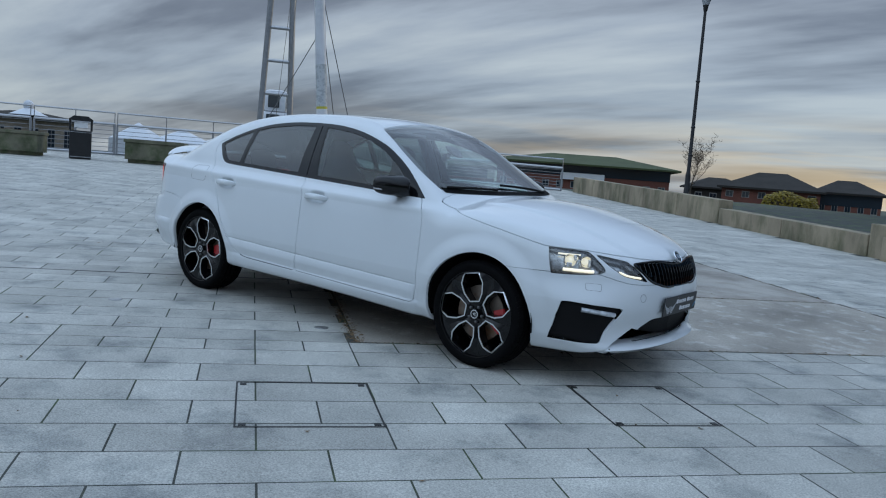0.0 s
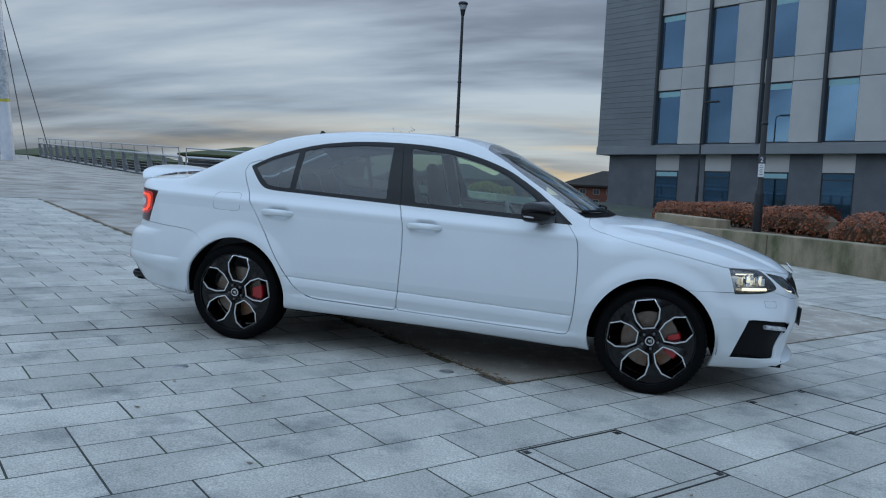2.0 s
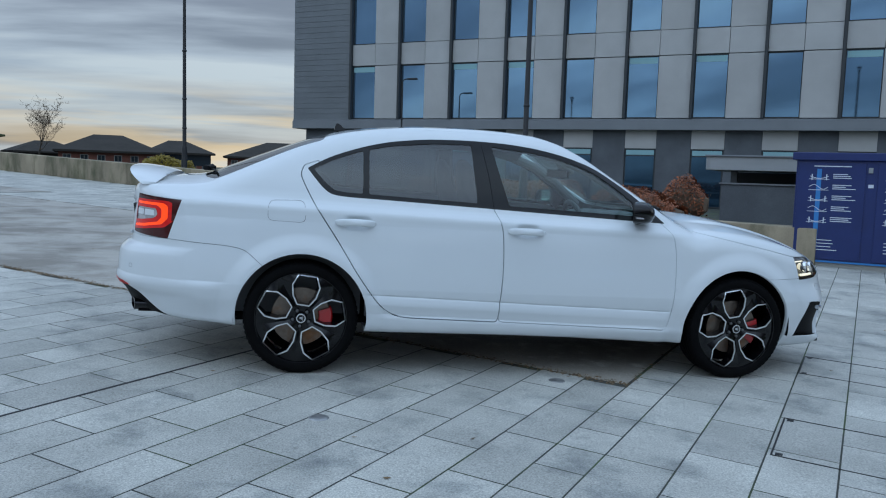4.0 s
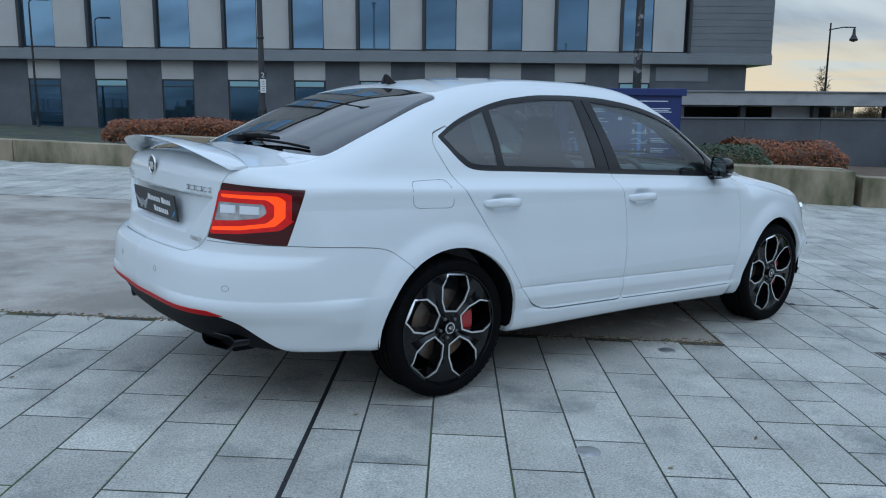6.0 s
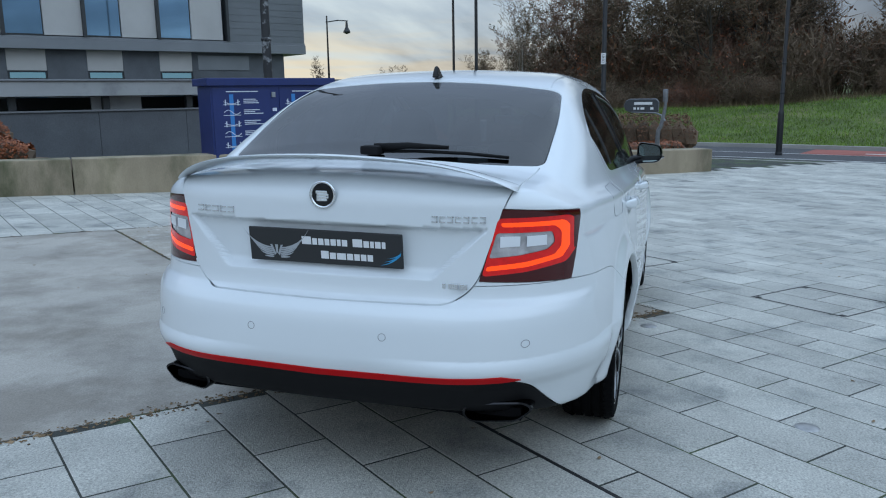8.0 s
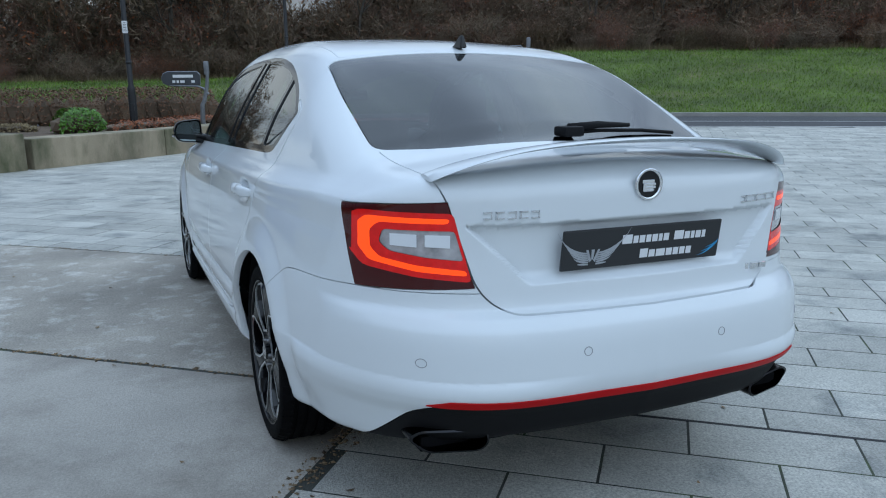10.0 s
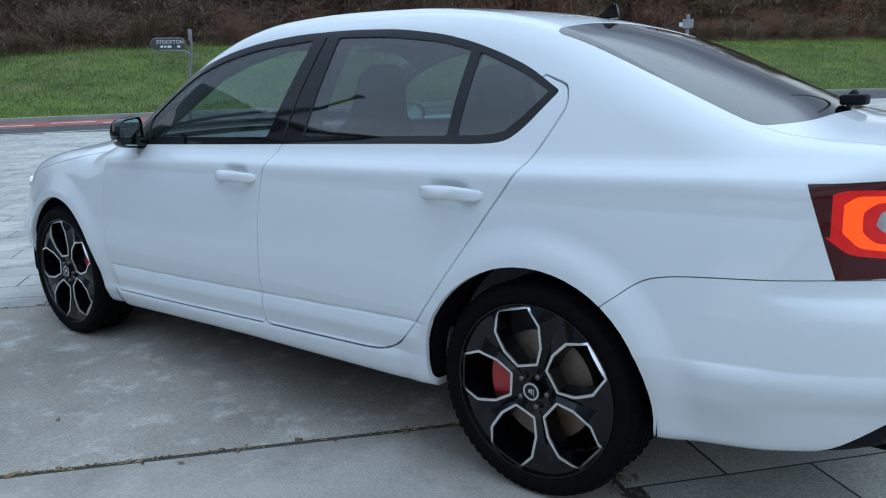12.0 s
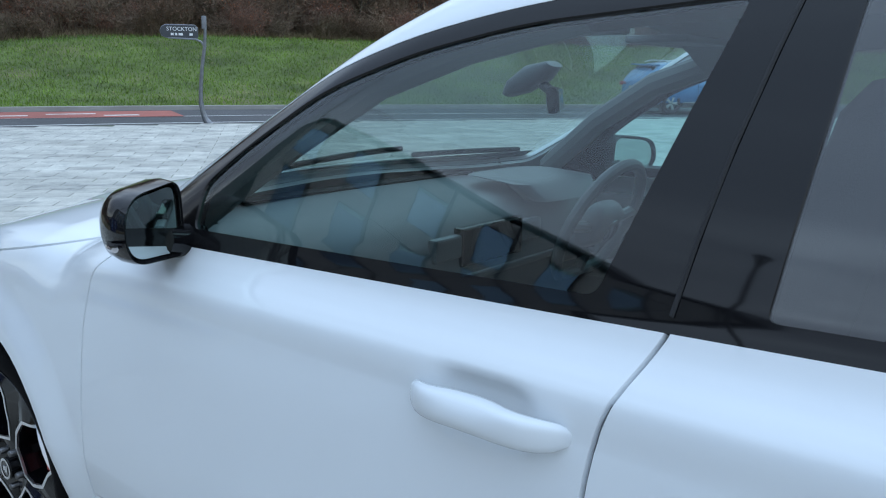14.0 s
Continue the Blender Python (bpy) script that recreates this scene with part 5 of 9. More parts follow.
def railing(a, b, lean, label, n, top=1.28, mid=0.93, ends=(True, True), wires=7):
    """Leaning flat posts, a thin handrail, a broad second rail and fine wires below."""
    a, b = Vector(a), Vector(b)
    d = (b - a).normalized()
    s = Vector((-d.y, d.x))
    root = empty("railing", label=label, category="railing", group="bridge railings")
    za, zb = deck_z(a.x, a.y), deck_z(b.x, b.y)

    def at(k, h):
        p = a + (b - a) * k + s * lean * h
        return Vector((p.x, p.y, za + (zb - za) * k + h))

    for i in range(n + 1):
        k = i / n
        bm = bmesh.new()
        vs = []
        for h, w in ((-0.1, 0.14), (mid, 0.075)):
            c = at(k, h)
            for sx, sy in ((-1, -1), (1, -1), (1, 1), (-1, 1)):
                vs.append(bm.verts.new(c + Vector((s.x, s.y, 0)) * sx * w + Vector((d.x, d.y, 0)) * sy * 0.03))
        for q in ((3, 2, 1, 0), (4, 5, 6, 7), (0, 1, 5, 4), (1, 2, 6, 5), (2, 3, 7, 6), (3, 0, 4, 7)):
            bm.faces.new([vs[j] for j in q])
        bmesh.ops.recalc_face_normals(bm, faces=bm.faces)
        part("post", bm, RAIL, root, "leaning flat steel post")
        part("rail_stem", tube([at(k, mid), at(k, top)], 0.018, 6), RAIL, root)
    part("handrail", tube([at(0, top), at(1, top)], 0.028, 8), RAIL_PALE, root, "thin pale handrail", True)
    part("second_rail", tube([at(0, mid), at(1, mid)], 0.045, 8), RAIL_PALE, root, "broad pale second rail", True)
    for j in range(wires):
        h = 0.12 + (mid - 0.2) * j / (wires - 1)
        part("wire", tube([at(0, h), at(1, h)], 0.010, 5), RAIL, root)
    part("kerb_rail", tube([at(0, 0.05), at(1, 0.05)], 0.05, 6), RAIL_PALE, root)
    return root


railing((-24.6, 8.8), (-23.7, 11.3), 0.0, "grey steel riverside railing with fine wires", 2, 1.54, 1.12)
railing((-27.9, -1.0), (-24.65, 8.7), 0.0, "grey steel riverside railing with fine wires", 5, 1.54, 1.12)
railing((-23.68, 11.4), (-20.9, 15.7), 0.0, "grey steel riverside railing with fine wires", 3, 1.54, 1.12)
pa, pb = plan(-1.2, -26.3), plan(-1.2, -58.0)
railing(pa, pb, -0.18, "grey steel bridge railing with leaning posts", 15)
pa, pb = (-15.8, 21.2), plan(7.2, -58.0)
railing(pa, pb, 0.18, "grey steel bridge railing with leaning posts", 15)
railing((-15.75, 21.25), (-11.75, 23.75), 0.0, "grey steel railing beside the bridge end", 2)


def mast():
    root = empty("bridge_mast", label="tall white leaning bridge mast with stay cables", category="mast")
    base, up = Vector((-32.12, 30.07, 1.3)), Vector((-0.058, -0.058, 1)).normalized()
    r = 0.33
    pts = [base + up * h for h in (0, 3.3, 3.45, 6.0, 30.0)]
    part("mast_foot", tube([pts[0], pts[1]], r * 1.02, 24), MAST_WHITE, root, "", True)
    part("label_band", tube([pts[1], pts[2]], r * 1.03, 24), YELLOW_PAINT, root, "yellow label band", True)
    part("wrapped_section", tube([pts[2], pts[3]], r * 1.02, 24), MAST_WRAP, root, "mottled pale wrapped section", True)
    part("mast_shaft", tube([pts[3], base + up * 18, pts[4]], [r, r * 0.95, r * 0.6], 24), MAST_WHITE, root, "", True)
    side = Vector((0.697, 0.717, 0))
    for h, off in ((11.2, 2.1), (10.4, 0.95), (8.0, -4.6), (21.0, -2.6), (21.0, -3.2)):
        foot = base + side * off
        part("stay_cable", tube([base + up * h, Vector((foot.x, foot.y, 1.6))], 0.028 if h < 20 else 0.016, 5), CABLE, root, "thin steel stay")


mast()


def steel_tower():
    """Two inclined legs with rungs, beyond the river."""
    root = empty("steel_tower", label="grey steel ladder-like tower beyond the river", category="tower")
    o = Vector((3.95, -4.68, 1.06))

    def far(p, k=1.3):
        return o + (Vector(p) - o) * k
    l0, l1 = far((-34.76, 26.96, 0.2)), far((-34.36, 27.47, 18.0))
    r0, r1 = far((-33.47, 28.48, 0.2)), far((-33.82, 28.1, 18.0))
    part("leg", tube([l0, l1], 0.24, 12), RAIL, root, "grey tubular leg", True)
    part("leg", tube([r0, r1], 0.24, 12), RAIL, root, "grey tubular leg", True)
    n = 9
    for i in range(n):
        k = (i + 0.55) / n
        part("rung", tube([l0.lerp(l1, k), r0.lerp(r1, k)], 0.13, 8), RAIL_PALE, root)
    return root


steel_tower()


def wheelhouse():
    root = empty("ship_wheelhouse", pose(-70.0, 58.5, 3.0, 0, 0, 40), label="white rounded wheelhouse with dark windows beyond the river", category="boat")
    part("lower_deck", box((-2.6, -2.2, -3.5), (2.6, 2.2, 2.2), 0.3), MAST_WHITE, root)
    part("cabin", box((-1.9, -1.7, 2.2), (1.7, 1.7, 4.0), 0.5), MAST_WHITE, root, "white cabin", True)
    part("side_window", box((-0.9, -1.76, 2.7), (0.6, -1.70, 3.7), 0.1), WINDOW_FAR, root, "dark window")
    part("upper_cabin", box((-1.4, -1.4, 4.0), (1.3, 1.4, 6.6), 0.6), MAST_WHITE, root, "", True)
    part("bridge_window", box((-0.8, -1.46, 4.5), (0.5, -1.40, 6.0), 0.1), WINDOW_FAR, root, "dark window")
    part("bridge_window", box((1.3, -0.9, 4.5), (1.36, 0.9, 6.0), 0.1), WINDOW_FAR, root, "dark window")


wheelhouse()


def block(name, p0, p1, deep, z0, wall_h, roof_h, wall_mat, roof_mat, label, floors=2, bays=8, hip=0.35, upper=None, over=0.6, trim=WINDOW_FAR):
    """A far building: walls, a hipped roof and rows of windows on its front."""
    p0, p1 = Vector(p0), Vector(p1)
    d = (p1 - p0).normalized()
    back = Vector((-d.y, d.x))
    if back.dot(p0) < 0:
        back = -back
    L_ = (p1 - p0).length
    root = empty(name, Matrix(((d.x, back.x, 0, p0.x), (d.y, back.y, 0, p0.y), (0, 0, 1, z0), (0, 0, 0, 1))), label=label, category="building")
    part("wall", box((0, 0, -2), (L_, deep, wall_h)), wall_mat, root)
    if upper:
        part("glazed_band", box((-0.05, -0.06, wall_h - 1.5), (L_ + 0.05, deep, wall_h - 0.02)), upper, root, "glazed upper storey")
    bm = bmesh.new()
    o = over
    lo = [bm.verts.new(p) for p in ((-o, -o, wall_h), (L_ + o, -o, wall_h), (L_ + o, deep + o, wall_h), (-o, deep + o, wall_h))]
    lo2 = [bm.verts.new(v.co + Vector((0, 0, 0.25))) for v in lo]
    e = min(hip * L_, deep * 0.7)
    hi = [bm.verts.new(p) for p in ((e, deep / 2, wall_h + roof_h), (L_ - e, deep / 2, wall_h + roof_h))]
    bm.faces.new(lo[::-1])
    for i in range(4):
        bm.faces.new((lo[i], lo[(i + 1) % 4], lo2[(i + 1) % 4], lo2[i]))
    bm.faces.new((lo2[0], lo2[1], hi[1], hi[0]))
    bm.faces.new((lo2[1], lo2[2], hi[1]))
    bm.faces.new((lo2[2], lo2[3], hi[0], hi[1]))
    bm.faces.new((lo2[3], lo2[0], hi[0]))
    bmesh.ops.recalc_face_normals(bm, faces=bm.faces)
    part("roof", bm, roof_mat, root, "hipped roof")
    fh = wall_h / floors
    for fl in range(floors):
        for i in range(bays):
            x = (i + 0.5) * L_ / bays
            w = L_ / bays * 0.24
            win = part("window", box((x - w, -0.04, fl * fh + fh * 0.3), (x + w, 0.02, fl * fh + fh * 0.82)), trim if trim is not WINDOW_FAR else WHITE_TRIM, root)
            part("pane", box((x - w * 0.85, -0.05, fl * fh + fh * 0.34), (x - 0.04 * w, -0.041, fl * fh + fh * 0.78)), WINDOW_FAR, win)
            part("pane", box((x + 0.04 * w, -0.05, fl * fh + fh * 0.34), (x + w * 0.85, -0.041, fl * fh + fh * 0.78)), WINDOW_FAR, win)
    return root


block("stone_building", (-79.5, 29.0), (-75.8, 37.2), 8.0, -0.5, 4.0, 0.9, STONE_FAR, SLATE, "low buff stone building with white sash windows across the river", floors=1, bays=6)
block("brick_office", (-62.5, 95.5), (-40.0, 107.0), 14.0, 0.2, 3.9, 1.9, BRICK_RED, GREEN_ROOF, "red brick office with mossy green roof and glazed band", floors=2, bays=12, upper=WINDOW_FAR, over=1.4, hip=0.3)
block("brick_office", (-84.0, 84.0), (-64.0, 95.0), 14.0, -0.8, 3.6, 1.9, BRICK_RED, GREEN_ROOF, "red brick office with mossy green roof beyond the bridge", floors=2, bays=10, upper=WINDOW_FAR, over=1.4, hip=0.3)
block("brick_office", (-38.5, 112.0), (-31.0, 116.0), 8.0, -0.8, 3.0, 1.8, SLATE, SLATE, "grey slate-roofed annexe beyond the long wall", floors=1, bays=4)
block("brick_house", (-30.0, 99.8), (-18.6, 102.6), 11.0, -0.8, 3.2, 2.4, BRICK_RED, SLATE, "red brick house with hipped slate roof", floors=2, bays=6)
block("brick_house", (-20.5, 109.0), (-13.0, 111.0), 10.0, -0.8, 3.4, 2.0, BRICK_RED, SLATE, "far red brick house with hipped slate roof", floors=1, bays=5, upper=WINDOW_FAR)
block("brick_office", (-11.0, 115.0), (5.0, 115.4), 12.0, -0.8, 3.2, 2.6, BRICK_RED, SLATE, "red brick office with grey slate roof beyond the wall", floors=2, bays=8)
block("far_warehouse", (62.0, 48.0), (78.0, 34.0), 14.0, -0.5, 3.0, 0.8, SLATE, SLATE, "long low grey shed far beyond the road", floors=1, bays=6)
for i, (x, y, s) in enumerate(((-73.0, 42.5, 3.0), (-71.0, 46.5, 3.6), (-67.0, 49.0, 3.2))):
    bm = bmesh.new()
    c = bm.verts.new((x, y, 4.2 - 0.3 * i))
    ring = [bm.verts.new((x + s * math.cos(a), y + s * math.sin(a), 2.4)) for a in (k * math.pi / 4 for k in range(8))]
    low = [bm.verts.new((v.co.x, v.co.y, 0)) for v in ring]
    for k in range(8):
        bm.faces.new((ring[k], ring[(k + 1) % 8], c))
        bm.faces.new((low[k], low[(k + 1) % 8], ring[(k + 1) % 8], ring[k]))
    bmesh.ops.recalc_face_normals(bm, faces=bm.faces)
    tagged(part("white_tent", bm, TENT), "white peaked tent roof across the river", "tent", group="white tents")
bm = bmesh.new()
bmesh.ops.create_uvsphere(bm, u_segments=12, v_segments=8, radius=0.5, matrix=Matrix.Translation((-77.5, 33.2, 4.9)))
bmesh.ops.create_cone(bm, segments=12, cap_ends=True, radius1=1.8, radius2=0.2, depth=0.8, matrix=Matrix.Translation((-77.5, 33.2, 4.3)))
tagged(part("roof_dome", bm, TENT, None, "", True), "small white domed lantern on the stone building", "roof lantern")
sg = part("office_sign", box((-3.2, -0.1, -0.5), (3.2, 0.1, 0.5)), SIGN_WHITE)
sg.matrix_basis = pose(-51.0, 101.0, 2.5, 0, 0, 27)
tagged(sg, "white name board on the brick office", "sign")

# ------------------------------------------------------------------ the white car: body form
# own axes: x forward from the middle of the wheelbase, y to its left, z up from the ground
AXLE, WHEEL_R = 1.34, 0.318
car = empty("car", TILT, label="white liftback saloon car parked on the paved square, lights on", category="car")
PAINT = material("white_car_paint", (0.69, 0.725, 0.75), 0.55, spec=0.15, coat=1.0, coat_rough=0.012, vary=0.015, vary_scale=1.5)
GLOSS_BLACK = material("gloss_black_trim", (0.004, 0.004, 0.005), 0.06, spec=0.4)
SATIN_BLACK = material("satin_black_plastic", (0.009, 0.009, 0.010), 0.6, spec=0.12, fine=0.1, fine_scale=300, bump=0.06, bump_scale=500)
SEAM = material("dark_panel_seam", (0.01, 0.01, 0.012), 0.7)
# white paint inside the panel gaps, greyed here for the shade in them
JAMB = material("shade_grey_door_jamb", (0.20, 0.215, 0.23), 0.5)
UNDER = material("dark_underbody", (0.006, 0.006, 0.007), 0.9, spec=0.1)
CHROME = material("chrome", (0.75, 0.76, 0.78), 0.12, metal=1.0)


def curve(xs, ys):
    """A smooth line through points."""
    xs, ys = np.array(xs, float), np.array(ys, float)
    h = np.diff(xs)
    s = np.diff(ys) / h
    m = np.zeros_like(ys)
    m[0], m[-1] = s[0], s[-1]
    for i in range(1, len(xs) - 1):
        m[i] = 0 if s[i - 1] * s[i] <= 0 else (h[i - 1] + h[i]) / (h[i] / s[i - 1] + h[i - 1] / s[i])

    def f(x):
        x = np.clip(x, xs[0], xs[-1])
        i = np.clip(np.searchsorted(xs, x) - 1, 0, len(xs) - 2)
        k = (x - xs[i]) / h[i]
        return ((1 + 2 * k) * (1 - k) ** 2 * ys[i] + k * (1 - k) ** 2 * h[i] * m[i] + k * k * (3 - 2 * k) * ys[i + 1] + k * k * (k - 1) * h[i] * m[i + 1])
    return f


def nsmooth(a, b, x):
    k = np.clip((x - a) / (b - a), 0, 1)
    return k * k * (3 - 2 * k)


HALF_LOW = curve([-2.45, -2.35, -2.2, -2.0, -1.7, -1.34, -1, 0, 1, 1.34, 1.5, 1.74, 1.9, 2.1, 2.25],
                 [0.74, 0.76, 0.785, 0.82, 0.865, 0.885, 0.895, 0.90, 0.89, 0.878, 0.866, 0.842, 0.812, 0.75, 0.69])
HALF_HIGH = curve([-2.4, -2.2, -2.0, -1.7, -1.34, -1.0, -0.6, 0, 0.5, 1.0, 1.34, 1.5, 1.74, 1.9, 2.05, 2.25],
                  [0.70, 0.735, 0.765, 0.812, 0.85, 0.86, 0.868, 0.87, 0.868, 0.86, 0.842, 0.825, 0.792, 0.765, 0.73, 0.68])
SECTION = curve([0.10, 0.15, 0.2, 0.25, 0.29, 0.33, 0.36, 0.42, 0.5, 0.62, 0.75, 0.86, 0.904, 0.910, 0.92, 0.938, 0.955, 0.98, 1.02, 1.08, 1.16, 1.25, 1.33, 1.40, 1.46, 1.6],
                [0.22, 0.14, 0.09, 0.058, 0.040, 0.033, 0.027, 0.012, 0.0, -0.006, -0.004, 0.003, 0.009, 0.012, 0.022, 0.044, 0.060, 0.073, 0.089, 0.114, 0.151, 0.199, 0.246, 0.292, 0.355, 0.55])
TOP_MID = curve([-2.5, -2.35, -2.25, -2.1, -2.0, -1.93, -1.8, -1.6, -1.3, -1.1, -0.9, -0.6, -0.25, 0.0, 0.2, 0.3, 0.5, 0.8, 0.98, 1.05, 1.12, 1.35, 1.7, 1.95, 2.1, 2.19, 2.3, 2.5],
                [0.99, 1.025, 1.045, 1.062, 1.072, 1.088, 1.143, 1.228, 1.345, 1.400, 1.432, 1.458, 1.465, 1.455, 1.420, 1.384, 1.285, 1.13, 1.025, 0.995, 0.985, 0.968, 0.905, 0.832, 0.772, 0.722, 0.63, 0.40])
TOP_DROP = curve([-2.4, -2.0, -1.84, -1.25, -0.6, 0, 0.3, 0.8, 1.0, 1.2, 1.6, 2.0, 2.2],
                 [0.10, 0.12, 0.16, 0.08, 0.075, 0.085, 0.13, 0.195, 0.175, 0.12, 0.12, 0.18, 0.24])
NOSE = curve([0.05, 0.15, 0.2, 0.235, 0.27, 0.32, 0.45, 0.55, 0.65, 0.72, 0.8, 0.9, 1.2],
             [2.06, 2.12, 2.20, 2.235, 2.215, 2.205, 2.235, 2.245, 2.225, 2.19, 2.12, 2.0, 1.7])
NOSE_PLAN = curve([0, 0.2, 0.4, 0.5, 0.6, 0.7, 0.78, 0.85, 1.0], [0, 0.015, 0.06, 0.10, 0.165, 0.265, 0.385, 0.53, 0.9])
TAIL = curve([0.05, 0.15, 0.22, 0.30, 0.40, 0.445, 0.50, 0.56, 0.63, 0.66, 0.685, 0.75, 0.85, 0.95, 1.0, 1.035, 1.07, 1.2],
             [-2.1, -2.18, -2.26, -2.335, -2.395, -2.425, -2.437, -2.435, -2.425, -2.40, -2.365, -2.357, -2.352, -2.352, -2.343, -2.315, -2.27, -2.1])
TAIL_PLAN = curve([0, 0.2, 0.4, 0.5, 0.55, 0.65, 0.72, 0.78, 0.85, 1.0], [0, 0.008, 0.03, 0.058, 0.082, 0.155, 0.24, 0.34, 0.48, 0.85])
BELLY = curve([-2.5, -2.3, -2.1, -1.9, -1.7, 0, 1.8, 2.1, 2.3], [0.34, 0.315, 0.29, 0.272, 0.26, 0.243, 0.185, 0.185, 0.20])


def smax(a, b, k):
    h = np.maximum(k - np.abs(a - b), 0) / k
    return np.maximum(a, b) + h * h * k * 0.25


def ledge(d, w, ease=2.0):
    """A step with a sharp upper edge that eases out over a width."""
    k = np.clip(d / w, 0, 1)
    return 1 - (1 - k) ** ease


def body_form(x, y, z):
    """Negative inside the body."""
    y = np.abs(y)
    k = np.clip((z - 0.5) / 0.36, 0, 1)
    lean = nsmooth(0.70, 0.84, z) * (1 - nsmooth(1.06, 1.28, z))  # the shoulder line climbs to the rear
    half = HALF_LOW(x) * (1 - k) + HALF_HIGH(x) * k - SECTION(z + 0.02 * np.clip(x, -2.2, 1.2) * lean)
    for ax in (AXLE, -AXLE):  # flared arches
        r = np.hypot(x - ax, z - 0.33)
        half = half + 0.020 * (1 - nsmooth(0.372, 0.475, r))
    half = half + 0.038 * nsmooth(-0.4, 0.5, x) * nsmooth(0.92, 1.40, z)
    for hx in (-0.065, -1.06):  # scoops behind the door handles
        half = half - 0.022 * np.exp(-((x - hx - 0.01) / 0.062) ** 4 - ((z - 0.866) / 0.034) ** 4)
    # lower door ledge
    cz = 0.440 - 0.028 * x
    half = half + 0.019 * ledge(cz - z, 0.055, 1.5) * nsmooth(-1.0, -0.9, x) * (1 - nsmooth(0.82, 0.92, x))
    half = half - 0.004 * np.clip(1 - np.abs(z - cz - 0.001) / 0.005, 0, 1) * nsmooth(-1.0, -0.95, x) * (1 - nsmooth(0.84, 0.90, x))
    # the rocker stands out below the doors
    half = half + 0.013 * ledge(0.337 - 0.024 * x - z, 0.03) * nsmooth(-1.0, -0.8, x) * (1 - nsmooth(0.80, 0.98, x))
    # bumper ledge behind the rear wheel
    half = half + 0.016 * ledge(0.507 - z, 0.045) * (1 - nsmooth(-1.86, -1.72, x)) * nsmooth(0.28, 0.42, z)
    top = TOP_MID(x) - TOP_DROP(x) * y * y
    ridge = 0.40 + 0.10 * (2.1 - x)
    top = top + 0.011 * (1 - nsmooth(-0.035, 0.035, y - ridge)) * nsmooth(1.06, 1.25, x)
    sq = 1 - 0.28 * (1 - nsmooth(0.45, 0.62, z))
    front = NOSE(z) - NOSE_PLAN(y) * sq
    rear = TAIL(z) + TAIL_PLAN(y)
    # number plate recess and the edge over it
    wide = 0.355 + 0.155 * np.clip((z - 0.745) / 0.15, 0, 1)
    rec = ledge(z - 0.740, 0.035) * (1 - nsmooth(0.891, 0.901, z)) * (1 - nsmooth(-0.022, 0.004, y - wide))
    rear = rear + (0.021 + 0.09 * np.clip(0.895 - z, 0, 0.13)) * rec
    rear = rear - 0.014 * ledge(0.507 - z, 0.045) * nsmooth(0.40, 0.47, z) * nsmooth(0.15, 0.45, y)
    d = smax(y - half, (z - top) * 0.9, 0.085)
    d = smax(d, x - front, 0.06)
    d = smax(d, rear - x, 0.05)
    return smax(d, BELLY(x) - z, 0.03)


def form_normals(p):
    e = 0.0015
    g = np.stack([body_form(*(p + np.eye(3)[i] * e).T) - body_form(*(p - np.eye(3)[i] * e).T) for i in range(3)], 1)
    return g / np.maximum(np.linalg.norm(g, axis=1, keepdims=True), 1e-9)


def cast(pts):
    """Carry the points of a box round the body inwards on to its surface."""
    o = np.stack([pts[:, 0] * 0.75, 0 * pts[:, 1], np.full(len(pts), 0.62)], 1)
    d = pts - o
    lo, hi = np.zeros(len(pts)), np.full(len(pts), 1.0)
    for _ in range(26):
        mid = (lo + hi) / 2
        q = o + d * mid[:, None]
        inside = body_form(q[:, 0], q[:, 1], q[:, 2]) < 0
        lo, hi = np.where(inside, mid, lo), np.where(inside, hi, mid)
    return o + d * ((lo + hi) / 2)[:, None]


def half_shell():
    """The left half of the body as one bmesh."""
    X = np.linspace(-2.62, 2.50, 340)
    Yg = np.linspace(0, 1.05, 70)
    Zg = np.concatenate([np.linspace(0.0, 0.28, 14, endpoint=False), np.linspace(0.28, 1.12, 90, endpoint=False), np.linspace(1.12, 1.68, 36)])
    bm = bmesh.new()
    seen = {}

    def sheet(U, V, fn):
        pts = np.array([fn(u, v) for v in V for u in U])
        on = cast(pts)
        on[np.abs(pts[:, 1]) < 1e-9, 1] = 0.0
        ids = []
        for key, co in zip(np.round(pts, 5), on):
            key = tuple(key)
            if key not in seen:
                seen[key] = bm.verts.new(co)
            ids.append(seen[key])
        n = len(U)
        for j in range(len(V) - 1):
            for i in range(n - 1):
                q = (ids[j * n + i], ids[j * n + i + 1], ids[(j + 1) * n + i + 1], ids[(j + 1) * n + i])
                bm.faces.new(q)
    sheet(X, Zg, lambda u, v: (u, 1.05, v))
    sheet(X, Yg, lambda u, v: (u, v, 1.68))
    sheet(Yg, Zg, lambda u, v: (2.50, u, v))
    sheet(Yg, Zg, lambda u, v: (-2.62, u, v))
    bmesh.ops.recalc_face_normals(bm, faces=bm.faces)
    return bm


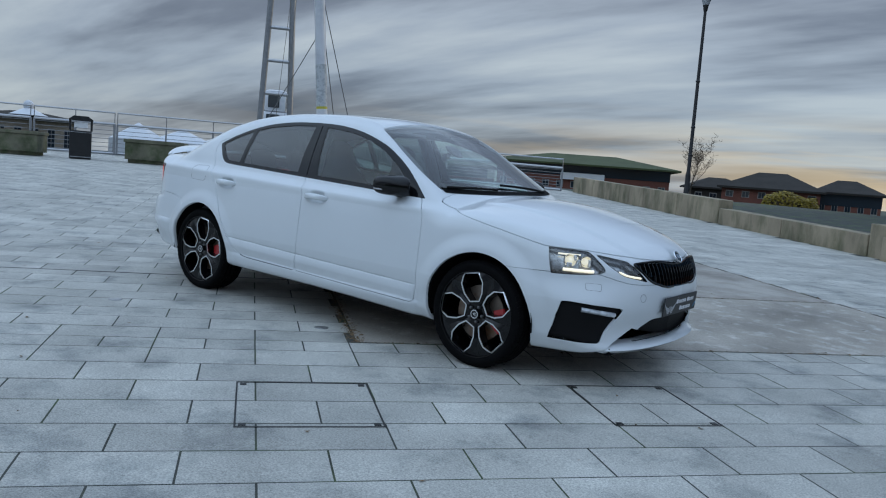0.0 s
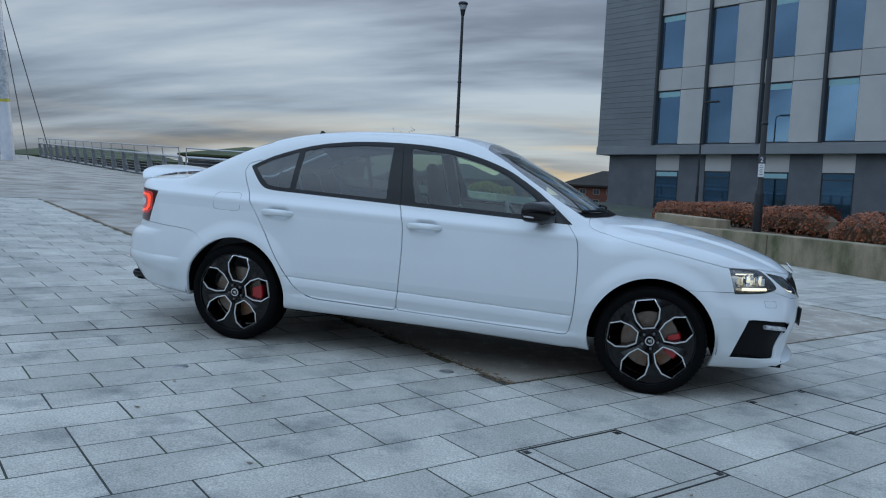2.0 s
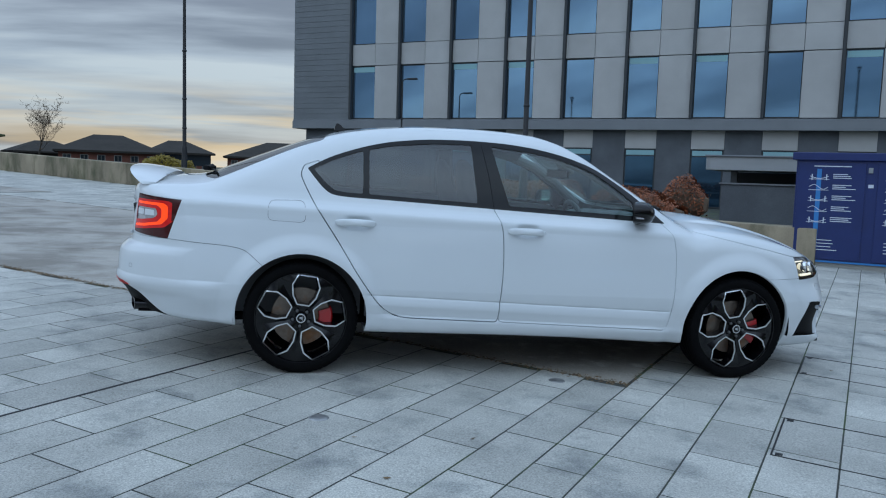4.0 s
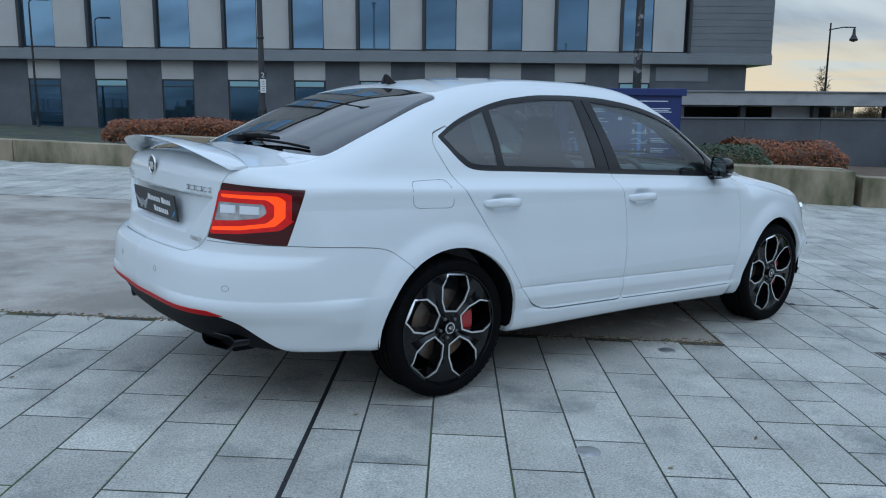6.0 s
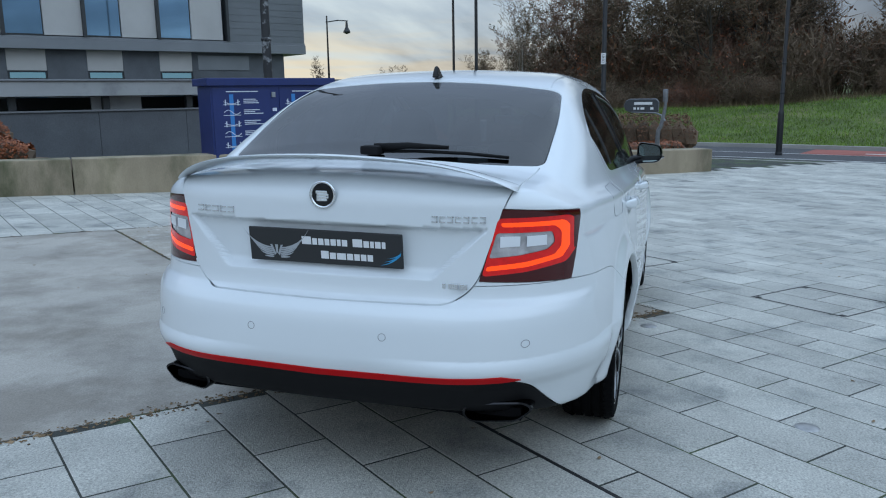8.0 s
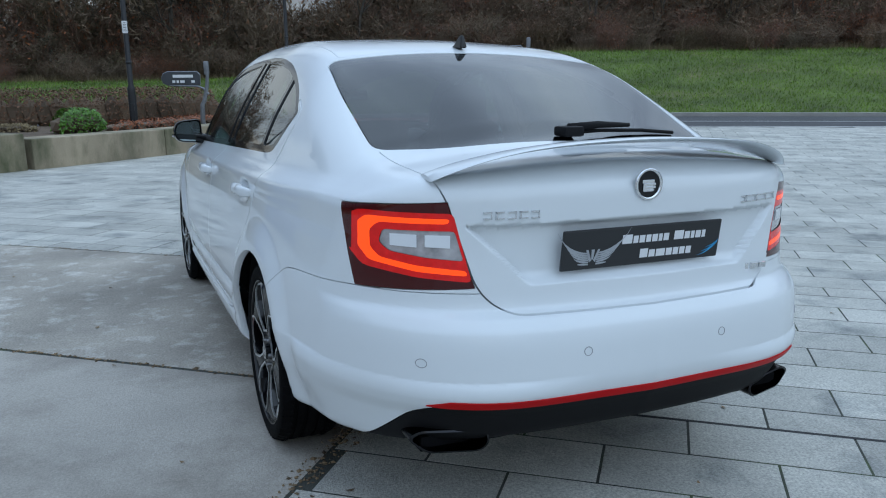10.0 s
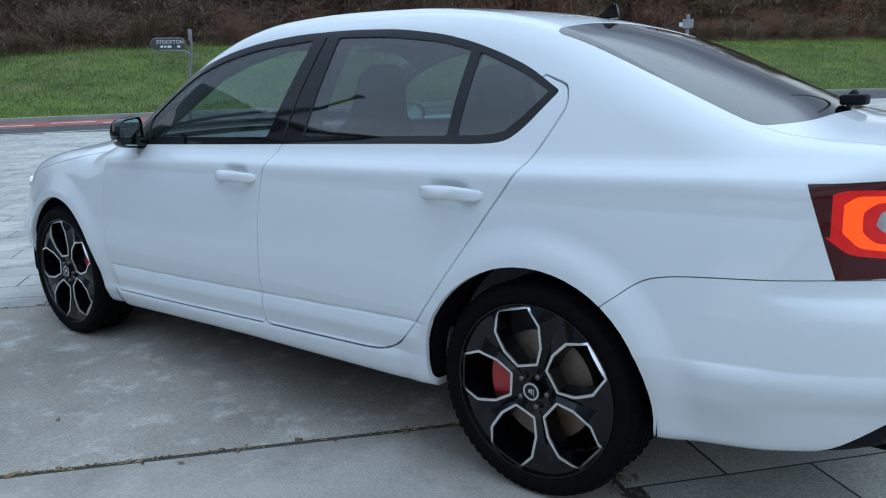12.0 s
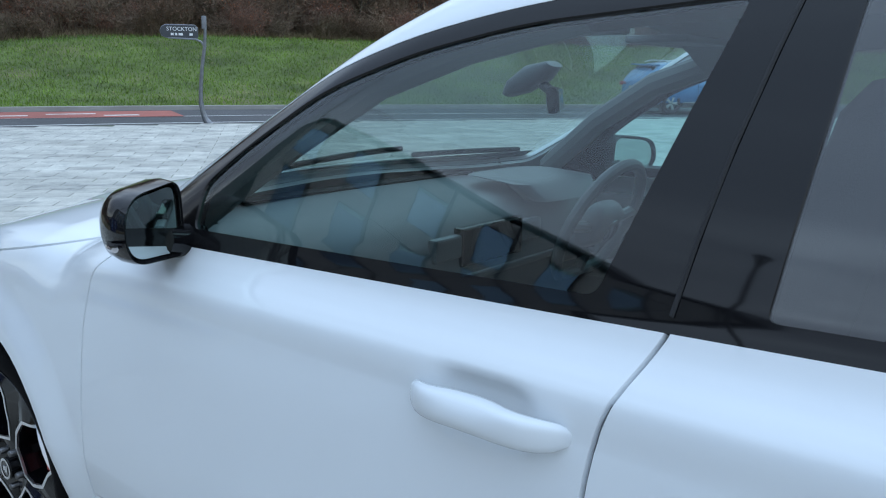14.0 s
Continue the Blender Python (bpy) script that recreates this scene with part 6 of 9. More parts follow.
def rounded(pts, r=0.03, seg=4):
    """A closed outline with its corners rounded; a third number in a point is its own radius."""
    out = []
    n = len(pts)
    for i, p in enumerate(pts):
        rr = p[2] if len(p) > 2 else r
        p = Vector(p[:2])
        a, b = Vector(pts[i - 1][:2]) - p, Vector(pts[(i + 1) % n][:2]) - p
        if rr <= 0:
            out.append(tuple(p))
            continue
        s, t = p + a.normalized() * min(rr, a.length * 0.49), p + b.normalized() * min(rr, b.length * 0.49)
        for k in range(seg + 1):
            u = k / seg
            out.append(tuple(s * (1 - u) ** 2 + p * 2 * u * (1 - u) + t * u * u))
    return out


def grown(poly, d):
    n = len(poly)
    area = sum(poly[i - 1][0] * poly[i][1] - poly[i][0] * poly[i - 1][1] for i in range(n))
    sg = 1 if area > 0 else -1
    out = []
    for i, p in enumerate(poly):
        a, b = Vector(poly[i - 1]), Vector(poly[(i + 1) % n])
        t = (b - a).normalized()
        out.append((p[0] + sg * t.y * d, p[1] - sg * t.x * d))
    return out


def inside(poly, u, v):
    c = np.zeros(len(u), bool)
    n = len(poly)
    for i in range(n):
        (x0, y0), (x1, y1) = poly[i - 1], poly[i]
        if y0 == y1:
            continue
        c ^= ((y0 > v) != (y1 > v)) & (u < (x1 - x0) * (v - y0) / (y1 - y0) + x0)
    return c


AX = {"xz": (0, 2), "xy": (0, 1), "yz": (1, 2)}


def score(bm, poly, axes, where):
    """Cut the faces under an outline along it, seen along one axis."""
    i, j = AX[axes]
    every = list(bm.faces)
    cen = np.array([f.calc_center_median()[:] for f in every])
    u, v = cen[:, i], cen[:, j]
    close = np.zeros(len(every), bool)
    for k in range(len(poly)):
        (ax, ay), (bx, by) = poly[k - 1], poly[k]
        l2 = (bx - ax) ** 2 + (by - ay) ** 2 + 1e-12
        t = np.clip(((u - ax) * (bx - ax) + (v - ay) * (by - ay)) / l2, 0, 1)
        close |= (u - ax - t * (bx - ax)) ** 2 + (v - ay - t * (by - ay)) ** 2 < 0.03 ** 2
    pool = {every[k] for k in np.nonzero(close)[0] if where(Vector(cen[k]))}
    for k in range(len(poly)):
        p, q = poly[k - 1], poly[k]
        L = math.hypot(q[0] - p[0], q[1] - p[1])
        if L < 1e-6:
            continue
        tx, ty = (q[0] - p[0]) / L, (q[1] - p[1]) / L
        near = []
        for f in pool:
            if not f.is_valid:
                continue
            s0 = s1 = d0 = d1 = None
            for v in f.verts:
                x, y = v.co[i] - p[0], v.co[j] - p[1]
                s, d = x * tx + y * ty, x * ty - y * tx
                s0 = s if s0 is None or s < s0 else s0
                s1 = s if s1 is None or s > s1 else s1
                d0 = d if d0 is None or d < d0 else d0
                d1 = d if d1 is None or d > d1 else d1
            if s1 > -1e-4 and s0 < L + 1e-4 and d0 < 0 < d1:
                near.append(f)
        if not near:
            continue
        geom = set(near)
        for f in near:
            geom.update(f.edges)
            geom.update(f.verts)
        no, co = [0, 0, 0], [0, 0, 0]
        no[i], no[j] = ty, -tx
        co[i], co[j] = p[0], p[1]
        res = bmesh.ops.bisect_plane(bm, geom=list(geom), dist=2e-5, plane_co=co, plane_no=no)
        pool.update(g for g in res["geom"] if isinstance(g, bmesh.types.BMFace))
        pool = {f for f in pool if f.is_valid}

# ------------------------------------------------------------------ the white car: panels, glass and lamps cut from the form
SIDE = lambda c: c.y > 0.35
TAIL_END = lambda c: c.x < -1.78
NOSE_END = lambda c: c.x > 1.72
TOPSIDE = lambda c: c.z > 0.88
circle = lambda cx, cz, r, n=56: [(cx + r * math.cos(2 * math.pi * i / n), cz + r * math.sin(2 * math.pi * i / n)) for i in range(n)]
DLO = rounded([(0.835, 0.948, 0.01), (-0.23, 0.982), (-0.9, 1.003, 0.2), (-1.13, 1.008, 0.1), (-1.205, 1.02), (-1.255, 1.06), (-1.338, 1.158, 0.012), (-1.22, 1.225, 0.05), (-1.1, 1.272, 0.05),
               (-0.98, 1.31, 0.05), (-0.85, 1.34, 0.05), (-0.65, 1.367, 0.08), (-0.4, 1.377, 0.1), (-0.15, 1.372, 0.08), (0.05, 1.35, 0.08), (0.22, 1.314, 0.08), (0.40, 1.254, 0.08), (0.585, 1.145, 0.08), (0.70, 1.06, 0.05)])
GLASS_F = rounded([(0.63, 0.985), (-0.158, 1.006), (-0.20, 1.15, 0.05), (-0.252, 1.350, 0.02), (0.04, 1.325, 0.06), (0.21, 1.288, 0.06), (0.385, 1.228, 0.06), (0.55, 1.127, 0.06), (0.63, 1.062, 0.02)], 0.015)
GLASS_R = rounded([(-0.348, 1.012), (-0.985, 1.03), (-0.985, 1.15, 0), (-0.985, 1.285), (-0.85, 1.317, 0.05), (-0.6, 1.345, 0.08), (-0.372, 1.352), (-0.362, 1.18, 0.05)], 0.012)
GLASS_Q = rounded([(-1.02, 1.032), (-1.12, 1.034, 0.05), (-1.185, 1.045), (-1.235, 1.085), (-1.303, 1.158, 0.01), (-1.2, 1.212, 0.04), (-1.1, 1.25, 0.04), (-1.02, 1.278)], 0.012)
DOOR_F = rounded([(-0.205, 0.335), (0.862, 0.305), (0.885, 0.42, 0.1), (0.89, 0.6, 0.1), (0.886, 0.78, 0.1), (0.868, 0.875), (0.80, 0.955, 0.01), (0.6, 1.08, 0), (-0.24, 1.08, 0), (-0.25, 0.985, 0.01), (-0.202, 0.885, 0.06), (-0.188, 0.66, 0.15)], 0.025)
DOOR_R = rounded([(-0.212, 0.335), (-0.77, 0.347, 0.08), (-0.86, 0.372, 0.06), (-0.935, 0.45, 0.06), (-1.028, 0.575, 0.08), (-1.143, 0.755, 0.08), (-1.283, 0.955, 0.08), (-1.342, 1.06, 0.05), (-1.372, 1.125, 0.03), (-1.352, 1.172, 0.01), (-1.28, 1.2, 0),
                  (-1.15, 1.1, 0), (-0.245, 1.08, 0), (-0.257, 0.985, 0.01), (-0.209, 0.885, 0.06), (-0.195, 0.66, 0.15)], 0.025)
BONNET = rounded([(0.92, 1.02, 0.01), (0.93, 0.945, 0.02), (1.0, 0.918, 0.03), (1.12, 0.893, 0.06), (1.27, 0.866, 0.1), (1.5, 0.825, 0.1), (1.735, 0.779, 0.03), (1.90, 0.776, 0.05), (2.10, 0.742, 0.05), (2.18, 0.722, 0.02), (2.24, 0.70, 0), (2.3, 1.1, 0), (0.92, 1.1, 0)])
BUMPER_F = rounded([(1.50, 0.635, 0), (1.777, 0.640, 0.01), (1.90, 0.646, 0.05), (2.0, 0.652, 0.02), (2.14, 0.60, 0.03), (2.5, 0.575, 0), (2.5, 0, 0), (1.45, 0, 0)])
BUMPER_R = rounded([(-1.50, 0.56, 0), (-1.60, 0.64, 0.05), (-1.66, 0.69, 0.05), (-1.74, 0.706, 0.06), (-2.07, 0.722, 0.02), (-2.30, 0.722, 0), (-2.7, 0.73, 0), (-2.7, 0, 0), (-1.5, 0, 0)])
SCREEN_F = rounded([(1.035, -0.2, 0), (1.035, 0.0, 0), (1.02, 0.25, 0.1), (0.965, 0.48, 0.1), (0.865, 0.665, 0.03), (0.70, 0.665, 0.08), (0.50, 0.632, 0.08), (0.30, 0.585, 0.06), (0.245, 0.565, 0.02), (0.205, 0.3, 0.1), (0.19, 0.0, 0.1), (0.19, -0.2, 0)], 0.03)
SCREEN_R = rounded([(-1.195, -0.2, 0), (-1.195, 0, 0.1), (-1.21, 0.3, 0.1), (-1.248, 0.572, 0.03), (-1.5, 0.60, 0.1), (-1.845, 0.602, 0.04), (-1.925, 0.4, 0.1), (-1.955, 0, 0.1), (-1.955, -0.2, 0)], 0.03)
ROOF = rounded([(0.17, -0.2, 0), (0.17, 0, 0), (0.18, 0.3, 0.1), (0.215, 0.535, 0.02), (-0.3, 0.525, 0.2), (-1.0, 0.515, 0.2), (-1.215, 0.52, 0.02), (-1.175, 0.3, 0.1), (-1.165, 0, 0), (-1.165, -0.2, 0)], 0.03)
BOOT = rounded([(-0.2, 0.668, 0), (0.40, 0.672, 0.03), (0.452, 0.70, 0.03), (0.487, 0.745, 0.03), (0.548, 0.95, 0.05), (0.575, 1.03, 0.05), (0.62, 1.12, 0), (-0.2, 1.12, 0)])
DIFFUSER = rounded([(-0.2, 0.430, 0), (0.605, 0.437, 0.02), (0.645, 0.415, 0.03), (0.72, 0.29, 0.03), (0.775, 0.225, 0), (0.775, 0.0, 0), (-0.2, 0.0, 0)])
RED_LINE = [(-0.2, 0.4335), (0.575, 0.440), (0.625, 0.443), (0.575, 0.459), (-0.2, 0.4535)]
TAIL_LAMP = [(0.490, 0.738), (0.552, 0.958), (0.70, 0.947), (0.90, 0.925), (0.90, 0.715), (0.70, 0.728)]
TAIL_GLOW = rounded([(0.545, 0.916), (0.718, 0.917), (0.734, 0.896), (0.734, 0.834), (0.715, 0.799), (0.62, 0.778), (0.506, 0.769), (0.509, 0.783), (0.62, 0.794), (0.694, 0.810), (0.711, 0.834), (0.711, 0.882), (0.694, 0.902), (0.55, 0.903)], 0.008, 2)
TAIL_HALO = rounded([(0.538, 0.930), (0.732, 0.931), (0.752, 0.908), (0.752, 0.826), (0.728, 0.783), (0.62, 0.763), (0.496, 0.753)], 0.012, 2)
TAIL_CLEAR = rounded([(0.535, 0.885), (0.687, 0.884), (0.695, 0.85), (0.675, 0.828), (0.60, 0.815), (0.515, 0.808)], 0.008, 2)
GRILLE = rounded([(-0.2, 0.572, 0), (0.22, 0.578, 0.05), (0.36, 0.615, 0.04), (0.455, 0.712, 0.02), (0.25, 0.728, 0.1), (0.06, 0.705, 0.04), (-0.06, 0.705, 0.04), (-0.2, 0.72, 0)])
LAMP_SLIM = rounded([(0.385, 0.615, 0.01), (0.475, 0.722, 0.01), (0.625, 0.752, 0.01), (0.60, 0.70, 0.02), (0.545, 0.648, 0.02)], 0.01)
LAMP_MAIN = rounded([(0.648, 0.765, 0.01), (0.90, 0.785, 0), (0.90, 0.628, 0), (0.70, 0.645, 0.02), (0.625, 0.665, 0.02)], 0.01)
INTAKE = rounded([(-0.2, 0.235, 0), (0.34, 0.240, 0.02), (0.475, 0.258, 0.02), (0.40, 0.345, 0.03), (0.30, 0.392, 0.03), (-0.2, 0.40, 0)])
FOG = rounded([(0.565, 0.468), (0.81, 0.498), (0.90, 0.40, 0.0), (0.845, 0.258), (0.655, 0.268)], 0.02)
FUEL = rounded([(-1.545, 0.860), (-1.335, 0.857), (-1.345, 0.977), (-1.54, 0.970)], 0.035)

REGIONS = [  # name, outline, seen along, where, gap, sides
    ("arch_f", circle(AXLE, 0.322, 0.365), "xz", SIDE, 0, "cut"),
    ("arch_r", circle(-AXLE, 0.322, 0.365), "xz", SIDE, 0, "cut"),
    ("glass_f", GLASS_F, "xz", SIDE, 0, "pair"),
    ("glass_r", GLASS_R, "xz", SIDE, 0, "pair"),
    ("glass_q", GLASS_Q, "xz", SIDE, 0, "pair"),
    ("dlo", DLO, "xz", SIDE, 0.0, "pair"),
    ("screen_f", SCREEN_F, "xy", TOPSIDE, 0.004, "mid"),
    ("screen_r", SCREEN_R, "xy", TOPSIDE, 0.004, "mid"),
    ("tail_glow", TAIL_GLOW, "yz", lambda c: c.x < -2.085, 0, "pair"),
    ("tail_clear", TAIL_CLEAR, "yz", lambda c: c.x < -2.03, 0, "pair"),
    ("tail_halo", TAIL_HALO, "yz", lambda c: c.x < -2.06, 0, "pair"),
    ("lamp_tail", TAIL_LAMP, "yz", lambda c: c.x < -1.9, 0.003, "pair"),
    ("red_line", RED_LINE, "yz", TAIL_END, 0, "mid"),
    ("diffuser", DIFFUSER, "yz", lambda c: c.x < -2.02, 0.004, "mid"),
    ("boot", BOOT, "yz", lambda c: c.x < -1.865, 0.0045, "mid"),
    ("grille", GRILLE, "yz", NOSE_END, 0.0, "mid"),
    ("lamp_slim", LAMP_SLIM, "yz", NOSE_END, 0.003, "pair"),
    ("lamp_main", LAMP_MAIN, "yz", lambda c: c.x > 1.745, 0.003, "pair"),
    ("intake", INTAKE, "yz", NOSE_END, 0, "mid"),
    ("fog", FOG, "yz", lambda c: c.x > 1.815, 0, "pair"),
    ("door_f", DOOR_F, "xz", SIDE, 0.005, "pair"),
    ("door_r", DOOR_R, "xz", SIDE, 0.007, "pair"),
    ("bonnet", BONNET, "xz", lambda c: c.x > 0.9, 0.0045, "mid"),
    ("bumper_r", BUMPER_R, "xz", lambda c: True, 0.0032, "mid"),
    ("bumper_f", BUMPER_F, "xz", lambda c: True, 0.0032, "mid"),
    ("roof", ROOF, "xy", TOPSIDE, 0.003, "mid"),
]


def carve():
    bm = half_shell()
    for cx in (-2.03, 1.745, 1.815):  # outer ends of the lamps and of the fog recess
        fs = [f for f in bm.faces if abs(f.calc_center_median().x - cx) < 0.12 and f.calc_center_median().y > 0.5]
        geom = set(fs)
        for f in fs:
            geom.update(f.edges)
            geom.update(f.verts)
        if cx < 0:
            co, no = (-2.015, 0, 0.93), (1, 0, -0.33)
        else:
            co, no = ((1.745, 0, 0.76), (1, 0, 0.3)) if cx < 1.8 else ((1.86, 0, 0.46), (1, 0, -0.35))
        bmesh.ops.bisect_plane(bm, geom=list(geom), dist=2e-5, plane_co=co, plane_no=no)
    def band(x0, x1, up, down, at):
        return [(x0, at(x0) + up), (x1, at(x1) + up), (x1, at(x1) + down), (x0, at(x0) + down)]
    low = lambda x: 0.440 - 0.028 * x
    for up, down in ((0.006, 0.001), (-0.004, -0.024)):  # lower door line
        score(bm, band(-1.02, 0.93, up, down, low), "xz", SIDE)
    score(bm, band(-1.0, 0.98, 0.0, -0.012, lambda x: 0.337 - 0.024 * x), "xz", SIDE)  # top of the rocker
    for up, down in ((0.006, 0.0), (-0.008, -0.024)):  # rear bumper line
        score(bm, band(-2.28, -1.70, up, down, lambda x: 0.507), "xz", SIDE)
        score(bm, band(0.12, 0.86, up, down, lambda y: 0.507), "yz", TAIL_END)
    for recess in ([(-0.05, 0.741), (0.36, 0.741), (0.514, 0.901), (-0.05, 0.901)], [(-0.05, 0.772), (0.358, 0.772), (0.483, 0.891), (-0.05, 0.891)]):
        score(bm, recess, "yz", lambda c: c.x < -2.0)
    for name, poly, axes, where, gap, sides in REGIONS:
        loose = where if name not in ("lamp_tail", "lamp_main", "fog") else ((lambda c: c.x < -1.9) if name == "lamp_tail" else NOSE_END)
        score(bm, poly, axes, loose)
        if gap:
            score(bm, grown(poly, gap), axes, loose)
    bm.verts.index_update()
    co = np.array([v.co[:] for v in bm.verts])
    faces = [[v.index for v in f.verts] for f in bm.faces]
    bm.free()
    mid = np.array([co[f].mean(0) for f in faces])
    kind = np.full(len(faces), "shell", dtype=object)
    free = np.ones(len(faces), bool)
    cent = [Vector(c) for c in mid]
    ends = {"lamp_tail": lambda c: c.x - 0.33 * (c.z - 0.93) < -2.015, "lamp_main": lambda c: c.x + 0.3 * (c.z - 0.76) > 1.745, "fog": lambda c: c.x - 0.35 * (c.z - 0.46) > 1.86}
    for name, poly, axes, where, gap, sides in REGIONS:
        i, j = AX[axes]
        ok = np.array([bool(free[k] and ends.get(name, where)(cent[k])) for k in range(len(faces))])
        hit = ok & inside(poly, mid[:, i], mid[:, j])
        kind[hit] = name
        free &= ~hit
        if gap:
            ring = ok & ~hit & inside(grown(poly, gap), mid[:, i], mid[:, j]) & free
            kind[ring] = "seam"
            free &= ~ring
    return co, faces, kind


CO, FACES, KIND = carve()
for _ in range(2):  # carry the cut points on to the form again
    NOR = form_normals(CO)
    off = np.clip(body_form(*CO.T), -0.004, 0.004)
    off[np.abs(CO[:, 1]) < 1e-6] = 0
    CO = CO - NOR * off[:, None]
NOR = form_normals(CO)


def panel(name, kinds, mat, parent, mode, sink=0.0, lip=0.024, label="", pick=None):
    """One panel from the carved form. mode: 'mid' both halves joined, 1 the left half, -1 its mirror image."""
    sel = [f for f, k in zip(FACES, KIND) if k in kinds]
    if pick:
        sel = [f for f in sel if pick(CO[f].mean(0))]
    verts, nors, faces = [], [], []
    for s in ((1, -1) if mode == "mid" else (mode,)):
        idx = {}
        edges = {}
        flip = np.array([1, s, 1])
        for f in sel:
            g = []
            for v in f:
                if v not in idx:
                    idx[v] = len(verts)
                    verts.append((CO[v] - NOR[v] * sink) * flip)
                    nors.append(NOR[v] * flip)
                g.append(idx[v])
            for a, b in zip(f, f[1:] + f[:1]):
                e = (min(a, b), max(a, b))
                edges[e] = None if e in edges else (a, b)
            faces.append(g if s > 0 else g[::-1])
        if lip:
            for e in edges.values():
                if e is None or (abs(CO[e[0]][1]) < 1e-6 and abs(CO[e[1]][1]) < 1e-6):
                    continue
                a, b = e
                k = len(verts)
                out = np.cross(CO[b] - CO[a], NOR[a])
                out = out / max(np.linalg.norm(out), 1e-9)
                for v, dep in ((a, 0), (b, 0), (b, lip), (a, lip)):
                    verts.append((CO[v] - NOR[v] * (sink + dep)) * flip)
                    nors.append((out + (NOR[v] if dep == 0 else 0 * out)) * flip)
                faces.append([k + 1, k, k + 3, k + 2] if s > 0 else [k, k + 1, k + 2, k + 3])
    ob = mesh_ob(name, verts, faces, mat, True, parent)
    nn = np.array(nors)
    nn /= np.maximum(np.linalg.norm(nn, axis=1, keepdims=True), 1e-9)
    ob.data.normals_split_custom_set_from_vertices([tuple(v) for v in nn])
    if label:
        tagged(ob, label)
    return ob


PILLAR_BLACK = material("polished_black_pillar", (0.006, 0.006, 0.007), 0.04, spec=0.32)
AUTO_GLASS = glass("clear_green_tint_glass", (0.62, 0.84, 0.82))
DARK_GLASS = glass("privacy_glass", (0.27, 0.36, 0.365), mirror=0.11)
SCREEN_GLASS = glass("windscreen_glass", (0.78, 0.84, 0.82))
REAR_GLASS = glass("dark_rear_screen_glass", (0.10, 0.11, 0.12), mirror=0.05)
RED_TRIM = material("red_reflector_strip", (0.48, 0.003, 0.006), 0.4, spec=0.15)

panel("body_shell", ("shell",), PAINT, car, "mid")
# gap floor, its shade given by the grey colour
panel("panel_seam", ("seam",), JAMB, car, "mid", sink=0.014, lip=0)
panel("bonnet", ("bonnet",), PAINT, car, "mid")
panel("roof_panel", ("roof",), PAINT, car, "mid")
panel("front_bumper", ("bumper_f",), PAINT, car, "mid")
panel("rear_bumper", ("bumper_r",), PAINT, car, "mid")
boot_lid = panel("boot_lid", ("boot",), PAINT, car, "mid")
panel("rear_diffuser", ("diffuser",), SATIN_BLACK, car, "mid", label="black plastic rear diffuser")
panel("reflector_strip", ("red_line",), RED_TRIM, car, "mid", sink=-0.004, label="thin red reflector strip across the rear bumper")
panel("windscreen", ("screen_f",), SCREEN_GLASS, car, "mid", sink=0.002, lip=0, label="clear windscreen").visible_shadow = False
panel("rear_screen", ("screen_r",), REAR_GLASS, car, "mid", sink=0.002, lip=0, label="dark tinted rear screen").visible_shadow = False
grille_back = panel("grille", ("grille",), SATIN_BLACK, car, "mid", sink=0.03, lip=0, label="gloss black radiator grille")
panel("lower_intake", ("intake",), SATIN_BLACK, car, "mid", sink=0.025, lip=-0.02, label="black lower air intake")
doors = {}
for s, tag in ((1, "left"), (-1, "right")):
    doors[s, 0] = panel("front_door", ("door_f",), PAINT, car, s)
    doors[s, 1] = panel("rear_door", ("door_r",), PAINT, car, s)
    panel("window_trim", ("dlo",), PILLAR_BLACK, car, s, sink=0.001, lip=0.02, label="gloss black window surround and pillar")
    panel("door_window", ("glass_f",), AUTO_GLASS, doors[s, 0], s, sink=0.006, lip=0, label="clear front door window").visible_shadow = False
    panel("door_window", ("glass_r",), DARK_GLASS, doors[s, 1], s, sink=0.006, lip=0, label="dark privacy glass").visible_shadow = False
    panel("quarter_window", ("glass_q",), DARK_GLASS, doors[s, 1], s, sink=0.006, lip=0, label="dark privacy glass").visible_shadow = False
    panel("fog_recess", ("fog",), SATIN_BLACK, car, s, sink=0.022, lip=-0.017, label="black fog lamp recess")

# ------------------------------------------------------------------ the white car: lamps
LAMP_DARK = material("dark_red_lamp", (0.055, 0.002, 0.003), 0.12, spec=0.3, coat=0.35, coat_rough=0.01)
LAMP_RED = material("red_lamp_reflector", (0.30, 0.003, 0.006), 0.18, spec=0.3, coat=0.35, coat_rough=0.01, vary=0.35, vary_scale=40, emit=(1.0, 0.012, 0.008), emit_power=0.22)
LAMP_GLOW = material("lit_tail_lamp", (0.35, 0.01, 0.004), 0.2, spec=0.3, coat=0.2, coat_rough=0.01, emit=(1.0, 0.075, 0.008), emit_power=1.0)
LAMP_CLEAR = material("clear_reversing_lamp", (0.42, 0.40, 0.41), 0.12, metal=0.3, coat=1.0, vary=0.4, vary_scale=25)
LAMP_LED = material("reversing_lamp_block", (0.75, 0.77, 0.80), 0.15, coat=1.0)
LENS = glass("clear_lamp_lens", (0.93, 0.95, 0.96))
LAMP_HOUSING = material("lamp_housing", (0.42, 0.42, 0.41), 0.2, metal=0.9, vary=0.7, vary_scale=38)
LAMP_WHITE = material("lit_headlamp", (0.8, 0.8, 0.75), 0.2, emit=(1.0, 0.90, 0.66), emit_power=0.7)
LAMP_DRL = material("lit_daytime_strip", (0.8, 0.8, 0.78), 0.2, emit=(1.0, 0.93, 0.75), emit_power=1.1)


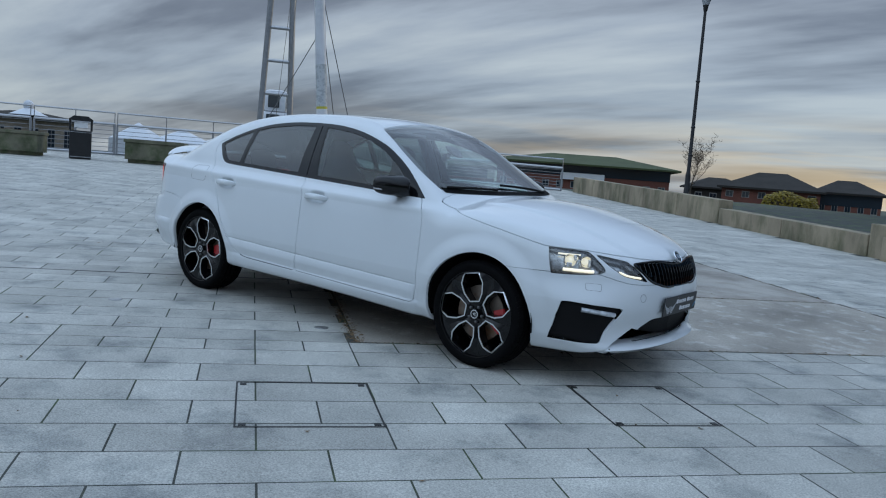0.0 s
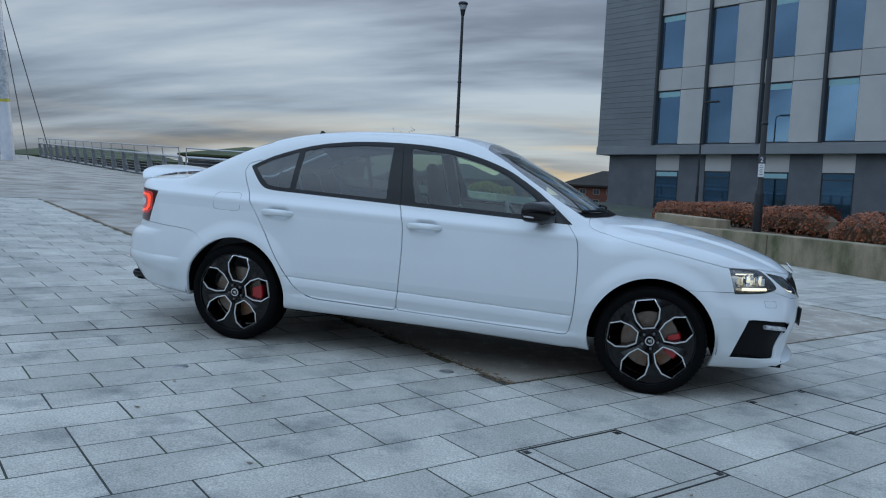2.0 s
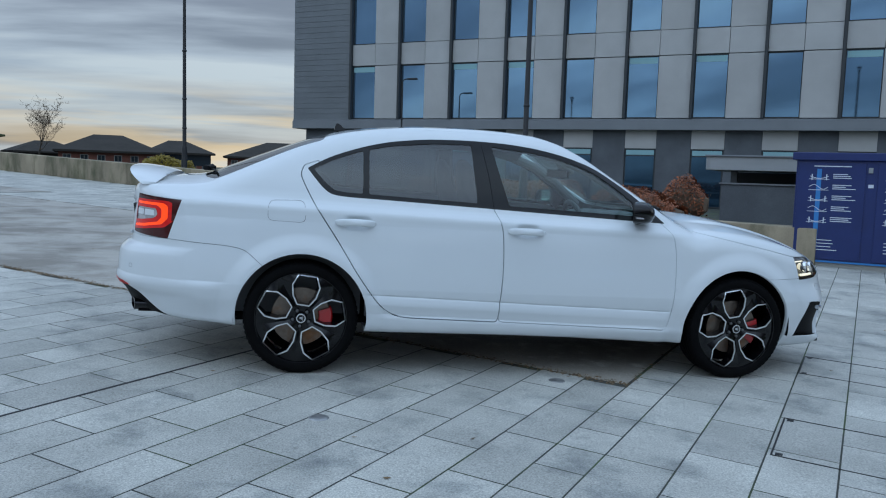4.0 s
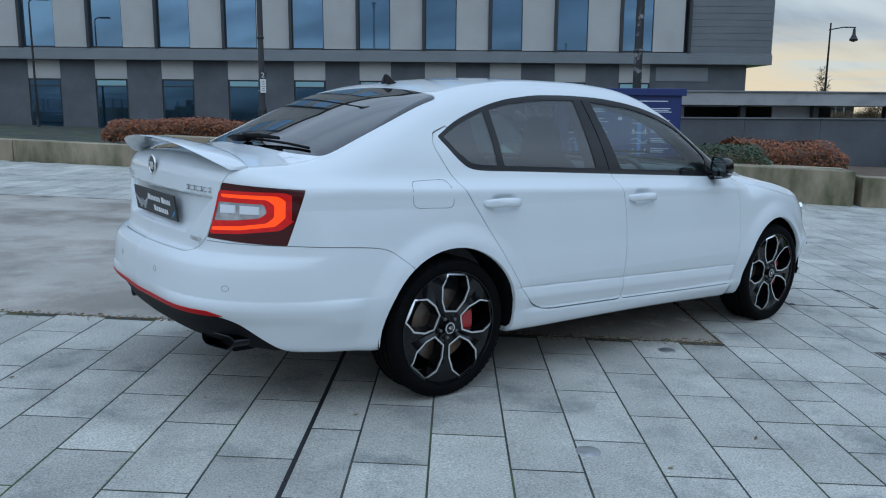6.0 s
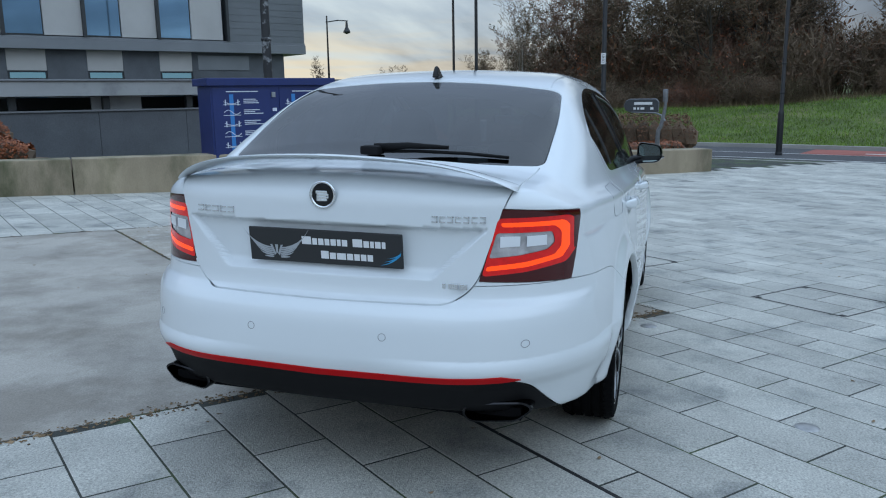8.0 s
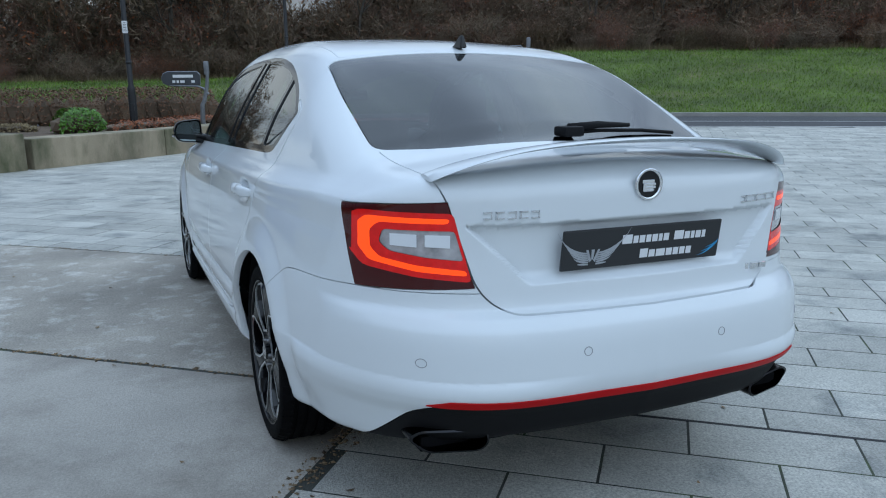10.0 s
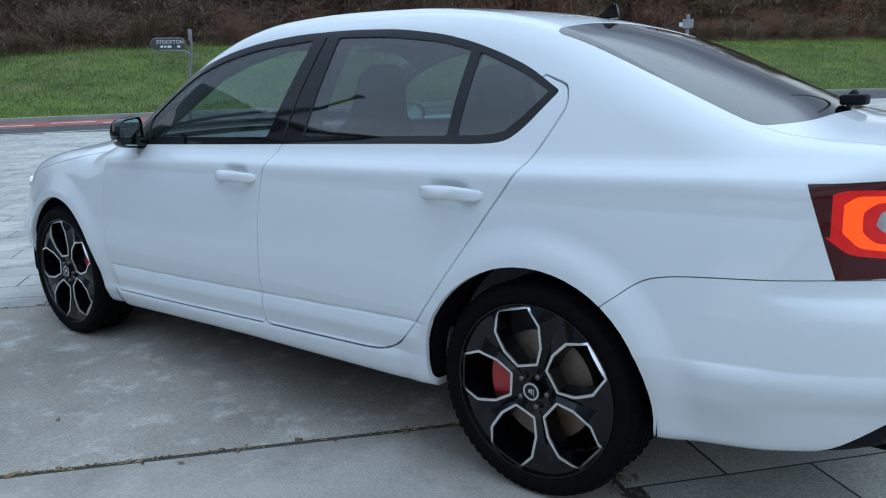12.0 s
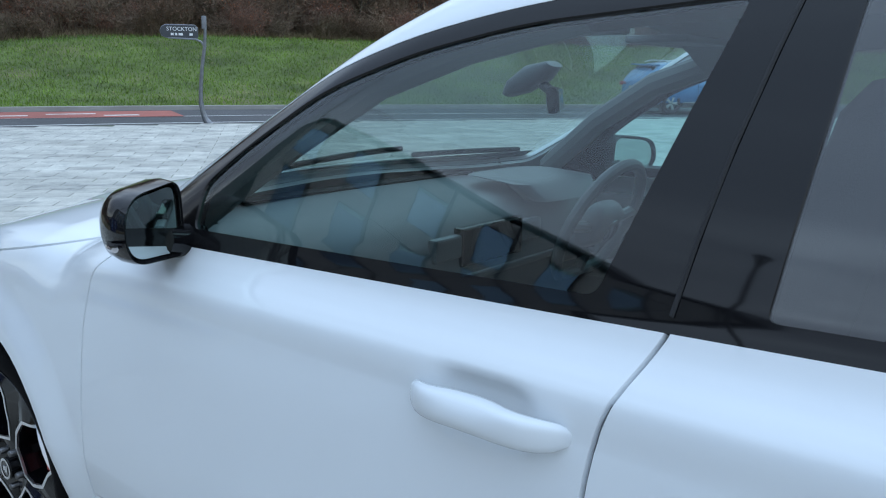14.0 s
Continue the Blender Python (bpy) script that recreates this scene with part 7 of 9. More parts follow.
def rear_at(y, z):
    """The tail of the body at a place across and up."""
    lo, hi = -2.6, -1.5
    for _ in range(26):
        mid = (lo + hi) / 2
        lo, hi = (lo, mid) if float(body_form(np.array([mid]), np.array([y]), np.array([z]))[0]) < 0 else (mid, hi)
    return hi


def front_at(y, z):
    """The front of the body at a place across and up."""
    lo, hi = 1.4, 2.5
    for _ in range(26):
        mid = (lo + hi) / 2
        lo, hi = (mid, hi) if float(body_form(np.array([mid]), np.array([y]), np.array([z]))[0]) < 0 else (lo, mid)
    return lo


for s in (1, -1):
    tl = panel("tail_lamp", ("lamp_tail",), LAMP_DARK, car, s, sink=0.001, lip=0.02, label="dark red tail lamp with a lit C-shaped bar")
    panel("lamp_inner", ("tail_halo",), LAMP_RED, tl, s, sink=0.0015, lip=0, label="softly lit red inside of the lamp")
    panel("light_bar", ("tail_glow",), LAMP_GLOW, tl, s, sink=0.001, lip=0, label="glowing orange-red C-shaped light bar")
    panel("reversing_lamp", ("tail_clear",), LAMP_CLEAR, tl, s, sink=0.004, lip=-0.003, label="clear reversing lamp")
    for y0, y1 in ((0.545, 0.60), (0.618, 0.672)):
        zc = 0.858
        pts = [(y0, zc - 0.017), (y1, zc - 0.015), (y1, zc + 0.016), (y0, zc + 0.016)]
        v = [(float(TAIL(z) + TAIL_PLAN(y)) - 0.0005, s * y, z) for y, z in pts]
        mesh_ob("lamp_block", v + [(x + 0.02, y, z) for x, y, z in v], [(0, 1, 2, 3), (7, 6, 5, 4), (0, 4, 5, 1), (1, 5, 6, 2), (2, 6, 7, 3), (3, 7, 4, 0)], LAMP_LED, False, tl)
    hl = panel("headlamp", ("lamp_main",), LAMP_HOUSING, car, s, sink=0.055, lip=-0.055, label="lit headlamp with a smoked housing")
    panel("lens", ("lamp_main",), LENS, hl, s, sink=0.001, lip=0, label="clear lamp lens").visible_shadow = False
    for (x, y, z), r in (((1.875, 0.745, 0.712), 0.024), ((1.945, 0.69, 0.710), 0.021)):
        bm = bmesh.new()
        bmesh.ops.create_uvsphere(bm, u_segments=20, v_segments=12, radius=r, matrix=Matrix.Translation((x - 0.03, s * (y - 0.025), z)))
        part("projector", bm, LAMP_WHITE, hl, "bright projector lamp", True)
        bm = bmesh.new()
        add_lathe(bm, [(r * 1.1, 0.0), (r * 1.45, 0.012), (r * 1.5, 0.03)], 24, "z", Matrix.Translation((x - 0.035, s * (y - 0.022), z)) @ Euler((0, radians(90), radians(s * 38))).to_matrix().to_4x4())
        part("reflector_ring", bm, CHROME, hl, "", True)
    line = [(float(NOSE(0.658) - NOSE_PLAN(y)) - 0.035, s * (y - 0.012), 0.658 + 0.02 * (y - 0.66)) for y in np.linspace(0.66, 0.765, 9)]
    part("daytime_strip", tube(line, 0.0085, 8), LAMP_DRL, hl, "lit daytime running strip", True)
    line = [(float(NOSE(0.745) - NOSE_PLAN(y)) - 0.045, s * (y - 0.012), 0.742) for y in np.linspace(0.68, 0.755, 7)]
    part("eyebrow_strip", tube(line, 0.004, 8), LAMP_DRL, hl, "", True)
    for y, z, h in ((0.70, 0.728, 0.016), (0.655, 0.70, 0.022), (0.735, 0.688, 0.014)):  # bright steps of the reflector
        x = front_at(y, z) - 0.05
        bm = box((x, s * y - 0.016, z - h), (x + 0.02, s * y + 0.016, z + h), 0.004)
        part("reflector_step", bm, CHROME, hl)
    sl = panel("inner_lamp", ("lamp_slim",), LAMP_HOUSING, car, s, sink=0.04, lip=-0.04, label="slim inner lamp beside the grille")
    panel("lens", ("lamp_slim",), LENS, sl, s, sink=0.001, lip=0).visible_shadow = False
    line = [(float(NOSE(z) - NOSE_PLAN(y)) - 0.02, s * y, z) for y, z in ((0.41, 0.632), (0.45, 0.637), (0.50, 0.645), (0.545, 0.665))]
    part("daytime_strip", tube(line, 0.006, 8), LAMP_DRL, sl, "lit daytime running strip", True)
    line = [(front_at(y, 0.43 + 0.16 * (y - 0.6)) - 0.014, s * y, 0.43 + 0.16 * (y - 0.6)) for y in np.linspace(0.60, 0.755, 10)]
    part("fog_lamp", tube(line, 0.0135, 10), material("fog_lamp_glass", (0.55, 0.58, 0.62), 0.12, metal=0.4, coat=1.0, vary=0.5, vary_scale=30), car, "clear strip of fog lamps", True)

# washer flaps and towing eye cover on the front bumper
for s, outline in ((1, "flap"), (-1, "flap"), (-1, "eye")):
    if outline == "flap":
        pts = rounded([(0.715, 0.600), (0.655, 0.597), (0.668, 0.560), (0.725, 0.563)], 0.006, 2)
    else:
        pts = [(0.43 + 0.022 * math.cos(a), 0.525 + 0.022 * math.sin(a)) for a in (2 * math.pi * k / 24 for k in range(24))]
    part("washer_flap" if outline == "flap" else "towing_eye_cover", tube([(front_at(y, z) + 0.0002, s * y, z) for y, z in pts], 0.0012, 5, True), material("pale_bumper_seam", (0.25, 0.26, 0.28), 0.6), car, "thin seam of a small cover", True)
# grille slats and frame
for k in range(-11, 12):
    bm = bmesh.new()
    y = k * 0.0375
    zb, zt = 0.582 + (0.03 if abs(y) > 0.3 else 0.0) + max(0, abs(y) - 0.28) * 0.5, 0.712
    for i in range(4):
        za, zc = zb + (zt - zb) * i / 4, zb + (zt - zb) * (i + 1) / 4
        xa, xc = (float(NOSE(z) - NOSE_PLAN(abs(y))) for z in (za, zc))
        m = Matrix.Translation(((xa + xc) / 2 - 0.014, y, (za + zc) / 2)) @ Euler((0, math.atan2(xc - xa, zc - za), 0)).to_matrix().to_4x4()
        add_box(bm, (-0.012, -0.005, -(zc - za) / 2 - 0.002), (0.010, 0.005, (zc - za) / 2 + 0.002), m)
    part("slat", bm, GLOSS_BLACK, grille_back)
frame_line = [(float(NOSE(z) - NOSE_PLAN(abs(y))) - 0.002, y, z) for y, z in
              [(yy, zz) for yy, zz in GRILLE if yy >= 0] + [(-yy, zz) for yy, zz in reversed(GRILLE) if yy >= 0]]
part("grille_frame", tube(frame_line, 0.008, 8, True), GLOSS_BLACK, grille_back, "gloss black grille surround", True)
bm = bmesh.new()
for k in range(5):
    z = 0.255 + 0.028 * k
    pts = [(front_at(abs(y), z) - 0.06, y, z) for y in np.linspace(-0.38 + 0.02 * k, 0.38 - 0.02 * k, 15)]
    add_tube(bm, pts, 0.006, 6)
part("intake_mesh", bm, GLOSS_BLACK, car, "black lower grille bars")

# white lip under the lower grille
bm = bmesh.new()
rings = []
for y in np.linspace(-0.64, 0.64, 33):
    xo = float(NOSE(0.235) - NOSE_PLAN(abs(y)) * 0.72)
    rings.append([bm.verts.new((xo + a, y, z)) for a, z in ((0.0, 0.228), (-0.010, 0.240), (-0.06, 0.256), (-0.12, 0.262), (-0.13, 0.214), (-0.02, 0.212))])
for a, b in zip(rings, rings[1:]):
    for k in range(6):
        bm.faces.new((a[k], a[(k + 1) % 6], b[(k + 1) % 6], b[k]))
bm.faces.new(rings[0])
bm.faces.new(rings[-1][::-1])
bmesh.ops.recalc_face_normals(bm, faces=bm.faces)
part("front_lip", bm, PAINT, car, "white front lip", True, 50)

# ------------------------------------------------------------------ the white car: wheels
TYRE = material("tyre_rubber", (0.005, 0.005, 0.0055), 0.75, spec=0.05, vary=0.2, vary_scale=20, bump=0.15, bump_scale=200, world=False)
RIM_BLACK = material("gloss_black_alloy", (0.003, 0.003, 0.004), 0.12, spec=0.4)
BOLT = material("dull_wheel_bolt", (0.16, 0.16, 0.165), 0.35, metal=0.9)
RIM_CUT = material("machined_alloy_edge", (0.80, 0.81, 0.83), 0.3, metal=1.0)
BRAKE_DISC = material("brake_disc", (0.19, 0.155, 0.13), 0.4, metal=0.9, vary=0.2, vary_scale=30, stain=(0.20, 0.09, 0.04), stain_scale=9, stain_at=(0.5, 0.75), world=False)
CALIPER = material("red_brake_caliper", (0.45, 0.012, 0.015), 0.3, coat=0.6)
HOLE = [(0.078, -0.032), (0.124, -0.060), (0.184, -0.0725), (0.240, -0.050), (0.240, 0.050), (0.184, 0.0725), (0.124, 0.060), (0.078, 0.032)]


def ray_out(poly, c, ang):
    d = (math.cos(ang), math.sin(ang))
    best = None
    for i in range(len(poly)):
        (ax, ay), (bx, by) = poly[i - 1], poly[i]
        ex, ey = bx - ax, by - ay
        den = d[0] * ey - d[1] * ex
        if abs(den) < 1e-12:
            continue
        t = ((ax - c[0]) * ey - (ay - c[1]) * ex) / den
        u = ((ax - c[0]) * d[1] - (ay - c[1]) * d[0]) / den
        if t > 0 and -1e-9 <= u <= 1 + 1e-9 and (best is None or t < best):
            best = t
    return c[0] + d[0] * best, c[1] + d[1] * best


def dish(r):
    """How far the face of the alloy stands out at a radius."""
    return 0.004 + 0.022 * (1 - smooth(0.05, 0.20, r)) * 0 + 0.014 * smooth(0.04, 0.2, r) - 0.010 * smooth(0.238, 0.252, r)


def alloy_wheel(parent, m, spin, red_rear):
    """A wheel that faces its own +y side."""
    root = empty("wheel", m)
    root.parent = parent
    root.matrix_basis = m
    bm = bmesh.new()
    R, W = WHEEL_R, 0.1125
    prof = [(0.252, 0.088), (0.260, 0.097), (0.270, 0.103), (0.287, 0.105), (0.301, 0.101), (0.310, 0.092), (R - 0.002, 0.08)]
    groove = []
    for c in (0.055, 0.02, -0.02, -0.055):
        groove += [(R, c + 0.006), (R - 0.008, c + 0.005), (R - 0.008, c - 0.005), (R, c - 0.006)]
    add_lathe(bm, prof + groove + [(a, -b) for a, b in reversed(prof)], 72, "y")
    bmesh.ops.recalc_face_normals(bm, faces=bm.faces)
    tyre = part("tyre", bm, TYRE, root, "black low-profile tyre", True, 50)
    bm = bmesh.new()
    for k in range(64):  # tread blocks on both shoulders
        a = 2 * math.pi * k / 64
        for sgn in (1, -1):
            mm = Euler((0, a, 0)).to_matrix().to_4x4() @ Matrix.Translation((0, sgn * 0.081, R - 0.006))
            add_box(bm, (-0.0105, -0.017, -0.004), (0.0105, 0.017, 0.0035), mm @ Euler((radians(-sgn * 22), 0, radians(12))).to_matrix().to_4x4())
    tagged(part("tread", bm, TYRE, tyre), kind="stuff")
    bm = bmesh.new()
    add_lathe(bm, [(0.260, 0.094), (0.2575, 0.099), (0.254, 0.098), (0.249, 0.080), (0.243, 0.03), (0.236, -0.02), (0.242, -0.08), (0.256, -0.095)], 72, "y")
    bmesh.ops.recalc_face_normals(bm, faces=bm.faces)
    rim = part("rim", bm, RIM_BLACK, root, "gloss black alloy rim with bright edged openings", True, 40)
    FACE = 0.081
    c = (0.165, 0.0)
    t36 = math.tan(radians(36))
    sector = [(0.0, 0.0)] + [(0.2545 * math.cos(radians(a)), 0.2545 * math.sin(radians(a))) for a in np.linspace(-36, 36, 13)]
    inner = grown(HOLE, 0.0)
    edge = grown(HOLE, 0.0082)
    corner = sorted(set([round(math.atan2(p[1] - c[1], p[0] - c[0]), 5) for p in HOLE] + [round(a, 5) for a in np.linspace(-math.pi, math.pi, 41)[:-1]]
                        + [round(math.atan2(p[1] - c[1], p[0] - c[0]), 5) for p in (sector[0], sector[1], sector[-1])]))
    dark, cut = bmesh.new(), bmesh.new()
    for k in range(5):
        rot = Euler((0, -2 * math.pi * k / 5 - spin, 0)).to_matrix()

        def put(b, p, dy):
            return b.verts.new(rot @ Vector((p[0], FACE + dish(math.hypot(*p)) + dy, p[1])))
        loops = []
        for ang in corner:
            loops.append((ray_out(inner, c, ang), ray_out(edge, c, ang), ray_out(sector, c, ang)))
        n = len(loops)
        A = [put(cut, l[0], 0.0015) for l in loops]
        B = [put(cut, l[1], 0.0015) for l in loops]
        A2 = [put(cut, l[0], -0.004) for l in loops]
        B2 = [put(dark, l[1], 0.0) for l in loops]
        Cc = [put(dark, l[2], -0.010 if math.hypot(*l[2]) < 0.25 else 0.0) for l in loops]
        H1 = [put(dark, l[0], -0.004) for l in loops]
        H2 = [put(dark, (l[0][0] * 0.985 + 0.002, l[0][1] * 0.86), -0.058) for l in loops]
        for i in range(n):
            j = (i + 1) % n
            cut.faces.new((A[i], A[j], B[j], B[i]))
            cut.faces.new((A2[i], A2[j], A[j], A[i]))
            dark.faces.new((B2[i], B2[j], Cc[j], Cc[i]))
            dark.faces.new((H1[j], H1[i], H2[i], H2[j]))
    for b in (dark, cut):
        bmesh.ops.remove_doubles(b, verts=b.verts, dist=2e-5)
        bmesh.ops.recalc_face_normals(b, faces=b.faces)
    part("spokes", dark, RIM_BLACK, rim, "gloss black five-spoke face", True, 25)
    part("machined_edge", cut, RIM_CUT, rim, "bright machined edges of the openings", True, 30)
    bm = bmesh.new()
    add_lathe(bm, [(0.0001, 0.099), (0.024, 0.098), (0.027, 0.095), (0.028, 0.080), (0.030, 0.06)], 32, "y")
    bmesh.ops.recalc_face_normals(bm, faces=bm.faces)
    cap = part("centre_cap", bm, RIM_BLACK, rim, "", True)
    bm = bmesh.new()
    add_lathe(bm, [(0.0205, 0.0992), (0.0235, 0.1005), (0.0265, 0.0992)], 32, "y")
    part("cap_ring", bm, CHROME, rim, "chrome ring of the centre cap", True)
    bm = bmesh.new()
    for k in range(3):
        add_box(bm, (-0.011 + 0.006 * k, 0.098, -0.012 + 0.004 * k), (-0.008 + 0.008 * k, 0.1005, 0.011 - 0.002 * k), None, 0.001)
    part("cap_emblem", bm, CHROME, rim)
    for k in range(5):
        a = 2 * math.pi * (k + 0.5) / 5 + spin
        bm = bmesh.new()
        add_lathe(bm, [(0.0001, 0.095), (0.007, 0.095), (0.0085, 0.092), (0.0085, 0.060)], 10, "y", Matrix.Translation((0.047 * math.cos(a), 0, 0.047 * math.sin(a))))
        part("wheel_bolt", bm, BOLT, rim, "", True)
    bm = bmesh.new()
    add_lathe(bm, [(0.07, 0.030), (0.165, 0.030), (0.167, 0.018), (0.165, 0.006), (0.07, 0.006)], 56, "y")
    bmesh.ops.recalc_face_normals(bm, faces=bm.faces)
    part("brake_disc", bm, BRAKE_DISC, root, "steel brake disc with a brown tinge", True)
    bm = bmesh.new()
    add_lathe(bm, [(0.0001, 0.055), (0.07, 0.052), (0.075, 0.03), (0.075, -0.06)], 32, "y")
    bmesh.ops.recalc_face_normals(bm, faces=bm.faces)
    part("hub", bm, RIM_BLACK, root, "", True)
    bm = bmesh.new()
    add_lathe(bm, [(0.105, 0.046), (0.170, 0.046), (0.178, 0.038), (0.178, -0.01), (0.10, -0.01), (0.10, 0.04), (0.105, 0.046)], 12, "y", None, radians(red_rear - 27), radians(red_rear + 27))
    bmesh.ops.recalc_face_normals(bm, faces=bm.faces)
    part("caliper", bm, CALIPER, root, "red brake caliper", True)
    bm = bmesh.new()
    add_lathe(bm, [(0.0001, -0.07), (0.235, -0.07)], 40, "y")
    part("inner_disc", bm, UNDER, root)
    return root


# on the left the wheel's own x runs forward; on the right it runs to the rear
for ax, yy in ((AXLE, 0.772), (-AXLE, 0.762)):
    for s in (1, -1):
        mm = pose(ax, s * yy, WHEEL_R, 0, 0, 0 if s > 0 else 180)
        spin = {(1, 1): 79, (1, -1): 79, (-1, 1): 75, (-1, -1): 97}[(1 if ax > 0 else -1, s)]
        calip = 188 if s < 0 else (172 if ax > 0 else 0)
        alloy_wheel(car, mm, radians(spin), calip)

# wheel housings and the underside
for s in (1, -1):
    for ax in (AXLE, -AXLE):
        bm = bmesh.new()
        add_lathe(bm, [(0.374, 0.85), (0.374, 0.45), (0.05, 0.45)], 40, "y", Matrix.Translation((ax, 0, 0.322)) @ Matrix.Diagonal((1, s, 1, 1)), radians(-7), radians(187))
        part("wheel_housing", bm, UNDER, car, "dark wheel arch liner", True)
part("underbody", box((-2.0, -0.46, 0.24), (1.95, 0.46, 0.30), 0.02), UNDER, car, "dark underbody")
for s in (1, -1):
    part("sill_underside", box((-0.95, s * 0.44, 0.232), (0.95, s * 0.80, 0.26)), UNDER, car)
part("rear_underside", box((-2.25, -0.62, 0.29), (-1.72, 0.62, 0.33)), UNDER, car)
part("front_underside", box((1.72, -0.62, 0.20), (2.1, 0.62, 0.24)), UNDER, car)
part("axle_beam", tube([(-AXLE, -0.7, 0.3), (-AXLE, 0.7, 0.3)], 0.04), UNDER, car)
part("front_axle", tube([(AXLE, -0.7, 0.3), (AXLE, 0.7, 0.3)], 0.04), UNDER, car)


# ------------------------------------------------------------------ the white car: handles, mirrors and trim
def half_at(x, z):
    """The body's half-width at a place."""
    lo, hi = 0.3, 1.2
    for _ in range(30):
        mid = (lo + hi) / 2
        lo, hi = (mid, hi) if float(body_form(np.array([x]), np.array([mid]), np.array([z]))[0]) < 0 else (lo, mid)
    return lo


SENSOR_SEAM = material("pale_bumper_seam", (0.25, 0.26, 0.28), 0.6)
for s in (1, -1):
    for hx0, hx1, z, dk in ((0.052, -0.180, 0.862, 0), (-0.945, -1.175, 0.868, 1)):
        bm = bmesh.new()
        rings = []
        for i in range(17):
            u = i / 16
            x = hx0 + (hx1 - hx0) * u
            zz = z + 0.006 * math.sin(math.pi * u)
            base = half_at(hx0 if u < 0.5 else hx1, z)
            w = abs(2 * u - 1)
            out = 0.036 * (1 - w ** 4)
            hz = 0.0075 + 0.0125 * (1 - w ** 5) ** 0.5
            hy = 0.008 + 0.007 * (1 - w ** 3)
            hollow = 0.010 * math.exp(-((u - 0.46) / 0.20) ** 4)  # thumb hollow along the upper edge
            ring = []
            for j in range(20):
                c, d = math.cos(2 * math.pi * j / 20), math.sin(2 * math.pi * j / 20)
                c, d = math.copysign(abs(c) ** 0.7, c), math.copysign(abs(d) ** 0.7, d)
                ring.append(bm.verts.new((x, s * (base + out - 0.006 + hy * c - hollow * max(0, d) * 0.9), zz + hz * d)))
            rings.append(ring)
        for a, b in zip(rings, rings[1:]):
            for j in range(20):
                bm.faces.new((a[j], a[(j + 1) % 20], b[(j + 1) % 20], b[j]))
        bm.faces.new(rings[0])
        bm.faces.new(rings[-1][::-1])
        bmesh.ops.recalc_face_normals(bm, faces=bm.faces)
        part("door_handle", bm, PAINT, doors[s, dk], "white bow-shaped door handle", True, 60)

    # mirror: housing turned to the driver, glass set in its rim, stalk on the door
    ta = radians(27)
    tan_u, mid_m = Vector((-math.sin(ta), math.cos(ta), 0)), Vector((0.585, 0.886, 1.006))
    face_m = rounded([(-0.088, -0.064, 0.028), (0.066, -0.052, 0.04), (0.094, -0.005, 0.05), (0.074, 0.058, 0.045), (-0.080, 0.070, 0.035)], 0.03, 6)

    def ring_m(bm, grow, ahead, lift=0.0, shift=0.0):
        out = []
        for u, w in face_m:
            p = mid_m + tan_u * (u * grow + shift) + Vector((ahead, 0, w * grow + lift))
            out.append(bm.verts.new((p.x, s * p.y, p.z)))
        return out

    def skin_m(bm, rings, cap=True):
        for a, b in zip(rings, rings[1:]):
            for q in range(len(a)):
                r = (q + 1) % len(a)
                bm.faces.new((a[q], a[r], b[r], b[q]))
        if cap:
            bm.faces.new(rings[-1])
        bmesh.ops.recalc_face_normals(bm, faces=bm.faces)

    bm = bmesh.new()
    skin_m(bm, [ring_m(bm, 0.90, 0.014), ring_m(bm, 0.95, 0.002), ring_m(bm, 1.0, 0.0), ring_m(bm, 1.03, 0.012), ring_m(bm, 1.05, 0.04), ring_m(bm, 1.0, 0.075, -0.001, -0.004),
                ring_m(bm, 0.86, 0.102, -0.003, -0.010), ring_m(bm, 0.62, 0.120, -0.005, -0.016), ring_m(bm, 0.30, 0.130, -0.006, -0.02)])
    mirror = part("door_mirror", bm, GLOSS_BLACK, car, "gloss black door mirror housing", True, 50)
    bm = bmesh.new()
    skin_m(bm, [ring_m(bm, 0.895, 0.03), ring_m(bm, 0.895, 0.011), ring_m(bm, 0.875, 0.008)])
    part("mirror_glass", bm, material("mirror_glass", (0.50, 0.57, 0.56), 0.02, metal=1.0), mirror, "silvered mirror glass")
    line = [mid_m + tan_u * (u * 1.055) + Vector((a, 0, w)) for u, w, a in ((-0.09, -0.014, 0.03), (-0.04, -0.016, 0.085), (0.03, -0.018, 0.095), (0.075, -0.016, 0.06), (0.094, -0.014, 0.03), (0.096, -0.012, 0.012))]
    part("cap_groove", tube([(p.x, s * p.y, p.z) for p in line], 0.0035, 6), SEAM, mirror, "dark groove between cap and lower shell", True)
    part("mirror_stalk", tube([(0.655, s * 0.765, 0.958), (0.648, s * 0.80, 0.962), (0.635, s * 0.85, 0.972)], [0.034, 0.03, 0.03], 14), GLOSS_BLACK, mirror, "", True)
    line = [mid_m + tan_u * u + Vector((a, 0, w)) for u, w, a in ((0.070, -0.024, 0.072), (0.090, -0.022, 0.045), (0.0975, -0.020, 0.02))]
    part("indicator", tube([(p.x, s * p.y, p.z) for p in line], 0.0055, 8), LAMP_CLEAR, mirror, "clear indicator strip", True)
    # rear parking sensors and the side rubbing of the boot badge bars
    for y, z in ((0.635, 0.555), (0.22, 0.572)):
        ring = [(rear_at(y + 0.0115 * math.cos(a), z + 0.0115 * math.sin(a)) - 0.0002, s * (y + 0.0115 * math.cos(a)), z + 0.0115 * math.sin(a)) for a in (2 * math.pi * k / 20 for k in range(20))]
        part("parking_sensor", tube(ring, 0.0011, 5, True), SENSOR_SEAM, car, "thin round seam of a parking sensor", True)
    # trapezium tailpipes
    bm = bmesh.new()
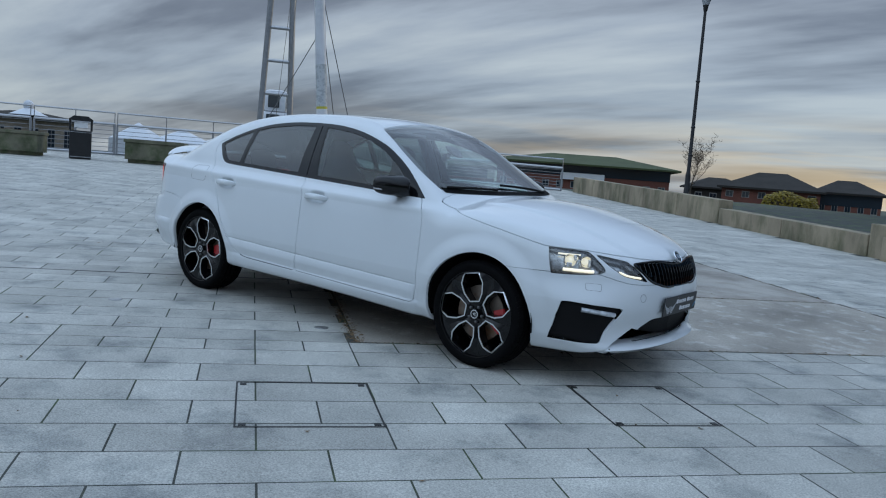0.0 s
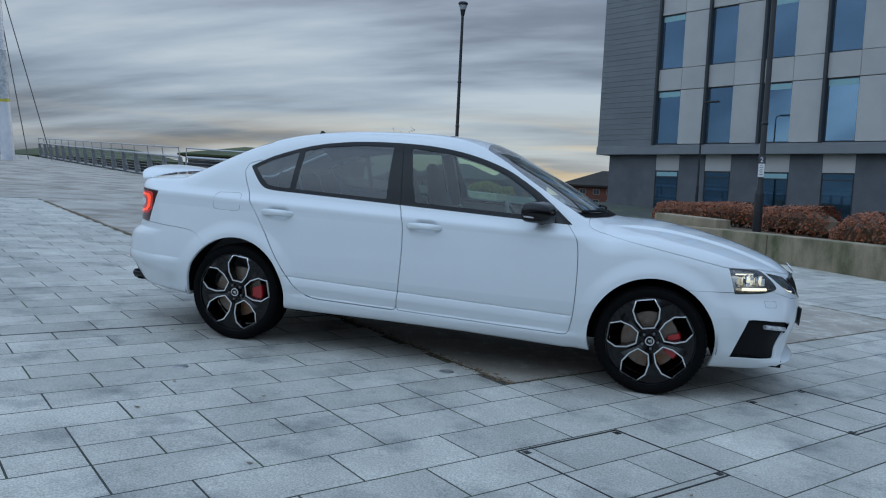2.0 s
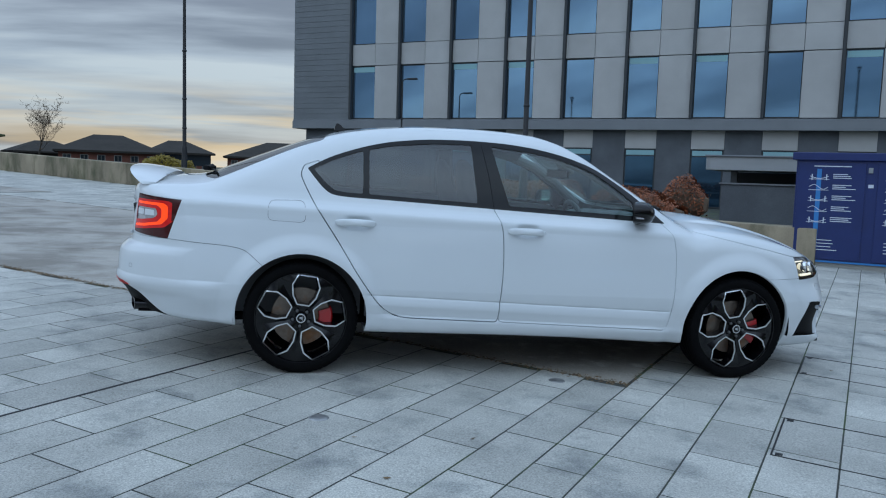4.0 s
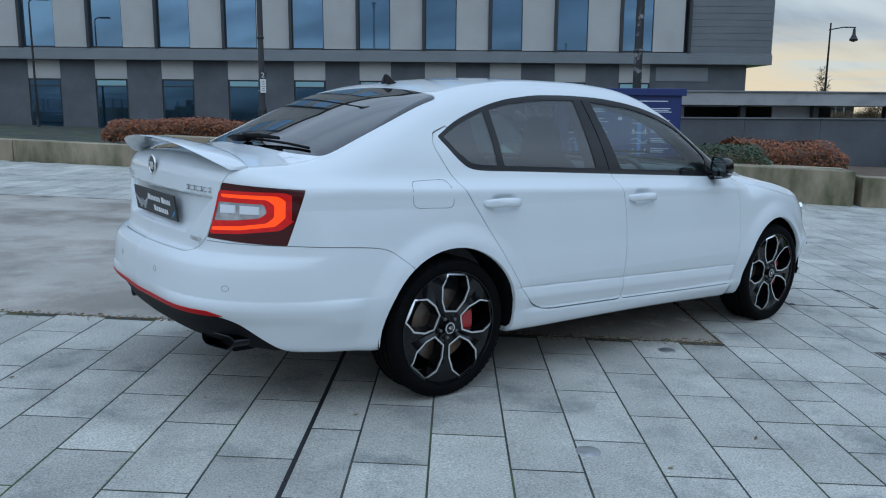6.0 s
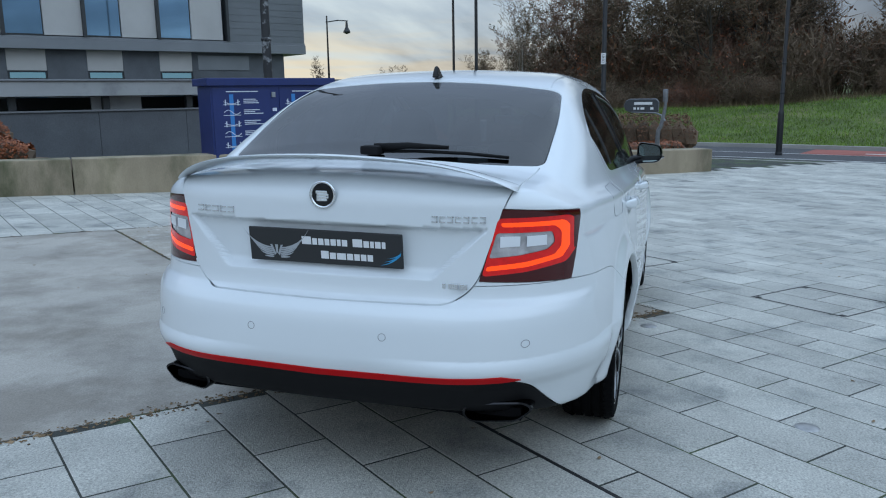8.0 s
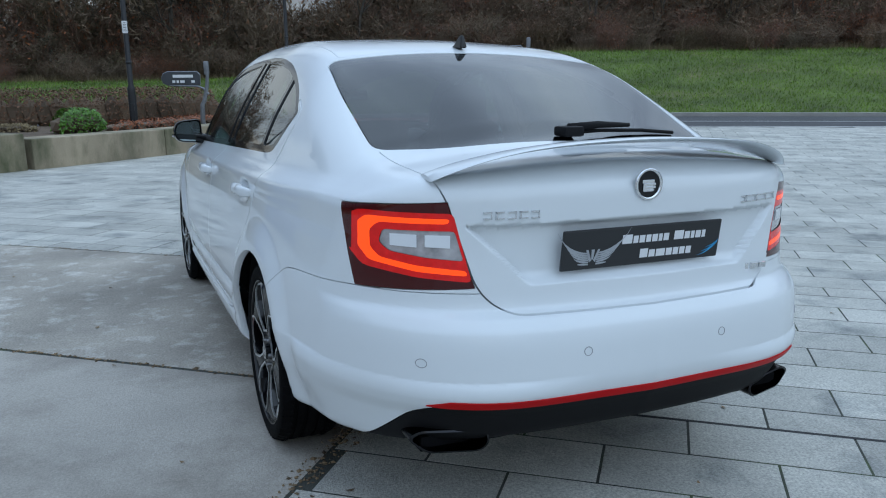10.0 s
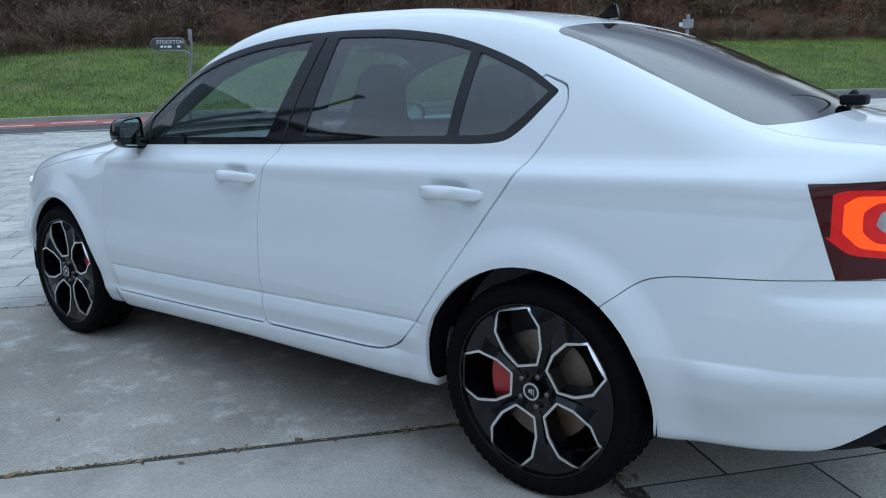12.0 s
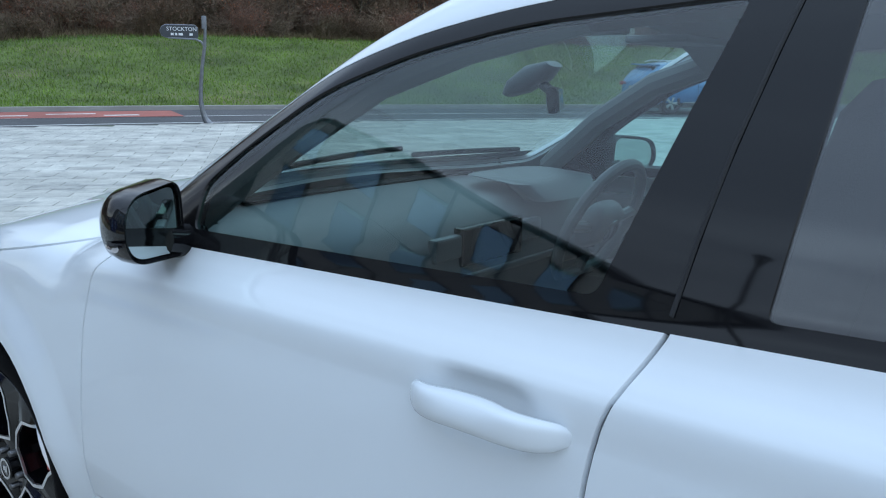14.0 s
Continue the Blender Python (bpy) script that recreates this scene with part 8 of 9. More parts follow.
    outl = rounded([(0.455, 0.352), (0.635, 0.359), (0.665, 0.338), (0.612, 0.294), (0.47, 0.290), (0.445, 0.315)], 0.02)
    n = len(outl)
    xt = lambda y: -2.322 + 0.25 * max(0, y - 0.42)
    L0 = [bm.verts.new((xt(y), s * y, z)) for y, z in outl]
    L1 = [bm.verts.new((xt(y) - 0.003, s * (0.545 + (y - 0.545) * 0.93), 0.325 + (z - 0.325) * 0.84)) for y, z in outl]
    L2 = [bm.verts.new((-2.14, s * (0.545 + (y - 0.545) * 0.86), 0.325 + (z - 0.325) * 0.75)) for y, z in outl]
    L3 = [bm.verts.new((-2.14, s * y, z)) for y, z in outl]
    for P, Q in ((L0, L1), (L1, L2), (L3, L0)):
        for i in range(n):
            bm.faces.new((P[i], P[(i + 1) % n], Q[(i + 1) % n], Q[i]))
    bm.faces.new(L2)
    bmesh.ops.recalc_face_normals(bm, faces=bm.faces)
    part("tailpipe", bm, material("black_chrome", (0.035, 0.035, 0.038), 0.2, metal=1.0), car, "dark chrome tailpipe trim", True, 40)

# seam between the doors on the black pillar, and the bright felt line along the sills of the windows
for s in (1, -1):
    line = [(x, s * (half_at(x, z) + 0.0005), z) for x, z in ((-0.252, 1.0), (-0.262, 1.08), (-0.277, 1.18), (-0.295, 1.28), (-0.31, 1.355))]
    part("pillar_seam", tube(line, 0.003, 6), SEAM, car, "dark seam between the doors", True)

FLAP_SEAM = material("pale_flap_seam", (0.22, 0.23, 0.25), 0.6)
# fuel flap on the right
ring = [(x, -half_at(x, z), z) for x, z in FUEL]
part("fuel_flap_seam", tube([(x, y - 0.0003, z) for x, y, z in ring], 0.0013, 6, True), FLAP_SEAM, car, "thin seam of the fuel flap", True)

# boot spoiler: a thin wing bridging the lid
bm = bmesh.new()
rings = []
for i in range(49):
    y = -0.585 + 1.17 * i / 48
    u = abs(y) / 0.585
    lift = 0.062 * (1 - u ** 5) * (1 - 0.05 * u)
    ch0 = -2.145 - 0.05 * u ** 3 + 0.02 * u ** 2
    ch1 = -2.375 + 0.035 * u ** 2 + 0.09 * u ** 6
    zb = float(TOP_MID(-2.2) - TOP_DROP(-2.2) * y * y)
    thick = 0.0075 + 0.004 * (1 - u)
    sec = []
    for j in range(16):
        a = 2 * math.pi * j / 16
        cx, cz = math.cos(a), math.sin(a)
        x = (ch0 + ch1) / 2 + (ch0 - ch1) / 2 * cx
        fr = (1 - cx) / 2
        z = zb + 0.010 * (1 - fr) + lift * (0.30 + 0.70 * fr ** 0.8) + thick * cz * (0.9 if cz > 0 else 0.7) - 0.004
        sec.append(bm.verts.new((x, y, z)))
    rings.append(sec)
for a, b in zip(rings, rings[1:]):
    for j in range(16):
        bm.faces.new((a[j], a[(j + 1) % 16], b[(j + 1) % 16], b[j]))
bm.faces.new(rings[0])
bm.faces.new(rings[-1][::-1])
bmesh.ops.recalc_face_normals(bm, faces=bm.faces)
part("spoiler", bm, PAINT, boot_lid, "white boot spoiler wing with a gap under it", True, 60)

# rear wiper
bm = bmesh.new()
add_box(bm, (-0.045, -0.03, -0.010), (0.03, 0.04, 0.022), Matrix.Translation((-1.935, -0.01, 1.103)), 0.010)
add_tube(bm, [(-1.935, -0.01, 1.118), (-1.915, -0.13, 1.126), (-1.885, -0.27, 1.121)], [0.015, 0.012, 0.007], 10)
add_tube(bm, [(-1.93, -0.02, 1.104), (-1.905, -0.15, 1.107), (-1.875, -0.33, 1.102), (-1.85, -0.48, 1.090)], 0.006, 8)
part("rear_wiper", bm, SATIN_BLACK, boot_lid, "black rear wiper arm and blade", True)
# front wipers
for y0, y1 in ((0.45, -0.12), (-0.22, -0.62)):
    pts = []
    for k in range(8):
        y = y0 + (y1 - y0) * k / 7
        x = 1.0 - 0.20 * y * y - 0.05 * (k / 7)
        pts.append((x, y, float(TOP_MID(x) - TOP_DROP(x) * y * y) + 0.014))
    part("front_wiper", tube(pts, 0.008, 8), SATIN_BLACK, car, "black windscreen wiper", True)
# scuttle under the windscreen
bm = bmesh.new()
rows = []
for k in range(21):
    y = -0.66 + 1.32 * k / 20
    x0, x1 = 1.055 - 0.37 * y * y, 1.005 - 0.37 * y * y
    rows.append([bm.verts.new((x, y, float(TOP_MID(x) - TOP_DROP(x) * y * y) + 0.003)) for x in (x0, x1)])
for a, b in zip(rows, rows[1:]):
    bm.faces.new((a[0], b[0], b[1], a[1]))
bmesh.ops.solidify(bm, geom=bm.faces[:], thickness=0.012)
part("scuttle", bm, SATIN_BLACK, car, "black plastic scuttle", True)
# roof aerial fin
bm = bmesh.new()
prof = [(-1.06, 0.0), (-1.10, 0.018), (-1.128, 0.046), (-1.148, 0.052), (-1.155, 0.044), (-1.165, 0.0)]
zr = float(TOP_MID(-1.12)) + 0.004
L, Rr = [bm.verts.new((x, 0.016 * (1 - h / 0.085), zr + h - 0.004)) for x, h in prof], [bm.verts.new((x, -0.016 * (1 - h / 0.085), zr + h - 0.004)) for x, h in prof]
bm.faces.new(L)
bm.faces.new(Rr[::-1])
for i in range(len(prof)):
    j = (i + 1) % len(prof)
    bm.faces.new((L[i], L[j], Rr[j], Rr[i]))
bmesh.ops.recalc_face_normals(bm, faces=bm.faces)
bmesh.ops.bevel(bm, geom=bm.edges[:], offset=0.004, segments=2, affect="EDGES")
part("roof_aerial", bm, GLOSS_BLACK, car, "black shark-fin roof aerial", True, 50)


# badges: rings with plain shapes, letters as small bars
def badge(x, z, r, tilt, parent, face):
    m = Matrix.Translation((x, 0, z)) @ Euler((0, radians(tilt), 0)).to_matrix().to_4x4()
    bm = bmesh.new()
    add_lathe(bm, [(r * 0.80, 0.001), (r * 0.85, 0.005), (r * 0.97, 0.005), (r, 0.0)], 40, "z", m)
    b = part("badge", bm, CHROME, parent, "round chrome badge", True)
    bm = bmesh.new()
    add_lathe(bm, [(0.0001, 0.002), (r * 0.82, 0.002)], 40, "z", m)
    part("badge_field", bm, GLOSS_BLACK, b)
    bm = bmesh.new()
    for k in range(4):
        add_box(bm, (-r * 0.42 + k * r * 0.16, -r * 0.52 + abs(k - 1.5) * r * 0.1, 0.002), (-r * 0.32 + k * r * 0.2, r * (0.15 + 0.12 * k), 0.0045), m, r * 0.03)
    add_box(bm, (-r * 0.45, -r * 0.3, 0.002), (r * 0.05, r * 0.45, 0.004), m, r * 0.06)
    part("badge_mark", bm, CHROME, b)


badge(-2.353, 0.988, 0.044, -91, boot_lid, -1)
badge(2.193, 0.742, 0.040, 52, car, 1)
for y0, n, w, z in ((0.47, 5, 0.031, 0.925), (-0.345, 7, 0.0235, 0.926)):
    bm = bmesh.new()
    for k in range(n):
        y = y0 - k * w - w * 0.4
        x = rear_at(abs(y), z)
        add_box(bm, (x - 0.004, y - w * 0.38, z - 0.010), (x + 0.004, y + w * 0.38, z - 0.006))
        add_box(bm, (x - 0.004, y - w * 0.38, z + 0.006), (x + 0.004, y + w * 0.38, z + 0.010))
        add_box(bm, (x - 0.004, y + (w * 0.26 if k % 2 else -w * 0.38), z - 0.010), (x + 0.004, y + (w * 0.38 if k % 2 else -w * 0.26), z + 0.010))
    part("boot_script", bm, CHROME, boot_lid, "small chrome script bars on the boot")
bm = bmesh.new()
for k, (a, b) in enumerate(((-0.345, -0.375), (-0.38, -0.392), (-0.40, -0.43), (-0.435, -0.46))):
    x = rear_at(0.4, 0.725)
    add_box(bm, (x - 0.004, b, 0.715), (x + 0.004, a, 0.733), None, 0.002)
part("trim_badge", bm, CHROME, boot_lid, "small chrome trim badge")

PLATE = material("dark_grey_plate", (0.020, 0.021, 0.023), 0.45, fine=0.1, fine_scale=400)
PLATE_WHITE = material("white_plate_print", (0.72, 0.73, 0.75), 0.4)
PLATE_GREY = material("silver_plate_print", (0.42, 0.44, 0.47), 0.3, metal=0.4)
PLATE_BLUE = material("blue_plate_print", (0.03, 0.33, 0.62), 0.4)


def number_plate(name, m, parent):
    """A dealer's show plate: two rows of plain bars, a pair of wings, a blue sweep. Its own x runs across, z up, y out of it."""
    root = part(name, box((-0.26, -0.008, -0.0555), (0.26, 0.0, 0.0555), 0.004), PLATE, parent, "dark grey show plate with white lettering bars")
    root.matrix_basis = m

    def flat(nm, polys, mat):
        bm = bmesh.new()
        for poly in polys:
            bm.faces.new([bm.verts.new((-x, 0.0008, z)) for x, z in poly])
        for f in bm.faces:
            f.normal_update()
            if f.normal.y < 0:
                f.normal_flip()
        part(nm, bm, mat, root)
    bars = []
    for x0, ws, z in ((-0.075, (0.036, 0.020, 0.022, 0.020, 0.022, 0.016, 0.022, 0.0, 0.036, 0.022, 0.016, 0.022, 0.016), 0.018), (-0.012, (0.030, 0.024, 0.034, 0.024, 0.022, 0.022, 0.022), -0.026)):
        x = x0
        for k, w in enumerate(ws):
            if w:
                h = 0.015 if k in (0, 8) else 0.0105
                bars.append([(x, z - 0.0105), (x + w - 0.004, z - 0.0105), (x + w - 0.004, z + h), (x, z + h)])
            x += w if w else 0.014
    flat("lettering", bars, PLATE_WHITE)
    wings = []
    for sg in (1, -1):  # six curved feathers a side, fanned from the foot
        for k in range(6):
            arc = []
            for t in np.linspace(0, 1, 7):
                x = 0.012 + 0.010 * k * t + (0.034 + 0.004 * k) * math.sin(t * 1.35)
                arc.append((-0.165 + sg * x, -0.043 + 0.006 * k + (0.004 + 0.0125 * k) * t * t))
            wide = [0.0048 * math.sin(math.pi * min(1.0, 0.25 + 0.75 * t)) + 0.0008 for t in np.linspace(0, 1, 7)]
            wings.append(arc + [(x, z + w) for (x, z), w in reversed(list(zip(arc, wide)))])
    wings.append([(-0.187, 0.0), (-0.180, 0.0), (-0.168, -0.03), (-0.174, -0.036)])
    wings.append([(-0.150, 0.0), (-0.143, 0.0), (-0.156, -0.036), (-0.162, -0.03)])
    wings.append([(-0.170, 0.0), (-0.160, 0.0), (-0.162, -0.028), (-0.168, -0.028)])
    flat("wing_mark", wings, PLATE_GREY)
    sweep = []
    for k in range(3):
        z0 = -0.046 + 0.011 * k
        pts = [(0.185 + 0.012 * k + 0.065 * t, z0 + 0.030 * t * t) for t in np.linspace(0, 1, 8)]
        pts = [(min(x, 0.254), z) for x, z in pts]
        sweep.append(pts + [(x, z + 0.0075 * (i / 7)) for i, (x, z) in reversed(list(enumerate(pts)))][:-1])
    flat("blue_sweep", sweep, PLATE_BLUE)
    return root


number_plate("rear_plate", pose(-2.348, 0, 0.822, -8, 0, 90), car)
number_plate("front_plate", pose(2.247, 0, 0.462, -3, 0, -90), car)

# ------------------------------------------------------------------ the white car: cabin
SEAT = material("dark_grey_seat_fabric", (0.05, 0.052, 0.057), 0.85, vary=0.15, vary_scale=8, fine=0.2, fine_scale=250, bump=0.2, bump_scale=300, world=False)
DASH = material("soft_black_dashboard", (0.10, 0.105, 0.112), 0.5, fine=0.15, fine_scale=300, bump=0.1, bump_scale=400, world=False)
TRIM_GREY = material("satin_grey_trim", (0.16, 0.17, 0.18), 0.35, metal=0.5)
LINING = material("pale_grey_headliner", (0.16, 0.165, 0.17), 0.9, fine=0.1, fine_scale=300, world=False)


def sweep(stations, n=16, power=3.2):
    """Rounded form from stations (x, z, half width, half thickness, tilt)."""
    bm = bmesh.new()
    rings = []
    for x, z, w, t, tilt in stations:
        ring = []
        for j in range(n):
            a = 2 * math.pi * j / n
            c, s = math.cos(a), math.sin(a)
            y = w * math.copysign(abs(c) ** (2 / power), c)
            q = t * math.copysign(abs(s) ** (2 / power), s)
            ring.append(bm.verts.new((x + q * math.cos(tilt), y, z + q * math.sin(tilt))))
        rings.append(ring)
    for a, b in zip(rings, rings[1:]):
        for j in range(n):
            bm.faces.new((a[j], a[(j + 1) % n], b[(j + 1) % n], b[j]))
    bm.faces.new(rings[0][::-1])
    bm.faces.new(rings[-1])
    bmesh.ops.recalc_face_normals(bm, faces=bm.faces)
    return bm


def front_seat(y):
    seat = empty("front_seat", Matrix.Translation((0.0, y, 0)))
    seat.parent = car
    tagged(seat, "dark fabric sports front seat")
    up = radians(90)
    bm = sweep([(0.36, 0.50, 0.20, 0.02, up), (0.34, 0.50, 0.24, 0.07, up), (0.1, 0.49, 0.25, 0.09, up), (-0.12, 0.46, 0.25, 0.09, up), (-0.17, 0.46, 0.22, 0.05, up)])
    part("cushion", bm, SEAT, seat, "", True, 60)
    back = [(-0.12, 0.44, 0.19, 0.05), (-0.16, 0.50, 0.245, 0.085), (-0.20, 0.66, 0.255, 0.085), (-0.26, 0.86, 0.25, 0.075), (-0.30, 1.0, 0.215, 0.065), (-0.325, 1.06, 0.15, 0.055), (-0.34, 1.12, 0.13, 0.05), (-0.36, 1.22, 0.115, 0.045), (-0.365, 1.255, 0.07, 0.02)]
    part("backrest", sweep([(x, z, w, t, radians(-12)) for x, z, w, t in back], 20), SEAT, seat, "one-piece backrest with head restraint", True, 60)
    for s in (-1, 1):
        part("bolster", sweep([(x + 0.05, z, 0.04, 0.06, radians(-12)) for x, z in ((-0.15, 0.5), (-0.19, 0.66), (-0.25, 0.84), (-0.28, 0.93))], 12), SEAT, seat, "", True, 60).location = (0, s * 0.235, 0)


for y in (0.37, -0.37):
    front_seat(y)
bench = empty("rear_bench")
bench.parent = car
tagged(bench, "dark rear bench seat")
part("cushion", sweep([(-0.50, 0.48, 0.55, 0.05, radians(90)), (-0.56, 0.49, 0.62, 0.09, radians(90)), (-0.9, 0.47, 0.62, 0.09, radians(90)), (-1.02, 0.46, 0.58, 0.05, radians(90))]), SEAT, bench, "", True, 60)
part("backrest", sweep([(-0.98, 0.46, 0.58, 0.06, radians(-20)), (-1.03, 0.6, 0.62, 0.07, radians(-20)), (-1.13, 0.82, 0.62, 0.06, radians(-20)), (-1.19, 0.93, 0.56, 0.04, radians(-20))]), SEAT, bench, "", True, 60)
for y in (0.38, 0, -0.38):
    part("head_restraint", sweep([(-1.18, 0.95, 0.09, 0.03, radians(-15)), (-1.20, 1.0, 0.125, 0.045, radians(-15)), (-1.225, 1.09, 0.12, 0.045, radians(-15)), (-1.235, 1.12, 0.08, 0.02, radians(-15))]), SEAT, bench, "", True, 60).location = (0, y, 0)
part("parcel_shelf", box((-1.95, -0.60, 0.90), (-1.24, 0.60, 0.93), 0.01), DASH, car)
# dashboard with hood over the dials
prof = [(0.66, 0.52), (0.56, 0.66), (0.53, 0.76), (0.545, 0.85), (0.575, 0.91), (0.64, 0.942), (0.76, 0.955), (0.92, 0.958), (1.06, 0.945), (1.06, 0.52)]
bm = bmesh.new()
rings = [[bm.verts.new((x + 0.10 * (abs(y) / 0.72) ** 3 * (1 if x < 0.8 else -1.6), y, z - 0.02 * (abs(y) / 0.72) ** 4)) for x, z in prof] for y in np.linspace(-0.72, 0.72, 25)]
for a, b in zip(rings, rings[1:]):
    for k in range(len(prof)):
        k2 = (k + 1) % len(prof)
        bm.faces.new((a[k], a[k2], b[k2], b[k]))
bm.faces.new(rings[0])
bm.faces.new(rings[-1][::-1])
bmesh.ops.recalc_face_normals(bm, faces=bm.faces)
dash = part("dashboard", bm, DASH, car, "soft black dashboard", True, 70)
part("dash_vent", box((0.93, -0.45, 0.957), (0.99, 0.45, 0.963), 0.003), SATIN_BLACK, dash)
part("dial_hood", sweep([(0.56, 0.93, 0.16, 0.05, radians(0)), (0.60, 0.975, 0.19, 0.06, radians(0)), (0.72, 0.985, 0.18, 0.08, radians(0))], 18), DASH, dash, "", True, 60).location = (0, -0.37, 0)
part("centre_screen", box((0.532, -0.13, 0.81), (0.56, 0.13, 0.905), 0.006), GLOSS_BLACK, dash, "glossy black screen")
part("trim_strip", box((0.522, -0.45, 0.775), (0.537, 0.45, 0.792), 0.004), TRIM_GREY, dash)
for y in (-0.62, -0.17, 0.17, 0.62):
    part("air_vent", box((0.535 + 0.07 * (abs(y) > 0.4), y - 0.055, 0.835), (0.56 + 0.07 * (abs(y) > 0.4), y + 0.055, 0.89), 0.006), TRIM_GREY, dash)
part("centre_console", sweep([(0.62, 0.55, 0.11, 0.12, radians(90)), (0.3, 0.50, 0.11, 0.12, radians(90)), (-0.05, 0.53, 0.1, 0.12, radians(90)), (-0.3, 0.56, 0.095, 0.12, radians(90))], 16, 5), DASH, car, "", True, 60)
part("gear_lever", tube([(0.28, 0, 0.6), (0.26, 0, 0.72), (0.255, 0, 0.76)], [0.012, 0.014, 0.026], 10), DASH, car, "", True)
# steering wheel on the right
M = Matrix.Translation((0.435, -0.37, 0.862)) @ Matrix.Rotation(radians(-24), 4, "Y")
sw = empty("steering_wheel", M)
sw.parent = car
tagged(sw, "black leather flat-bottomed steering wheel")
ring = []
for j in range(40):
    a = 2 * math.pi * j / 40
    y, z = 0.185 * math.sin(a), 0.185 * math.cos(a)
    ring.append((0, y, max(z, -0.155)))
part("wheel_rim", tube(ring, 0.0165, 10, True), DASH, sw, "", True)
part("hub", sweep([(0.01, -0.065, 0.06, 0.02, 0), (0.005, -0.03, 0.08, 0.035, 0), (0.0, 0.04, 0.08, 0.035, 0), (0.005, 0.06, 0.06, 0.02, 0)]), DASH, sw, "", True, 60)
for p, q in (((0, -0.06, 0), (0, -0.18, 0.02)), ((0, 0.06, 0), (0, 0.18, 0.02)), ((0, 0, -0.05), (0, 0, -0.155))):
    part("spoke", tube([p, q], 0.016, 8), TRIM_GREY, sw, "satin grey spoke", True)
bm = bmesh.new()
add_lathe(bm, [(0.0001, 0.004), (0.026, 0.003), (0.029, 0.0), (0.032, 0.004), (0.034, 0.0)], 28, "z", Matrix.Translation((-0.037, 0, 0.0)) @ Euler((0, radians(-90), 0)).to_matrix().to_4x4())
part("hub_emblem", bm, CHROME, sw, "round chrome emblem on the hub", True)
part("column", tube([(0.46, -0.37, 0.82), (0.66, -0.37, 0.74)], 0.045, 12), DASH, car, "", True)
# tub, door linings, roof lining, mirror
tub = bmesh.new()
for lo, hi in (((-1.9, -0.66, 0.26), (1.0, 0.66, 0.30)), ((0.98, -0.66, 0.26), (1.02, 0.66, 0.90)), ((-2.0, -0.58, 0.3), (-1.96, 0.58, 0.90))):
    add_box(tub, lo, hi)
part("floor_tub", tub, UNDER, car, "dark carpeted floor")
for s in (1, -1):
    for nm, d0, d1 in (("door_lining", -0.05, 0.95), ("door_lining", -0.98, -0.08)):
        part(nm, box((d0, s * 0.745, 0.32), (d1, s * 0.775, 0.895), 0.01), DASH, car, "dark door lining")
        part("armrest", box((d0 + 0.2, s * 0.69, 0.62), (d1 - 0.2, s * 0.744, 0.68), 0.015), TRIM_GREY, car)
    part("side_lining", box((-1.9, s * 0.66, 0.32), (-1.0, s * 0.70, 0.9)), DASH, car)
hv, hf = [], []
nx, ny = 14, 10
for i in range(nx + 1):
    x = -1.25 + 1.48 * i / nx
    for j in range(ny + 1):
        y = -0.5 + j / ny
        hv.append((x, y, float(TOP_MID(x)) - 0.035 - 0.10 * (abs(y) / 0.5) ** 2.5))
for i in range(nx):
    for j in range(ny):
        k = i * (ny + 1) + j
        hf.append((k, k + ny + 1, k + ny + 2, k + 1))
tagged(mesh_ob("headliner", hv, hf, LINING, True, car), "pale grey roof lining")
rear_view = part("interior_mirror", box((-0.012, -0.10, -0.03), (0.016, 0.10, 0.03), 0.012), GLOSS_BLACK, car, "interior mirror", True)
rear_view.matrix_basis = pose(0.385, -0.02, 1.205, 0, 6, 28)
part("mirror_glass", box((-0.0145, -0.093, -0.024), (-0.0125, 0.093, 0.024), 0.001), CHROME, rear_view, "silvered mirror glass")
part("sensor_pod", sweep([(0.38, 1.285, 0.03, 0.012, 0.6), (0.42, 1.265, 0.042, 0.03, 0.6), (0.47, 1.235, 0.04, 0.026, 0.6), (0.50, 1.215, 0.025, 0.01, 0.6)], 16, 2.6), DASH, car, "black sensor pod behind the windscreen", True, 60)
part("mirror_stalk", tube([(0.385, -0.008, 1.22), (0.43, 0, 1.255)], 0.012, 8), GLOSS_BLACK, car)
for y in (0.34, -0.34):
    part("sun_visor", box((0.13, y - 0.2, 1.335), (0.28, y + 0.2, 1.352), 0.006), LINING, car)
for s in (1, -1):
    line = [(x - 0.01, s * (half_at(x, z) - 0.095), z - 0.012) for x, z in ((0.80, 0.985), (0.70, 1.06), (0.585, 1.145), (0.40, 1.254), (0.22, 1.314), (0.02, 1.36))]
    part("pillar_lining", tube(line, 0.034, 10), LINING, car, "grey pillar lining", True)
    line = [(-0.26 - 0.01 * k, s * (half_at(-0.26, 1.0 + 0.07 * k) - 0.07), 0.95 + 0.08 * k) for k in range(6)]
    part("pillar_lining", tube(line, 0.05, 10), DASH, car, "dark pillar lining", True)

# ------------------------------------------------------------------ paving, piece by piece
rng = random.Random(5)
SLAB_L = 0.577
paving = empty("paving", label="pale grey granite slabs laid in staggered courses", category="pavement", kind="structure")


